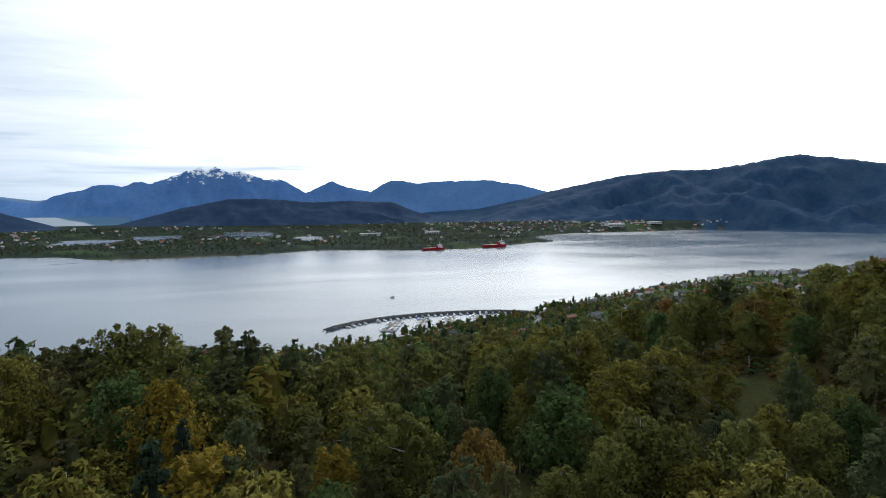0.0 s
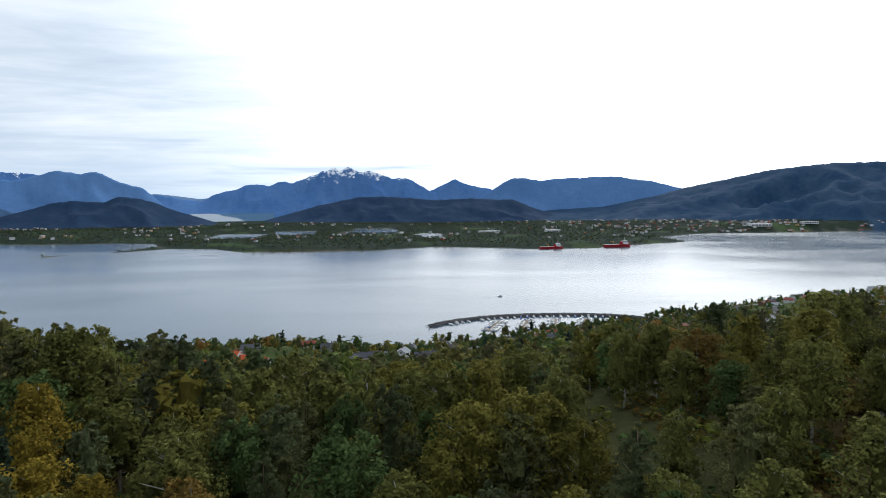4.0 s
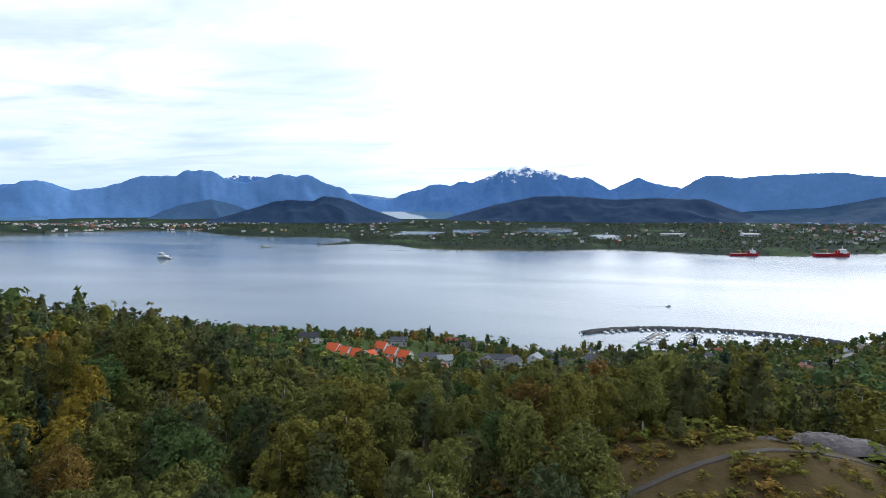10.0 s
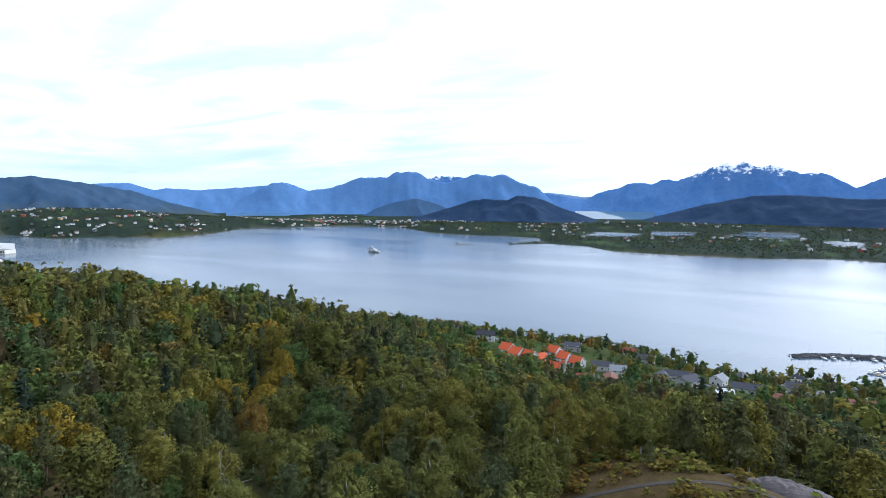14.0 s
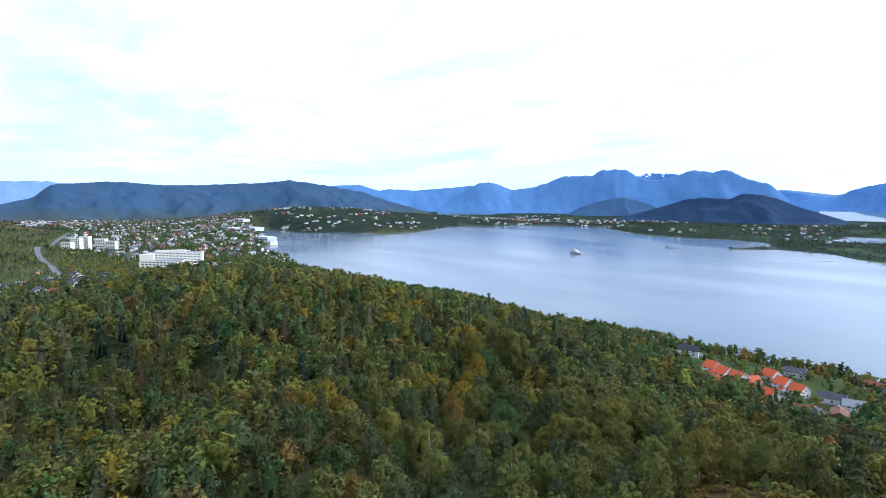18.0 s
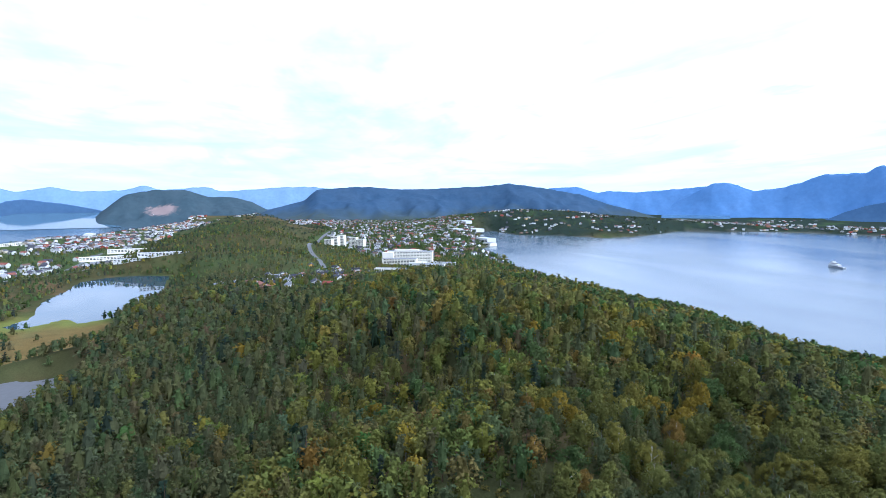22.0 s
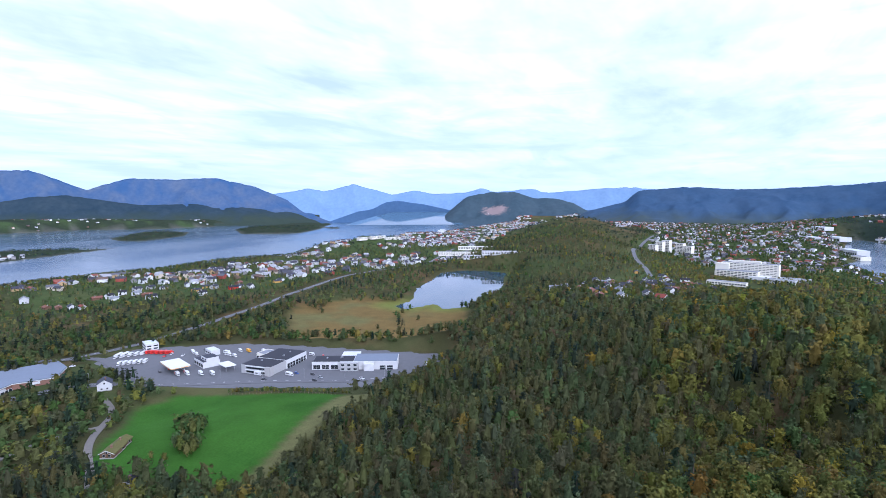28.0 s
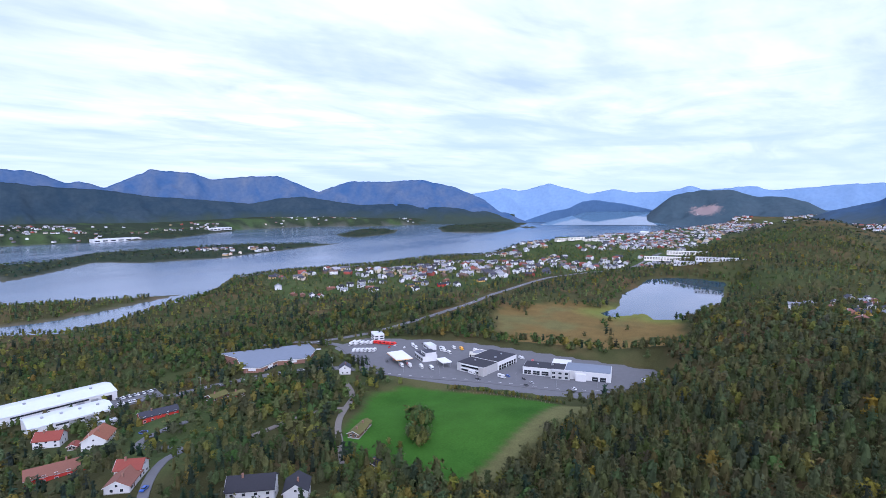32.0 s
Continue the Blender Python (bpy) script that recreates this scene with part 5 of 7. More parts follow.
STYLES = {  # wall, roof, label
    "orange": (WHITE, ORANGE_TILES, "white house with a bright orange tiled gable roof"), "white_dark": (WHITE, SLATE, "white timber house with a dark tiled gable roof"),
    "white_grey": (WHITE, GREY_ROOF, "white timber house with a grey gable roof"), "dark": (GREY_WALL, SLATE, "grey timber house with a dark tiled gable roof"),
    "dark_white": (WHITE, BLACK_ROOF, "white house under a black tiled gable roof"), "rust": (BROWN_WALL, RED_TILES, "brown timber house with a rust-red tiled roof"),
    "rust_white": (WHITE, RED_TILES, "white timber house with a dull red tiled roof"), "brown": (BROWN_WALL, BROWN_TILES, "brown timber house with a brown tiled roof"),
    "white_flat": (WHITE, SHEET_ROOF, "white modern house with a low pale roof"), "white_red": (WHITE, RED_TILES, "white timber house with a red tiled gable roof"),
    "white_orange": (WHITE, CLAY_TILES, "white house with a weathered orange-brown tiled roof"), "red_brown": (RED_WALL, BROWN_TILES, "long red timber house with a brown tiled roof"),
    "red_dark": (RED_WALL, SLATE, "long red timber house with a dark blue-grey roof"), "white_rust": (WHITE, BROWN_TILES, "white house with a broad brown-red tiled roof"),
    "white_black": (WHITE, BLACK_ROOF, "white house with a black tiled gable roof"), "ochre": (YELLOW_WALL, SLATE, "ochre timber house with a dark tiled roof"),
    "red_black": (RED_WALL, BLACK_ROOF, "small red timber house with a black roof")}


def house_parts(ob, w, d, h, wall, roof, pitch=0.55, rich=True):
    """Walls with gables, roof slabs, ridge, chimney, door and windows; the ridge lies along x."""
    rise = d / 2 * pitch
    body = Geo().profile([(-d / 2, -2.0), (d / 2, -2.0), (d / 2, h), (0, h + rise), (-d / 2, h)], -w / 2, w / 2)
    part("wall", body, wall, ob)
    if rich:
        part("foundation", Geo().box(0, 0, -2.05, w + 0.16, d + 0.16, 2.5), CONCRETE, ob)
    o, t = 0.55, 0.24
    k = math.hypot(1, pitch)
    slabs = Geo()
    for s in (-1, 1):
        e = d / 2 + o
        slabs.profile([(s * e, h - o * pitch), (0, h + rise), (0, h + rise + t * k), (s * e, h - o * pitch + t * k)][::s], -w / 2 - o, w / 2 + o)
    part("roof", slabs, roof, ob)
    part("chimney", Geo().box(w * 0.18, d * 0.08, h + rise - 0.6, 0.8, 0.7, 1.9).box(w * 0.18, d * 0.08, h + rise + 1.3, 0.95, 0.85, 0.12), BRICK if rich else CONCRETE, ob)
    storeys = 2 if h > 3.9 else 1
    for s in range(storeys):
        z = 1.0 + 2.3 * s
        n = max(2, int(w / 4.2)) if rich else 2
        for i in range(n):
            x = (i + 0.5) / n * w - w / 2
            window(ob, x, -d / 2, z, 1.3, 1.15, 3, plain=not rich)
            if not (s == 0 and i == n // 2):
                window(ob, x, d / 2, z, 1.3, 1.15, 1, plain=not rich)
    if rich:
        part("door", Geo().box(0.5 * w / max(2, int(w / 4.2)), d / 2 + 0.03, 0.45, 1.0, 0.1, 2.05), BROWN_WALL, ob)
        for side, x in ((0, w / 2), (2, -w / 2)):
            for y in (-d / 5, d / 5):
                window(ob, x, y, 1.0, 1.2, 1.15, side)
            window(ob, x, 0, h + 0.1, 1.0, 1.0, side)
        part("gutter", Geo().tube((-w / 2 - o, -d / 2 - o, h - o * pitch), (w / 2 + o, -d / 2 - o, h - o * pitch), 0.08, 0.08, 5), STEEL, ob)
        part("bargeboard", Geo().profile([(-d / 2 - o, h - o * pitch), (0, h + rise), (d / 2 + o, h - o * pitch), (d / 2 + o, h - o * pitch + 0.3), (0, h + rise + 0.34), (-d / 2 - o, h - o * pitch + 0.3)],
                                         w / 2 + o - 0.02, w / 2 + o + 0.06), TRIM, ob)
    return ob


def ground_under(x, y, w, d, turn):
    c, s = math.cos(radians(turn)), math.sin(radians(turn))
    p = [(x + c * a * w / 2 - s * b * d / 2, y + s * a * w / 2 + c * b * d / 2) for a in (-1, 1) for b in (-1, 1)]
    z = land(np.array([q[0] for q in p]), np.array([q[1] for q in p]))
    return float(z.mean())


for x, y, turn, w, d, h, style in NAMED_HOUSES:
    wall, roof, label = STYLES[style]
    ob = thing("house", x, y, ground_under(x, y, w, d, turn) + 0.1, turn, label, "house")
    house_parts(ob, w, d, h, wall, roof, 0.25 if style == "white_flat" else 0.62 if h > 4 else 0.5)

terrace_home = None
for x, y, turn in TERRACE:
    m = pose(x, y, ground_under(x, y, 9, 10, turn), 0, 0, turn)
    if terrace_home is None:
        terrace_home = thing("terraced_house", x, y, 0, turn, "white terraced house with a steep orange tiled roof", "house", "orange-roofed terraced houses")
        house_parts(terrace_home, 8.4, 10.5, 4.6, WHITE, ORANGE_TILES, 0.72)
        part("porch", Geo().box(3.0, -6.2, -1.0, 3.2, 2.4, 3.2), WHITE, terrace_home)
        part("porch_roof", Geo().profile([(-7.7, 2.1), (-4.9, 3.1), (-4.9, 3.35), (-7.7, 2.35)], 1.2, 4.8), ORANGE_TILES, terrace_home)
        part("balcony", Geo().box(-1.8, -5.9, 2.4, 4.2, 1.4, 0.15).box(-1.8, -6.55, 2.55, 4.2, 0.08, 0.9), TRIM, terrace_home)
        terrace_home.matrix_basis = m
    else:
        copy_thing(terrace_home, m)

# detached houses of the suburbs, from a set of patterns
SUBURB = ["white_dark", "white_grey", "dark", "brown", "rust_white", "white_black", "ochre", "red_black", "white_dark", "brown", "dark", "dark_white"]
patterns = []
for i, style in enumerate(SUBURB):
    wall, roof, label = STYLES[style]
    ob = thing("house", 0, 0, 0, 0, label, "house", "detached houses of the suburb")
    house_parts(ob, 10.5 + (i * 5 % 4) * 1.3, 8.0 + (i * 3 % 3) * 0.7, 3.2 + (i * 7 % 3) * 0.9, wall, roof, 0.5 + 0.06 * (i % 3), rich=False)
    patterns.append([ob, False])
pick = np.random.default_rng(5)
NEAR_SITES.sort(key=lambda s: math.hypot(s[0], s[1]))
for x, y, turn in NEAR_SITES[:235]:
    p = patterns[int(pick.integers(len(patterns)))]
    m = pose(x, y, ground_under(x, y, 11, 8, turn), 0, 0, turn)
    if p[1]:
        copy_thing(p[0], m)
    else:
        p[0].matrix_basis, p[1] = m, True
for p in patterns:
    if not p[1]:
        x, y, turn = NEAR_SITES[235 + patterns.index(p)]
        p[0].matrix_basis = pose(x, y, height(x, y), 0, 0, turn)

# far rows of houses joined
PLAIN = attribute_material("far_house_paint", 0.8, 0.4, 0.05, 0.0)


def far_houses(name, sites, label, big=1.0):
    r = np.random.default_rng(len(sites))
    x, y, turn = np.array(sites, float).T
    z = land(x, y)
    k = z > 0.8
    x, y, z, turn = x[k], y[k], z[k], turn[k]
    n = len(x)
    w, d, h = r.uniform(9, 14, n) * big, r.uniform(8, 10, n) * big, r.uniform(3.5, 6.2, n) * big
    rise = d * 0.27
    base = np.array([(-1, -1, 0), (1, -1, 0), (1, 1, 0), (-1, 1, 0), (-1, -1, 1), (1, -1, 1), (1, 1, 1), (-1, 1, 1), (-1, 0, 2), (1, 0, 2)], float)
    roofv = np.array([(-1.08, -1.12, 0.9), (1.08, -1.12, 0.9), (1.08, 0, 2.06), (-1.08, 0, 2.06), (-1.08, 1.12, 0.9), (1.08, 1.12, 0.9)], float)
    tri = [(0, 1, 5), (0, 5, 4), (2, 3, 7), (2, 7, 6), (1, 2, 6), (1, 6, 5), (3, 0, 4), (3, 4, 7), (5, 6, 9), (7, 4, 8), (10, 11, 12), (10, 12, 13), (15, 14, 13), (15, 13, 12)]
    loc = np.concatenate([base, roofv])
    c, s = np.cos(np.radians(turn))[:, None], np.sin(np.radians(turn))[:, None]
    lx, ly = loc[None, :, 0] * w[:, None] / 2, loc[None, :, 1] * d[:, None] / 2
    lz = np.minimum(loc[None, :, 2], 1) * h[:, None] + np.maximum(loc[None, :, 2] - 1, 0) * rise[:, None] - 0.5
    v = np.stack([lx * c - ly * s + x[:, None], lx * s + ly * c + y[:, None], lz + z[:, None]], -1)
    f = (np.array(tri)[None] + 16 * np.arange(n)[:, None, None]).reshape(-1, 3)
    walls = np.array([(0.60, 0.60, 0.59)] * 5 + [(0.48, 0.48, 0.47)] * 2 + [(0.50, 0.44, 0.34), (0.28, 0.07, 0.05), (0.26, 0.25, 0.24), (0.40, 0.28, 0.14), (0.17, 0.12, 0.09), (0.12, 0.12, 0.13)])
    roofs = np.array([(0.05, 0.05, 0.065), (0.10, 0.10, 0.11), (0.05, 0.05, 0.06), (0.22, 0.22, 0.24), (0.20, 0.07, 0.05), (0.30, 0.30, 0.31), (0.12, 0.08, 0.06)])
    col = np.empty((n, 16, 3))
    col[:, :10] = walls[r.integers(len(walls), size=n)][:, None]
    col[:, 10:] = roofs[r.integers(len(roofs), size=n)][:, None]
    return tagged(mesh_object(name, v.reshape(-1, 3), f, PLAIN, col.reshape(-1, 3), shade=False), label, "houses", kind="stuff")


far_houses("town_houses", FAR_SITES + NEAR_SITES[247:], "dense town of white houses with dark roofs between trees", 1.25)


def shore_sites(n, inside, seed, keep):
    r = np.random.default_rng(seed)
    x = r.uniform(inside[0], inside[1], n * 6)
    y = r.uniform(inside[2], inside[3], n * 6)
    k = keep(x, y) & (land(x, y) > 1.5) & (fbm(x, y, 260.0, 3, seed) > 0.0)
    return [(a, b, t) for a, b, t in zip(x[k][:n], y[k][:n], r.uniform(0, 180, n))]


far_houses("far_shore_houses", shore_sites(230, (-1600, 2600, 2000, 3650), 31, lambda x, y: y > 2050 + 0.1 * np.abs(x)) + shore_sites(330, (-3600, -2350, 850, 2600), 32, lambda x, y: x < -2350)
           + shore_sites(260, (-3300, -1900, 1900, 3500), 33, lambda x, y: y > 2000) + shore_sites(480, (1100, 4200, 2560, 3250), 36, lambda x, y: y > 2500), "white houses scattered along the far shore", 1.3)
far_houses("north_shore_houses", shore_sites(260, (-3000, 300, -3750, -2900), 34, lambda x, y: y < -2900) + shore_sites(40, (-1350, -800, -2100, -1850), 35, lambda x, y: y > -2150),
           "white farmhouses among green fields along the northern shore", 1.25)
far_houses("harbour_town", [(a, b, 30.0 * ((i * 7) % 5)) for i, (a, b, _) in enumerate(shore_sites(420, (-4250, -2900, -1250, 250), 37, lambda x, y: x < -2900))],
           "pale town buildings below the quarry hill", 1.4)

# ---- large buildings ----
def block(name, x, y, z, turn, w, d, h, label, wall, roofing, rows=0, cols=0, category="building", sides=(1, 3)):
    """A flat-roofed block with rows of windows, parapet and roof."""
    ob = thing(name, x, y, z, turn, label, category)
    part("wall", Geo().box(0, 0, -3, w, d, h + 3), wall, ob)
    part("roof", Geo().box(0, 0, h, w - 0.5, d - 0.5, 0.25), roofing, ob)
    p = Geo()
    for a, b, sx, sy in ((0, d / 2 - 0.15, w, 0.3), (0, -d / 2 + 0.15, w, 0.3), (w / 2 - 0.15, 0, 0.3, d - 0.6), (-w / 2 + 0.15, 0, 0.3, d - 0.6)):
        p.box(a, b, h, sx, sy, 0.6)
    part("parapet", p, wall, ob)
    for r in range(rows):
        z0 = 1.0 + r * (h - 0.6) / rows
        hh = (h - 0.6) / rows * 0.5
        for s in sides:
            span, off = (w, d / 2) if s in (1, 3) else (d, w / 2)
            n = cols if s in (1, 3) else max(2, int(cols * d / w))
            for i in range(n):
                q = (i + 0.5) / n * span - span / 2
                px, py = (q, off if s == 1 else -off) if s in (1, 3) else (off if s == 0 else -off, q)
                window(ob, px, py, z0, span / n * 0.66, hh, s, plain=True)
    return ob


# the hospital: a tall slab with a lower front and wings
hz = 34.0
hospital = thing("hospital", -1168, 150, hz, 250, "large cream-white hospital slab with rows of windows", "hospital")
part("wall", Geo().box(-8, -4, -4, 100, 17, 31).box(-2, -12, -4, 62, 6, 33.5).box(38, 8, -4, 24, 14, 29), CREAM, hospital)
part("low_wing", Geo().box(10, 17, -4, 75, 24, 17), CREAM, hospital)
part("entrance_wing", Geo().box(-30, 22, -4, 34, 30, 10), WHITE, hospital)
part("roof", Geo().box(-8, -4, 27, 99, 16, 0.4).box(10, 17, 13, 74, 23, 0.4), GREY_ROOF, hospital)
part("penthouse", Geo().box(-2, -4, 27.4, 50, 9, 3.6), CREAM, hospital)
for r in range(8):
    part("window_band", Geo().box(-8, 4.55, 1.6 + r * 3.25, 96, 0.12, 0.95), GLASS, hospital, "dark ribbon of windows")
for r in range(4):
    part("window_band", Geo().box(10, 29.05, 0.8 + r * 3.1, 71, 0.12, 1.5), GLASS, hospital)
for i in range(16):
    part("pilaster", Geo().box(-55 + i * 6.3, 4.7, 0, 1.6, 0.4, 27), CREAM, hospital)
for i in range(12):
    part("pilaster", Geo().box(-25 + i * 6.3, 29.2, -1, 1.6, 0.4, 14), CREAM, hospital)
block("clinic_building", -1005, 100, 36, 68, 62, 14, 9, "long low grey-white clinic with window bands", CREAM, GREY_ROOF, 2, 14)
block("clinic_building", -1010, 112, 30, 68, 40, 14, 8, "low flat clinic building with a grey roof", WHITE, GREY_ROOF, 2, 9)
block("clinic_building", -1075, 195, 34, 62, 46, 14, 9, "white terraced clinic building with flat roofs", WHITE, GREY_ROOF, 2, 10)
block("clinic_building", -1120, 225, 32, 62, 46, 16, 8, "white low clinic wing with a flat roof", WHITE, GREY_ROOF, 2, 9)
for bx, by, bh, turn in ((-1570, -18, 27, 60), (-1605, 0, 36, 60), (-1640, 18, 38, 60), (-1600, 52, 32, 60), (-1575, 72, 26, 60)):
    block("apartment_tower", bx, by, height(bx, by), turn, 22, 17, bh, "pale apartment tower with balconies and windows", CREAM, GREY_ROOF, 8, 5, "apartment block")
# white harbour hall on the pier
block("harbour_hall", -2110, 600, 2.0, 15, 90, 40, 16, "white harbour hall at the water's edge", WHITE, SHEET_ROOF, 1, 8, "hall")
block("harbour_hall", -1960, 570, 2.0, 15, 60, 30, 9, "low pale quay building", CREAM, GREY_ROOF, 1, 6, "hall")
for bx, by, w, d, h, turn in ((-2700, 700, 130, 50, 14, 20), (-2850, 690, 90, 40, 12, 20), (-2450, 560, 70, 30, 10, 10), (-900, -2990, 210, 45, 12, 5), (-1590, -3330, 170, 50, 13, 15), (-1040, -1900, 40, 14, 6, 20),
                              (640, 2560, 70, 30, 12, 10), (1750, 2680, 110, 40, 12, 0), (2050, 2720, 80, 35, 10, 0), (-2520, -1010, 70, 30, 16, 10), (330, 2560, 90, 30, 9, 5)):
    block("quay_hall", bx, by, max(1.0, height(bx, by)), turn, w, d, h, "white industrial hall on the waterfront", WHITE, SHEET_ROOF, 1, 6, "hall")
# terraces of pale flats by the pond
for bx, by, w, turn, wall, roofing in ((-1130, -330, 90, -75, WHITE, GREY_ROOF), (-1120, -390, 50, -75, WHITE, GREY_ROOF), (-1230, -440, 150, -72, CREAM, SHEET_ROOF), (-1290, -420, 130, -72, CREAM, SHEET_ROOF),
                                      (-1500, -880, 60, -20, CREAM, GREY_ROOF), (-1530, -850, 60, -20, CREAM, GREY_ROOF), (-1560, -815, 60, -20, CREAM, GREY_ROOF)):
    block("row_of_flats", bx, by, height(bx, by), turn, w, 12, 6, "long low row of pale flats", wall, roofing, 2, int(w / 6), "building")

# ---- the trading yard by the main road ----
YZ = 47.5
yard_poly = YARD[::-1]
area = sum(a[0] * b[1] - b[0] * a[1] for a, b in zip(yard_poly, yard_poly[1:] + yard_poly[:1]))
tagged(part("pavement", Geo().prism(yard_poly if area > 0 else YARD, YZ - 1.0, YZ + 0.06), ASPHALT, None), "worn grey asphalt yard between showrooms", "yard", kind="structure")

show = thing("car_showroom", -352, -250, YZ, 0, "white car showroom with dark and grey flat roofs", "showroom")
show.matrix_basis = pose(-356, -250, YZ, 0, 0, 112.0)
# along its length x runs towards the forest, y away from the road
part("front_hall", Geo().box(-18, 2, -0.5, 34, 17, 7.0), WHITE, show)
part("front_roof", Geo().box(-18, 2, 6.5, 33.4, 16.4, 0.3), BLACK_ROOF, show, "black felt roof")
part("back_hall", Geo().box(17, 4, -0.5, 36, 22, 7.4), WHITE, show)
part("back_roof", Geo().box(17, 4, 6.9, 35.2, 21.2, 0.3), BLUE_GREY_ROOF, show, "blue-grey sheet roof")
part("side_bay", Geo().box(12, -8.8, -0.5, 8, 4.4, 6.2), WHITE, show)
part("entrance", Geo().box(-4, -8.6, -0.5, 15, 4.6, 7.4), GREY_WALL, show, "grey entrance block")
part("rear_wing", Geo().box(-6, 17, -0.5, 15, 13, 7.2), WHITE, show)
for i in range(3):
    d = part("showroom_window", Geo().box(-31 + i * 7.2, -6.6, 0.7, 5.6, 0.2, 3.2), GLASS, show)
    part("frame", Geo().box(-31 + i * 7.2, -6.64, 2.2, 5.6, 0.16, 0.12).box(-31 + i * 7.2, -6.64, 0.7, 0.12, 0.16, 3.2), TRIM, d)
for i in range(3):
    for k in range(2):
        window(show, -9 + i * 5, -10.9, 0.8 + 3.4 * k, 2.6, 1.7, 3)
for i in range(2):
    g = part("roller_door", Geo().box(23 + i * 6, -7.1, 0.0, 4.6, 0.2, 3.4), GLASS, show)
    part("frame", Geo().box(23 + i * 6, -7.15, 1.6, 4.6, 0.14, 0.12), TRIM, g)
part("roof_vent", Geo().box(-12, 4, 6.8, 2, 1.4, 1.0).box(-24, 3, 6.8, 1.2, 1.2, 0.8), STEEL, show)
part("edge_trim", Geo().box(17, -7.1, 6.6, 36.2, 0.2, 0.5).box(-18, -6.6, 6.2, 34.2, 0.2, 0.5), TRIM, show)

works = thing("workshop_building", -336, -316, YZ, -88, "two-part workshop with black flat roofs and white walls", "workshop")
part("front_hall", Geo().box(0, 15, -0.5, 28, 20, 7.4), GREY_WALL, works)
part("front_roof", Geo().box(0, 15, 6.9, 27.2, 19.2, 0.3), BLACK_ROOF, works)
part("back_hall", Geo().box(-1, -9.5, -0.5, 28, 29, 7.8), WHITE, works)
part("back_roof", Geo().box(-1, -9.5, 7.3, 27.2, 28.2, 0.3), BLACK_ROOF, works)
for r in range(2):
    part("window_band", Geo().box(-2, 25.05, 1.0 + 3.2 * r, 22, 0.14, 1.5), GLASS, works)
    part("white_band", Geo().box(-2, 25.06, 2.7 + 3.2 * r, 24, 0.12, 0.9), TRIM, works)
for i in range(7):
    g = part("roller_door", Geo().box(-15.05, -21 + i * 3.9, 0.0, 0.16, 3.0, 4.0), GLASS, works)
    part("frame", Geo().box(-15.1, -21 + i * 3.9, 2.0, 0.14, 3.0, 0.14), TRIM, g)
part("stair_tower", Geo().box(-12, 24, -0.5, 5, 5, 7.6), CONCRETE, works)
part("roof_vent", Geo().box(-6, -4, 7.6, 1.6, 1.2, 1.0).box(4, 12, 7.2, 1.2, 1.2, 0.8).box(-4, -16, 7.6, 1.2, 1.2, 0.8), STEEL, works)
block("annexe", -352, -338, YZ, 86, 9, 14, 5, "small pale annexe beside the workshop", CREAM, GREY_ROOF, 1, 3)

station = thing("petrol_station", -296, -384, YZ, 65, "petrol station with a white canopy on columns", "petrol station")
part("canopy", Geo().box(0, 0, 5.0, 27, 15, 1.1), PAINT_WHITE, station, "white canopy roof")
part("canopy_band", Geo().box(0, 0, 5.15, 27.16, 15.16, 0.4), PAINT_YELLOW, station, "orange band")
for a in (-8, 8):
    for b in (-3.5, 3.5):
        part("column", Geo().box(a, b, -0.5, 0.5, 0.5, 5.5), STEEL, station)
        part("pump", Geo().box(a + 2, b, 0, 0.9, 0.5, 1.7), PAINT_RED, station)
shop = thing("station_shop", -318, -372, YZ, 65, "white petrol station shop with a grey roof", "shop")
part("wall", Geo().box(0, 0, -0.5, 20, 14, 5.6).box(4, 1, 5.0, 12, 10, 3.0), WHITE, shop)
part("roof", Geo().box(0, 0, 5.1, 19.2, 13.2, 0.2).box(4, 1, 8.0, 11.4, 9.4, 0.2), SLATE, shop)
for i in range(4):
    window(shop, -7.5 + i * 5, -7, 0.8, 3.6, 2.6, 3)
for i in range(3):
    window(shop, 1 + i * 3.2, -4, 5.8, 1.8, 1.4, 3)
small = thing("wash_canopy", -313, -346, YZ, 66, "small white canopy beside the workshop", "canopy")
part("roof", Geo().box(0, 0, 4.2, 15, 9, 0.6), PAINT_WHITE, small)
for a in (-6, 6):
    for b in (-3.4, 3.4):
        part("column", Geo().box(a, b, -0.3, 0.35, 0.35, 4.5), STEEL, small)
block("service_building", -338, -460, YZ, 60, 16, 11, 5.6, "white two-storey service building with a pale roof", WHITE, SHEET_ROOF, 2, 4, sides=(1, 3, 0, 2))
block("storage_shed", -345, -392, YZ, 65, 14, 8, 4, "white flat storage shed in the yard", WHITE, SHEET_ROOF, 1, 3)

store = thing("brick_store", -222, -470, 49.0, 0, "angular brick store under a broad blue-grey roof", "shop building")
plan = [(28, -37), (26, -14), (37, 15), (27, 26), (8, 19), (-13, 33), (-32, 16), (-40, -6), (-9, -19)]
def spun(pts, scale=1.0):
    a = sum(p[0] * q[1] - q[0] * p[1] for p, q in zip(pts, pts[1:] + pts[:1]))
    pts = pts if a > 0 else pts[::-1]
    return [(x * scale, y * scale) for x, y in pts]
part("wall", Geo().prism(spun(plan), -4, 5.6), BRICK, store)
part("roof", Geo().prism(spun(plan, 1.04), 5.6, 6.1), BLUE_GREY_ROOF, store)
part("fascia", Geo().prism(spun(plan, 1.045), 5.1, 5.65), TRIM, store)
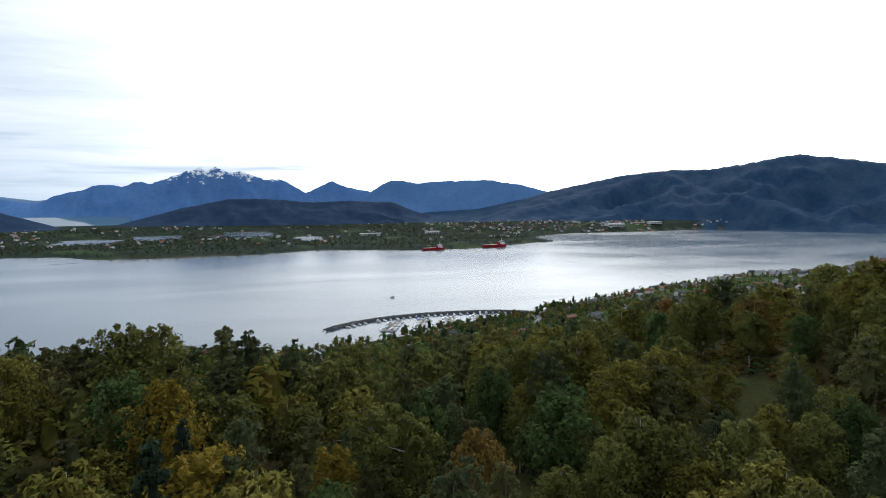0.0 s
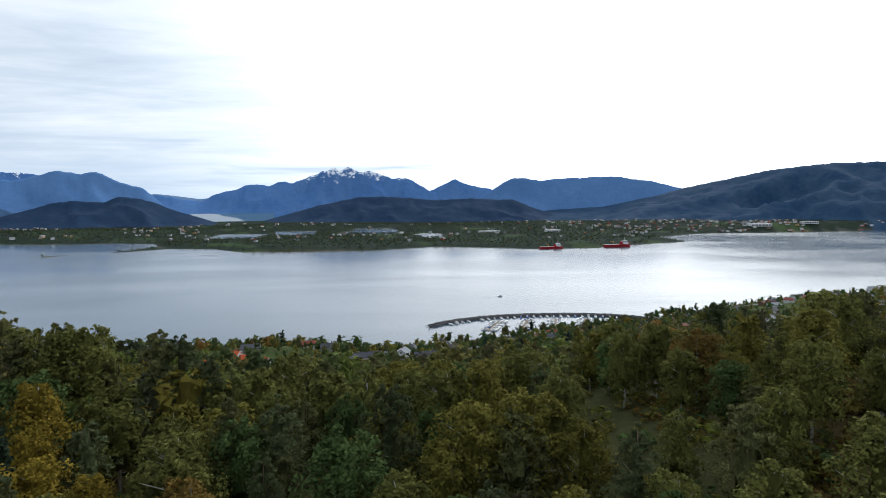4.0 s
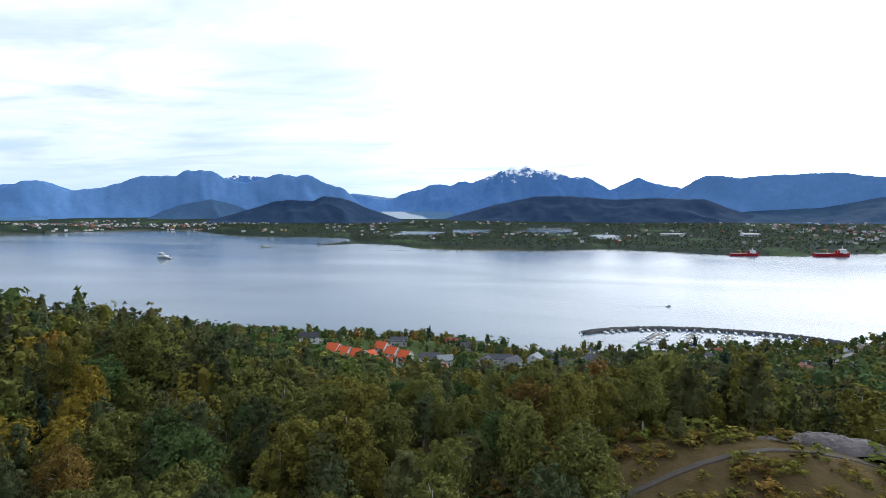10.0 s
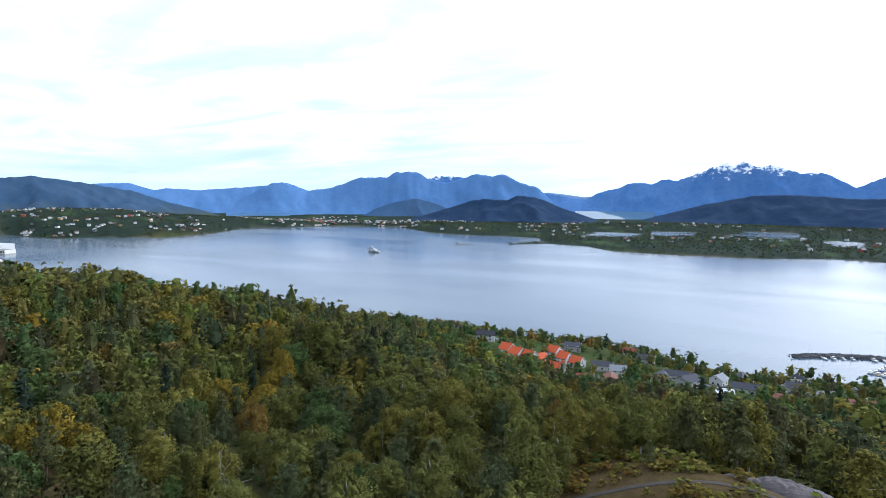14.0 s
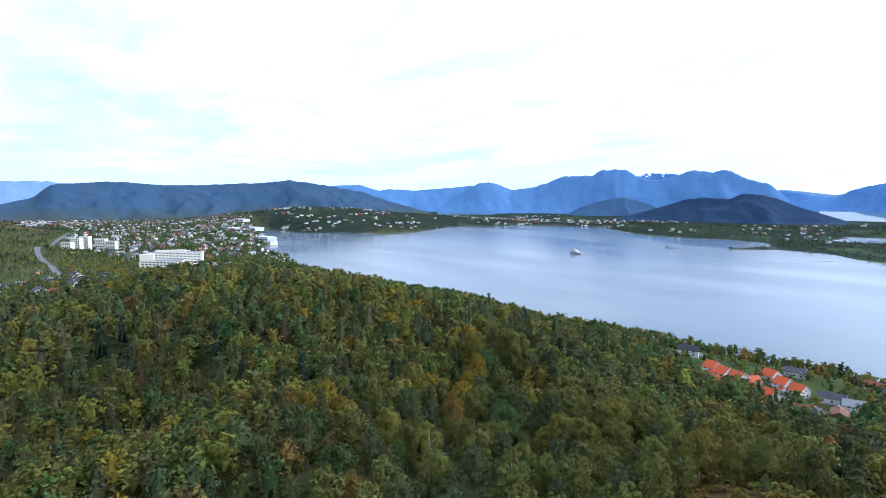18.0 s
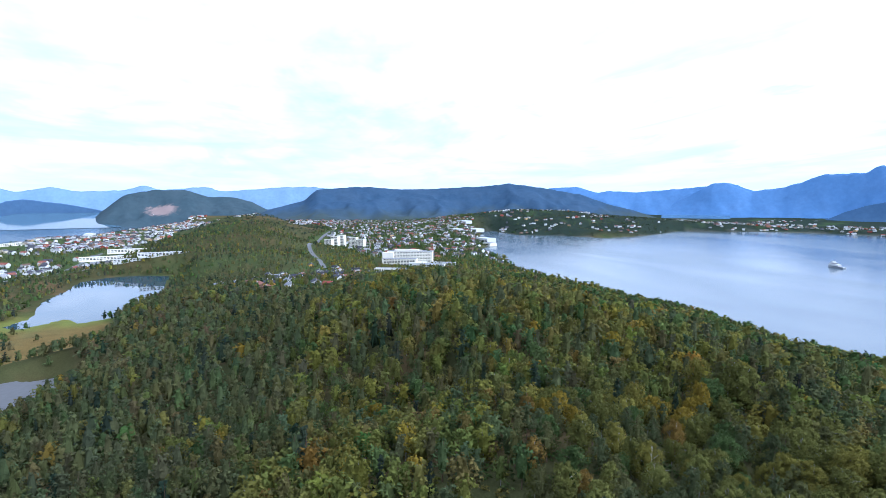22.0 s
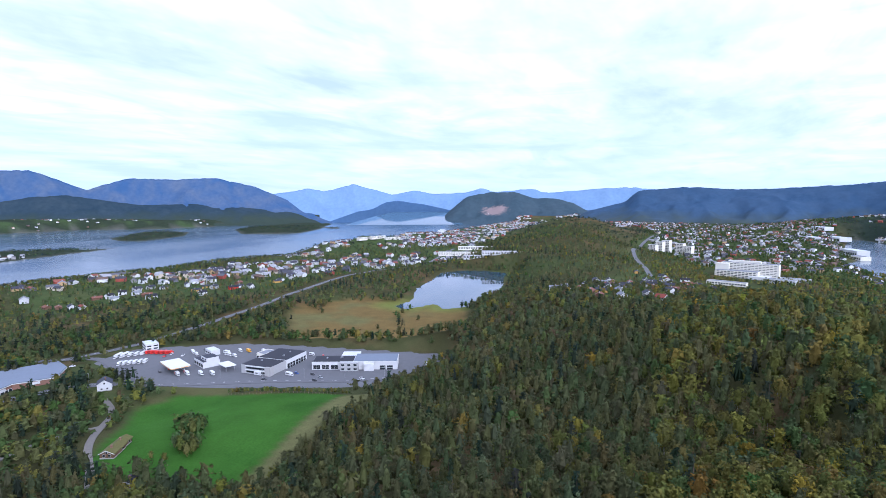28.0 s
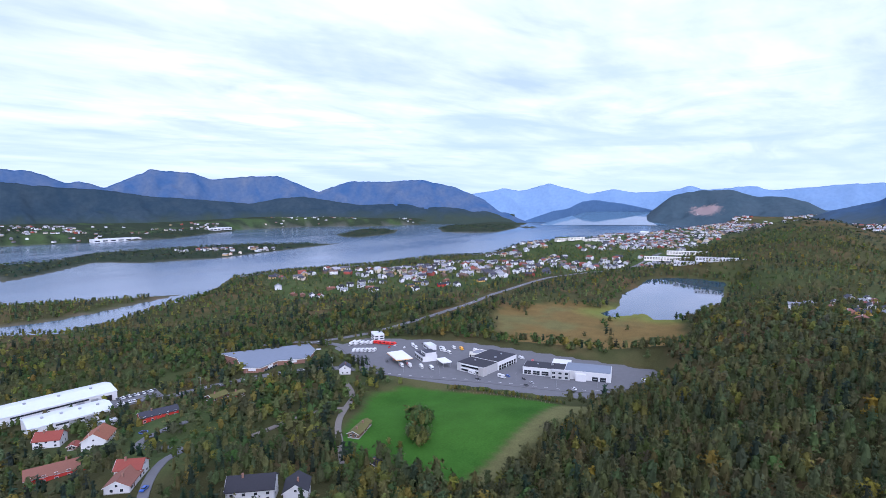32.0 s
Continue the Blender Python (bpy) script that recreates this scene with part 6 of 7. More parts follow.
for a, b, turn in ((17, 22.8, 20), (-3, 26.5, -34), (32.5, 20.5, -48)):
    c, s = math.cos(radians(turn)), math.sin(radians(turn))
    q = [(a - 3 * c, b - 3 * s), (a + 3 * c, b + 3 * s), (a + 3 * c - 0.5 * s, b + 3 * s + 0.5 * c), (a - 3 * c - 0.5 * s, b - 3 * s + 0.5 * c)]
    part("sign", Geo().prism(q, 2.8, 4.6), PAINT_WHITE, store, "blank white sign board")
for i in range(5):
    window(store, 10 + i * 3.2, 20.2 + 1.17 * i, 0.4, 2.2, 2.4, 1)

# ---- industrial halls ----
def long_hall(x, y, turn, w, d, h, label):
    ob = thing("industrial_hall", x, y, ground_under(x, y, w * 0.8, d * 0.8, turn), turn, label, "hall", "white halls")
    rise = d * 0.09
    part("wall", Geo().profile([(-d / 2, -4), (d / 2, -4), (d / 2, h), (0, h + rise), (-d / 2, h)], -w / 2, w / 2), WHITE, ob)
    r = Geo()
    for s in (-1, 1):
        r.profile([(s * (d / 2 + 0.4), h - 0.05), (0, h + rise), (0, h + rise + 0.25), (s * (d / 2 + 0.4), h + 0.2)][::s], -w / 2 - 0.4, w / 2 + 0.4)
    part("roof", r, SHEET_ROOF, ob, "white corrugated sheet roof")
    part("window_band", Geo().box(-w * 0.05, d / 2 + 0.04, h - 2.2, w * 0.5, 0.1, 1.2), GLASS, ob)
    for i in range(3):
        part("gate", Geo().box(-w / 2 + 6 + i * 9, d / 2 + 0.05, 0, 5, 0.14, 4.4), PAINT_BLACK if i == 0 else STEEL, ob)
    for i in range(4):
        part("roof_vent", Geo().box(-w * 0.35 + i * w * 0.22, d * 0.08, h + rise - 0.5, 1.6, 1.6, 1.2), STEEL, ob)
    return ob


long_hall(-55, -504, 0, 92, 29, 6.5, "long white industrial hall with a pale sheet roof")
long_hall(-63, -463, -2, 48, 24, 5.5, "lower white industrial hall with a sheet roof")
block("shed", -72, -432, 47, 175, 20, 5, 3, "low glazed shed with a pale roof", GREY_WALL, SHEET_ROOF, 1, 6)

# ---- log cabins with sod roofs ----
for x, y, turn, w, d in SOD_CABINS:
    ob = thing("log_cabin", x, y, ground_under(x, y, w, d, turn), turn, "dark red-brown log cabin with a mossy sod roof", "cabin", "sod-roofed cabins")
    house_parts(ob, w, d, 2.6, BROWN_WALL, SOD, 0.45)
ob = thing("hut", -141, -243, height(-141, -243), 20, "small dark hut at the edge of the field", "hut")
house_parts(ob, 8, 6, 2.2, BROWN_WALL, BLACK_ROOF, 0.4)


# ---- roads ----
def ribbon(line, width, lift=0.12, step=6.0):
    pts = []
    for (ax, ay), (bx, by) in zip(line, line[1:]):
        n = max(1, int(math.hypot(bx - ax, by - ay) / step))
        pts += [(ax + (bx - ax) * i / n, ay + (by - ay) * i / n) for i in range(n)]
    pts.append(line[-1])
    p = np.array(pts, float)
    for _ in range(6):
        p[1:-1] = (p[:-2] + 2 * p[1:-1] + p[2:]) / 4
    t = np.gradient(p, axis=0)
    t /= np.linalg.norm(t, axis=1, keepdims=True) + 1e-9
    nrm = np.stack([-t[:, 1], t[:, 0]], 1)
    cols = []
    for o in (-0.5, -0.25, 0, 0.25, 0.5):
        q = p + nrm * width * o
        cols.append(np.stack([q[:, 0], q[:, 1], land(q[:, 0], q[:, 1])], 1))
    v = np.stack(cols, 1)
    v[:, :, 2] = np.maximum(v[:, :, 2], v[:, :, 2].mean(1, keepdims=True)) + lift
    skirt = v[:, [0, -1]].copy()
    skirt[:, :, 2] -= 1.0
    v = np.concatenate([skirt[:, :1], v, skirt[:, 1:]], 1)
    return v


for name, (line, width) in ROADS.items():
    v = ribbon(line, width, 0.35)
    ob = mesh_object(name, v.reshape(-1, 3), grid_faces(v.shape[0], v.shape[1]), ASPHALT if width > 4.2 else GRAVEL, shade=False)
    tagged(ob, "grey asphalt road" if width > 4.2 else "pale gravel lane through grass", "road", kind="structure")
TRODDEN = material("trodden_soil", (0.060, 0.050, 0.041), 0.95, vary=0.4, scale=2.0, bump=0.4)
v = ribbon(FOOTPATH, 0.45, 0.04, 2.0)
tagged(mesh_object("footpath", v.reshape(-1, 3), grid_faces(v.shape[0], v.shape[1]), TRODDEN, shade=True), "trodden gravel footpath across the heath", "path", kind="structure")
for k, line in (("road_main", ROADS["road_main"][0]), ("road_highway", ROADS["road_highway"][0])):
    p = ribbon(line, 0.3, 0.42, 3.0)[:, 1:6]
    g = Geo()
    for i in range(0, len(p) - 1, 3):
        a, b, c, d = p[i, 0], p[i, -1], p[i + 1, -1], p[i + 1, 0]
        n = len(g.v)
        g.v += [tuple(a), tuple(b), tuple(c), tuple(d)]
        g.f.append((n, n + 1, n + 2, n + 3))
    tagged(part("road_marking", g, PAINT, None), "dashed white centre line", "road marking", kind="structure")
lot = [(-90, -480), (-92, -462), (-124, -462), (-126, -484)]
tagged(part("car_park", Geo().prism(spun(lot), 43.5, 46.4), ASPHALT, None), "grey car park beside the white halls", "car park", kind="structure")

# ---- breakwater and marina ----
def rubble(name, line, top, crown, foot, label, seed):
    """A mound of stones along a line: its crown height and widths at crown and foot."""
    v = ribbon(line, 1.0, 0.0, 3.0)[:, 3]
    p = v[:, :2]
    t = np.gradient(p, axis=0)
    t /= np.linalg.norm(t, axis=1, keepdims=True)
    nrm = np.stack([-t[:, 1], t[:, 0]], 1)
    end = np.minimum(np.arange(len(p)), np.arange(len(p))[::-1])
    cols = []
    for o, z in ((-foot, -2.5), (-(foot + crown) / 2, top * 0.45), (-crown, top), (-crown * 0.3, top * 1.04), (crown * 0.3, top * 1.04), (crown, top), ((foot + crown) / 2, top * 0.45), (foot, -2.5)):
        q = p + nrm * o * np.clip((end[:, None] + 1) / 4.0, 0.3, 1)
        cols.append(np.concatenate([q, np.full((len(q), 1), z) * np.clip((end[:, None] + 1) / 3.0, 0.4, 1)], 1))
    g = np.stack(cols, 1)
    r = np.random.default_rng(seed)
    g[:, 1:-1] += r.normal(size=g[:, 1:-1].shape) * 0.35
    ob = mesh_object(name, g.reshape(-1, 3), grid_faces(g.shape[0], g.shape[1]), STONE, shade=False)
    return tagged(ob, label, "breakwater", kind="structure"), p, nrm


BREAKWATER = [(-38, 667), (-20, 684), (5, 699), (35, 711), (60, 717), (90, 721), (120, 722), (170, 718), (208, 707), (240, 688)]
_, bp_, bn_ = rubble("breakwater", BREAKWATER, 2.6, 2.4, 6.6, "long curved breakwater of grey stones", 3)
# loose stones on its flanks
r = np.random.default_rng(9)
sv, sf = [], []
for i in range(900):
    k = r.integers(len(bp_))
    o = r.uniform(-7, 7)
    c = np.array([*(bp_[k] + bn_[k] * o + r.normal(size=2)), max(0.0, 3.1 - abs(o) * 0.42)])
    s = r.uniform(0.5, 1.3)
    q = np.array([(1, 0, 0), (-1, 0, 0), (0, 1, 0), (0, -1, 0), (0, 0, 1), (0, 0, -1)], float) * s * r.uniform(0.6, 1.2, (6, 1)) @ np.linalg.qr(r.normal(size=(3, 3)))[0]
    n = len(sv) * 6
    sv.append(q + c)
    sf.append(np.array([(0, 2, 4), (2, 1, 4), (1, 3, 4), (3, 0, 4), (2, 0, 5), (1, 2, 5), (3, 1, 5), (0, 3, 5)]) + n)
tagged(mesh_object("breakwater_stones", np.concatenate(sv), np.concatenate(sf), STONE, shade=False), "tumbled grey armour stones", "stones", kind="stuff")
for i in range(6, len(bp_) - 4, 13):
    ob = thing("light_pole", bp_[i][0], bp_[i][1], 2.6, 0, "thin steel light pole on the breakwater", "pole", "breakwater poles")
    part("post", Geo().tube((0, 0, 0), (0, 0, 7.5), 0.12, 0.07), STEEL, ob)
    part("lamp_head", Geo().box(0.25, 0, 7.45, 0.7, 0.22, 0.14), STEEL, ob)


def hull_geo(length, beam, depth, sheer=0.25):
    """A boat's hull: pointed bow, flat stern."""
    g = Geo()
    st = [(-0.5, 0.82), (-0.2, 1.0), (0.15, 0.96), (0.35, 0.66), (0.5, 0.04)]
    for x, w in st:
        for y, z in ((-w * beam / 2, depth * (1 + sheer * max(0, x))), (-w * beam * 0.33, -0.15), (w * beam * 0.33, -0.15), (w * beam / 2, depth * (1 + sheer * max(0, x)))):
            g.v.append((x * length, y, z))
    for i in range(len(st) - 1):
        a = 4 * i
        g.f += [(a + j, a + j + 1, a + 5 + j, a + 4 + j) for j in range(3)] + [(a + 3, a, a + 4, a + 7)]
    g.f.append((0, 3, 2, 1))
    return g


def motor_boat(m, tint, size):
    ob = new("motor_boat")
    ob.matrix_basis = m
    tagged(ob, "small white motor boat moored at a pontoon", "boat", "boats in the marina")
    part("hull", hull_geo(7 * size, 2.5 * size, 1.0 * size), tint, ob)
    part("cabin", Geo().box(0.3 * size, 0, 0.95 * size, 2.6 * size, 1.8 * size, 1.1 * size, 0.8), PAINT_WHITE, ob)
    part("windscreen", Geo().box(0.3 * size, 0, 1.45 * size, 2.64 * size, 1.76 * size, 0.4 * size, 0.9), GLASS, ob)
    return ob


def sail_boat(m, size):
    ob = new("sail_boat")
    ob.matrix_basis = m
    tagged(ob, "white sailing boat with a bare mast", "boat", "boats in the marina")
    part("hull", hull_geo(9 * size, 2.8 * size, 1.1 * size), PAINT_WHITE, ob)
    part("cabin", Geo().box(-0.2, 0, 1.05 * size, 3.4 * size, 1.6 * size, 0.6 * size, 0.85), PAINT_WHITE, ob)
    part("mast", Geo().tube((0.6, 0, 1.0), (0.6, 0, 12 * size), 0.09, 0.06), STEEL, ob)
    part("boom", Geo().tube((0.6, 0, 2.4), (-3.4 * size, 0, 2.3), 0.07, 0.06), STEEL, ob)
    return ob


boat_kinds = [motor_boat(Matrix(), PAINT_WHITE, 1.0), motor_boat(Matrix(), PAINT_WHITE, 1.3), motor_boat(Matrix(), PAINT_SILVER, 0.85), motor_boat(Matrix(), PAINT_BLUE, 1.0), sail_boat(Matrix(), 1.0)]
used = set()
berths = []
for i in range(9, len(bp_) - 6, 3):           # along the inside of the mole
    q = bp_[i] - bn_[i] * 9.0
    berths.append((q[0], q[1], math.degrees(math.atan2(bn_[i][1], bn_[i][0]))))
PIERS = [((28, 640), (52, 693)), ((70, 645), (88, 698)), ((112, 652), (124, 700)), ((150, 660), (162, 698)), ((186, 668), (194, 692))]
for (ax, ay), (bx_, by_) in PIERS:
    ob = thing("pontoon", (ax + bx_) / 2, (ay + by_) / 2, 0, math.degrees(math.atan2(by_ - ay, bx_ - ax)), "grey timber pontoon with finger berths", "pontoon", "marina pontoons")
    ln = math.hypot(bx_ - ax, by_ - ay)
    part("deck", Geo().box(0, 0, 0.15, ln, 2.4, 0.5), WOOD, ob)
    for k in range(int(ln / 6)):
        part("finger", Geo().box(-ln / 2 + 3 + k * 6, 0, 0.12, 0.6, 13, 0.35), WOOD, ob)
    ux_, uy_ = (bx_ - ax) / ln, (by_ - ay) / ln
    for k in range(int(ln / 3.4)):
        for s in (-1, 1):
            d = 1.7 + k * 3.4
            berths.append((ax + ux_ * d - uy_ * s * 5.4, ay + uy_ * d + ux_ * s * 5.4, math.degrees(math.atan2(ux_ * s, -uy_ * s)) + 180))
r = np.random.default_rng(12)
for x, y, turn in berths:
    if r.random() < 0.12:
        continue
    k = int(r.choice(5, p=[0.34, 0.22, 0.2, 0.09, 0.15]))
    m = pose(x, y, 0.05, 0, 0, turn + r.normal() * 5)
    if k in used:
        copy_thing(boat_kinds[k], m)
    else:
        used.add(k)
        boat_kinds[k].matrix_basis = m
quay = [(60, 612), (135, 632), (232, 662), (244, 690), (262, 690), (255, 640), (140, 612), (70, 596)]
tagged(part("quay", Geo().prism(spun(quay), -2, 2.2), GRAVEL, None), "gravel quay behind the marina", "quay", kind="structure")
for x, y, turn, w in ((110, 612, 20, 18), (215, 640, 30, 14), (160, 618, 20, 10)):
    ob = thing("boathouse", x, y, 2.0, turn, "white boathouse with a grey roof on the quay", "boathouse")
    house_parts(ob, w, 9, 3.4, WHITE, GREY_ROOF, 0.4, rich=False)

# ---- ships ----
def supply_ship(x, y, turn, length):
    ob = thing("supply_ship", x, y, 0, turn, "red-hulled offshore supply ship with a white bridge", "ship", "moored red ships")
    k = length / 100
    part("hull", hull_geo(length, 20 * k, 9 * k, 0.7), SHIP_RED, ob)
    part("deck", Geo().box(-18 * k, 0, 8.6 * k, 58 * k, 17 * k, 0.8 * k), CONCRETE, ob)
    part("superstructure", Geo().box(27 * k, 0, 9 * k, 20 * k, 16 * k, 8 * k).box(28 * k, 0, 17 * k, 15 * k, 15 * k, 4 * k), PAINT_WHITE, ob)
    part("bridge_windows", Geo().box(28 * k, 0, 18.4 * k, 15.3 * k, 15.3 * k, 1.5 * k), GLASS, ob)
    part("funnel", Geo().box(15 * k, 5 * k, 9 * k, 4 * k, 3 * k, 9 * k).box(15 * k, -5 * k, 9 * k, 4 * k, 3 * k, 9 * k), SHIP_RED, ob)
    part("mast", Geo().tube((28 * k, 0, 21 * k), (27 * k, 0, 33 * k), 0.8 * k, 0.3 * k), PAINT_WHITE, ob)
    part("crane", Geo().tube((-10 * k, 6 * k, 9 * k), (-10 * k, 6 * k, 18 * k), 0.9 * k, 0.7 * k).tube((-10 * k, 6 * k, 18 * k), (-26 * k, 6 * k, 20 * k), 0.6 * k, 0.4 * k), PAINT_YELLOW, ob)
    return ob


supply_ship(412, 1758, 10, 80)
supply_ship(652, 1806, 12, 100)
ferry = thing("patrol_ship", -1134, 1244, 0, 170, "white patrol ship lying on the sound", "ship")
part("hull", hull_geo(56, 11, 4.2, 0.7), PAINT_SILVER, ferry)
part("superstructure", Geo().box(4, 0, 5, 30, 10, 4).box(8, 0, 9, 18, 8.5, 3.6).box(11, 0, 12.6, 9, 7, 3), PAINT_WHITE, ferry)
part("windows", Geo().box(11, 0, 13.4, 9.2, 7.2, 1.2).box(8, 0, 10.2, 18.2, 8.7, 1.2), GLASS, ferry)
part("mast", Geo().tube((8, 0, 15), (6, 0, 24), 0.5, 0.2), STEEL, ferry)
foam = material("wake_foam", (0.50, 0.54, 0.58), 0.5, vary=0.4, scale=0.3)
wake = thing("wake", 84, 872, 0.02, 20, "thin pale wake trailing behind a small boat", "wake")
for side in (-1, 1):
    g = Geo()
    for i in range(14):
        g.box(-4 - i * 4.2, side * (0.6 + i * (0.35 if side > 0 else 0.8)), 0.0, 3.2, 0.55, 0.06)
    part("foam_line", g, foam, wake)
launch = motor_boat(pose(84, 872, 0, 0, 0, 20), PAINT_WHITE, 1.2)
tagged(launch, "small open boat out on the sound", "boat")
tagged(motor_boat(pose(-154, -936, 0, 0, 0, 100), PAINT_WHITE, 1.5), "white motor boat anchored in the inlet", "boat")


# ---- vehicles ----
def wheels(ob, xs, half, rad):
    for x in xs:
        for y in (-half, half):
            w = part("wheel", Geo().tube((x, y - 0.12, rad), (x, y + 0.12, rad), rad, rad, 10), RUBBER, ob)
            part("rim", Geo().tube((x, y - 0.14, rad), (x, y + 0.14, rad), rad * 0.55, rad * 0.55, 8), STEEL, w)


def car(paint, label, long=4.4):
    ob = new("car")
    tagged(ob, label, "car", "parked cars")
    prof = [(-0.5, 0.35), (0.5, 0.35), (0.5, 0.75), (0.32, 0.88), (-0.45, 0.95), (-0.5, 0.7)]
    g = Geo().profile([(a * long, b) for a, b in prof], -0.88, 0.88)
    g.v = [(y, x, z) for x, y, z in g.v]
    g.f = [f[::-1] for f in g.f]
    part("body", g, paint, ob)
    part("cabin", Geo().box(-0.25, 0, 0.88, long * 0.56, 1.6, 0.56, 0.78), GLASS, ob)
    part("car_roof", Geo().box(-0.25, 0, 1.43, long * 0.42, 1.24, 0.06), paint, ob)
    wheels(ob, (-long * 0.31, long * 0.31), 0.8, 0.32)
    return ob


def camper(label, long=7.0, tall=2.9, paint=PAINT_WHITE, name="camper_van"):
    ob = new(name)
    tagged(ob, label, "van", "vans in the yard")
    part("body", Geo().box(-0.7, 0, 0.5, long - 1.4, 2.2, tall - 0.5), paint, ob)
    part("cab", Geo().box(long / 2 - 0.9, 0, 0.5, 1.8, 2.0, 1.5, 0.82), paint, ob)
    part("windscreen", Geo().box(long / 2 - 0.75, 0, 1.35, 1.5, 1.9, 0.6, 0.8), GLASS, ob)
    part("side_window", Geo().box(-1.0, 0, 1.6, long * 0.4, 2.24, 0.6), GLASS, ob)
    wheels(ob, (-long * 0.3, long * 0.3), 0.95, 0.36)
    return ob


FLEET = {"white": car(PAINT_WHITE, "white car parked on asphalt"), "black": car(PAINT_BLACK, "black car parked on asphalt"), "silver": car(PAINT_SILVER, "silver car parked on asphalt"),
         "red": car(PAINT_RED, "red car parked on asphalt"), "blue": car(PAINT_BLUE, "blue car parked by a house"), "camper": camper("white camper van parked in the yard"),
         "van": camper("white delivery van in the yard", 5.6, 2.5), "bus": camper("white coach parked at the yard's edge", 12.0, 3.3, name="coach"),
         "fire": camper("red service truck parked in a row", 7.5, 3.0, PAINT_RED, "service_truck"), "yellow": camper("yellow delivery van in the yard", 6.0, 2.7, PAINT_YELLOW)}
parked = set()


def park(kind, x, y, turn, z=None):
    z = YZ + 0.06 if z is None else z
    m = pose(x, y, z, 0, 0, turn)
    if kind in parked:
        copy_thing(FLEET[kind], m)
    else:
        FLEET[kind].matrix_basis = m
        parked.add(kind)


for i in range(5):
    park("bus" if i < 2 else "camper", -306 - 3.5 * i, -462 + 5.5 * i * 0.6, 20)
for i in range(6):
    park("camper", -290 - 2.6 * i, -440 + 4.0 * i * 0.7, 25)
for i in range(5):
    park("fire", -325 - 1.5 * i, -446 + 4.2 * i, 150)
for i, (x, y) in enumerate([(-295, -356), (-298, -347), (-291, -366), (-287, -372), (-310, -312), (-318, -288), (-345, -374), (-350, -380)]):
    park("camper", x, y, 62 if i < 4 else 86)
for x, y, turn, kind in [(-372, -304, 80, "van"), (-381, -195, 60, "van"), (-359, -373, 65, "van"), (-361, -365, 65, "yellow"), (-366, -352, 70, "van"), (-373, -293, 30, "red"), (-344, -366, 65, "van"),
                         (-336, -402, 60, "van"), (-340, -410, 60, "camper"), (-350, -400, 60, "silver"), (-352, -408, 60, "black"), (-330, -412, 30, "white"), (-322, -425, 30, "red"), (-330, -425, 20, "white"),
                         (-322, -262, 66, "silver"), (-326, -272, 66, "black"), (-331, -230, 66, "white"), (-324, -286, 66, "blue"), (-288, -392, 60, "black"), (-300, -380, 60, "white"), (-302, -300, 80, "black")]:
    park(kind, x, y, turn)
zr = 46.4
for i in range(14):
    park(["black", "silver", "white", "black", "white"][i % 5], -98 - 2.6 * i * 0.75, -479 + (i % 2) * 0.6, 90, zr)
for i in range(8):
    park(["white", "silver", "white", "black"][i % 4], -94 - 2.6 * i * 0.7, -466, 90, zr)
for x, y, turn, kind in [(-314, -262, 64, "black"), (-258, -388, 130, "black"), (-44, -278, 40, "blue"), (-66, -403, 40, "black"), (-146, -398, 20, "red"), (-268, -466, 150, "white")]:
    park(kind, x, y, turn, height(x, y) + 0.4)

# ---- small things ----
ob = thing("trampoline", -76, -368, height(-76, -368), 0, "round dark blue garden trampoline on the lawn", "trampoline")
part("mat", Geo().tube((0, 0, 0.78), (0, 0, 0.82), 2.1, 2.1, 20), RUBBER, ob)
part("pad", Geo().tube((0, 0, 0.70), (0, 0, 0.77), 2.5, 2.5, 20), PAINT_BLUE, ob)
for i in range(6):
    a = i * math.pi / 3
    part("leg", Geo().tube((2.3 * math.cos(a), 2.3 * math.sin(a), 0), (2.3 * math.cos(a), 2.3 * math.sin(a), 0.7), 0.05, 0.05), STEEL, ob)
ob = thing("flag_pole", -52, -380, height(-52, -380), 0, "tall white flag pole in a garden", "flag pole")
part("pole", Geo().tube((0, 0, 0), (0, 0, 11), 0.09, 0.05), PAINT_WHITE, ob)
part("knob", Geo().box(0, 0, 11, 0.2, 0.2, 0.2), PAINT_WHITE, ob)
for i, (x, y) in enumerate([(-215, 320), (-240, 350), (-262, 375), (-300, 400), (-330, 420), (-205, 300)]):
    ob = thing("power_pole", x, y, height(x, y), 30, "weathered timber power pole above the trees", "pole", "power poles")
    part("post", Geo().tube((0, 0, -0.5), (0, 0, 10.5), 0.16, 0.11), WOOD, ob)
    part("crossarm", Geo().box(0, 0, 9.7, 1.8, 0.12, 0.12), WOOD, ob)
lamp_line = ribbon(ROADS["road_main"][0], 11.0, 0.0, 6.0)
for i in range(4, len(lamp_line) - 4, 5):
    x, y, z = lamp_line[i, 5]
    ob = thing("street_lamp", x, y, z, 30, "grey steel street lamp beside the main road", "street lamp", "street lamps")
    part("post", Geo().tube((0, 0, 0), (0, 0, 8), 0.1, 0.07), STEEL, ob)
    part("arm", Geo().tube((0, 0, 8), (1.4, 0, 8.3), 0.05, 0.05), STEEL, ob)
    part("head", Geo().box(1.6, 0, 8.2, 0.7, 0.25, 0.14), STEEL, ob)
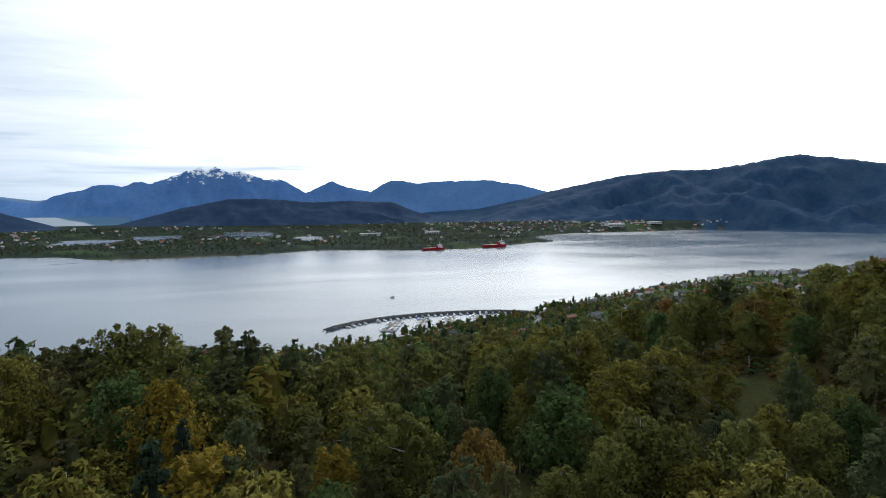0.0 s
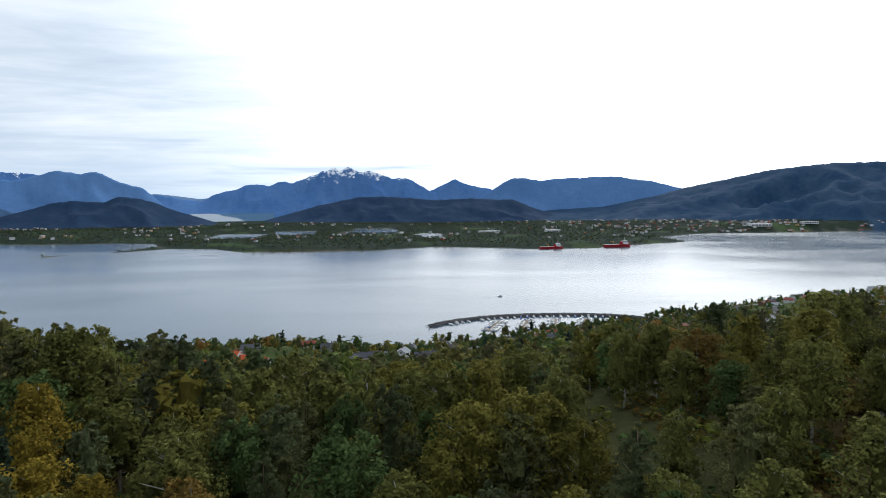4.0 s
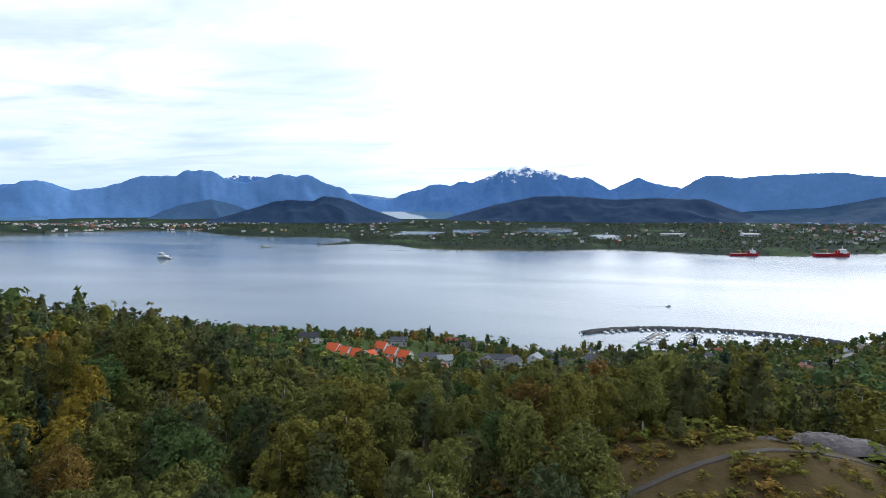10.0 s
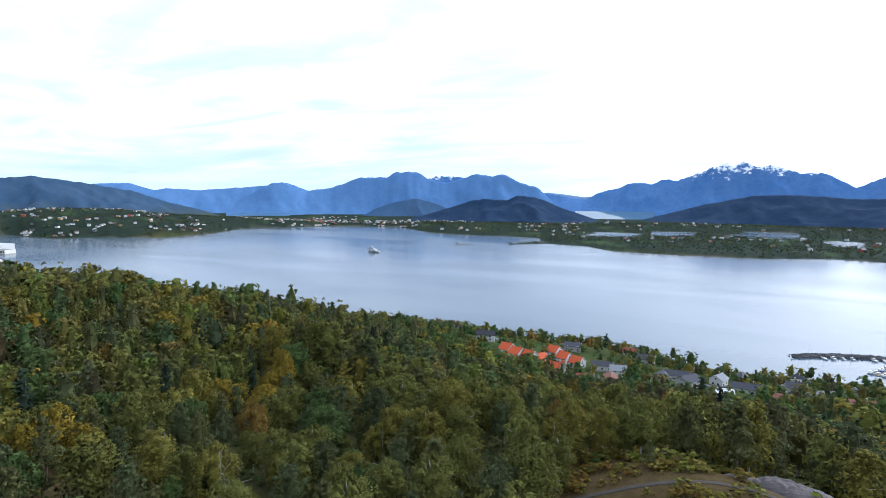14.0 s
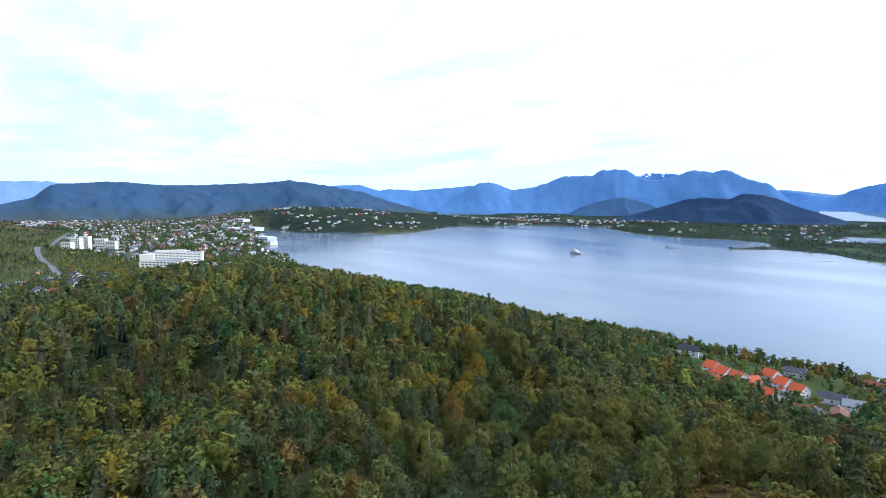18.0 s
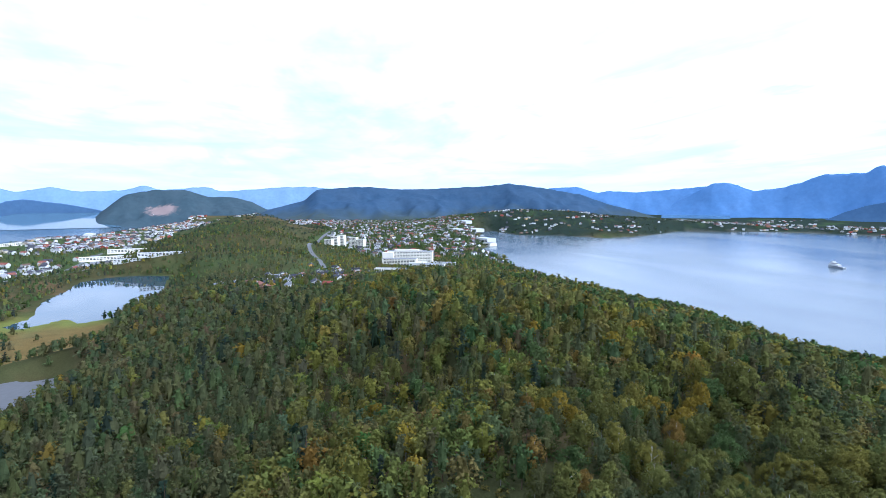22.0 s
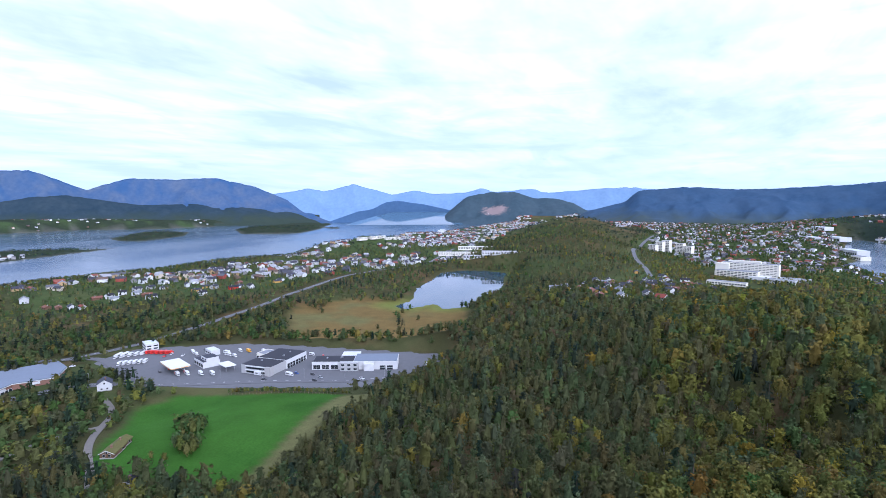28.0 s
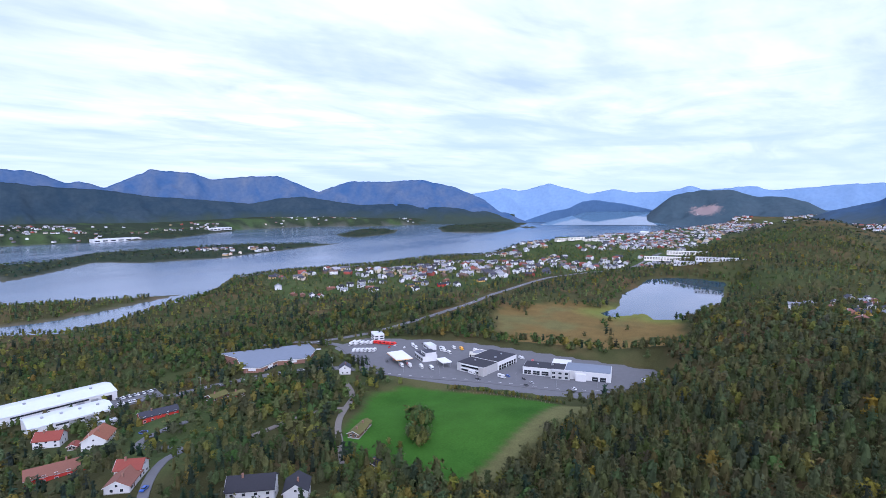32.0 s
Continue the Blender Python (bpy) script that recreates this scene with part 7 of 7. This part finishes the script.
fence = thing("field_fence", 0, 0, 0, 0, "weathered timber post fence along the edge of the green field", "fence")
fx0, fy0, fx1, fy1 = -264.0, -300.0, -280.0, -222.0
for i in range(30):
    x, y = fx0 + (fx1 - fx0) * i / 29, fy0 + (fy1 - fy0) * i / 29
    part("post", Geo().box(x, y, height(x, y) - 0.2, 0.13, 0.13, 1.4), WOOD, fence)


def outcrop(x, y, w, d, h, seed, label):
    """A weathered, cracked rock hump set into the heath."""
    nu, nv = 64, 40
    u, v = np.meshgrid(np.linspace(-1, 1, nu), np.linspace(-1, 1, nv))
    px, py = x + u * w / 2, y + v * d / 2
    rad = np.clip(1 - (u ** 2 + v ** 2) + 0.35 * fbm(px, py, 2.4, 3, seed + 9), 0, 1)
    crack = np.exp(-(fbm(px + 0.6 * py, py, 1.9, 3, seed + 4) / 0.07) ** 2)
    z = land(px, py) - 0.35 + h * rad ** 0.5 + 0.30 * h * fbm(px, py, 1.7, 5, seed, 0.6) * np.minimum(1, 3 * rad) - 0.16 * crack
    p = np.stack([px, py, z], -1)
    ob = mesh_object("rock_outcrop", p.reshape(-1, 3), grid_faces(nv, nu), PALE_ROCK, shade=False)
    return tagged(ob, label, "rock")


outcrop(-20.4, 65.8, 12, 5.5, 1.6, 5, "pale grey bare rock outcrop with ledges on the heath")
outcrop(-25.6, 65.2, 3.6, 2.2, 0.8, 6, "low weathered rock slab beside the footpath")
outcrop(-13.5, 66, 5, 3, 0.9, 7, "grey lichened rock hump among pines")
brush = thing("brushwood_pile", -77, 48, height(-77, 48), 25, "heap of dead grey branches in a clearing", "brushwood")
r = np.random.default_rng(3)
for k in range(40):
    a, z0 = r.uniform(-0.7, 0.7), r.uniform(0.1, 1.0)
    c = Vector((r.uniform(-2.6, 2.6), r.uniform(-1.0, 1.0), z0))
    dvec = Vector((math.cos(a), math.sin(a), r.uniform(-0.15, 0.25))) * r.uniform(1.0, 2.4)
    part("branch", Geo().tube(tuple(c - dvec), tuple(c + dvec), 0.06, 0.02, 4), PALE_BARK, brush)
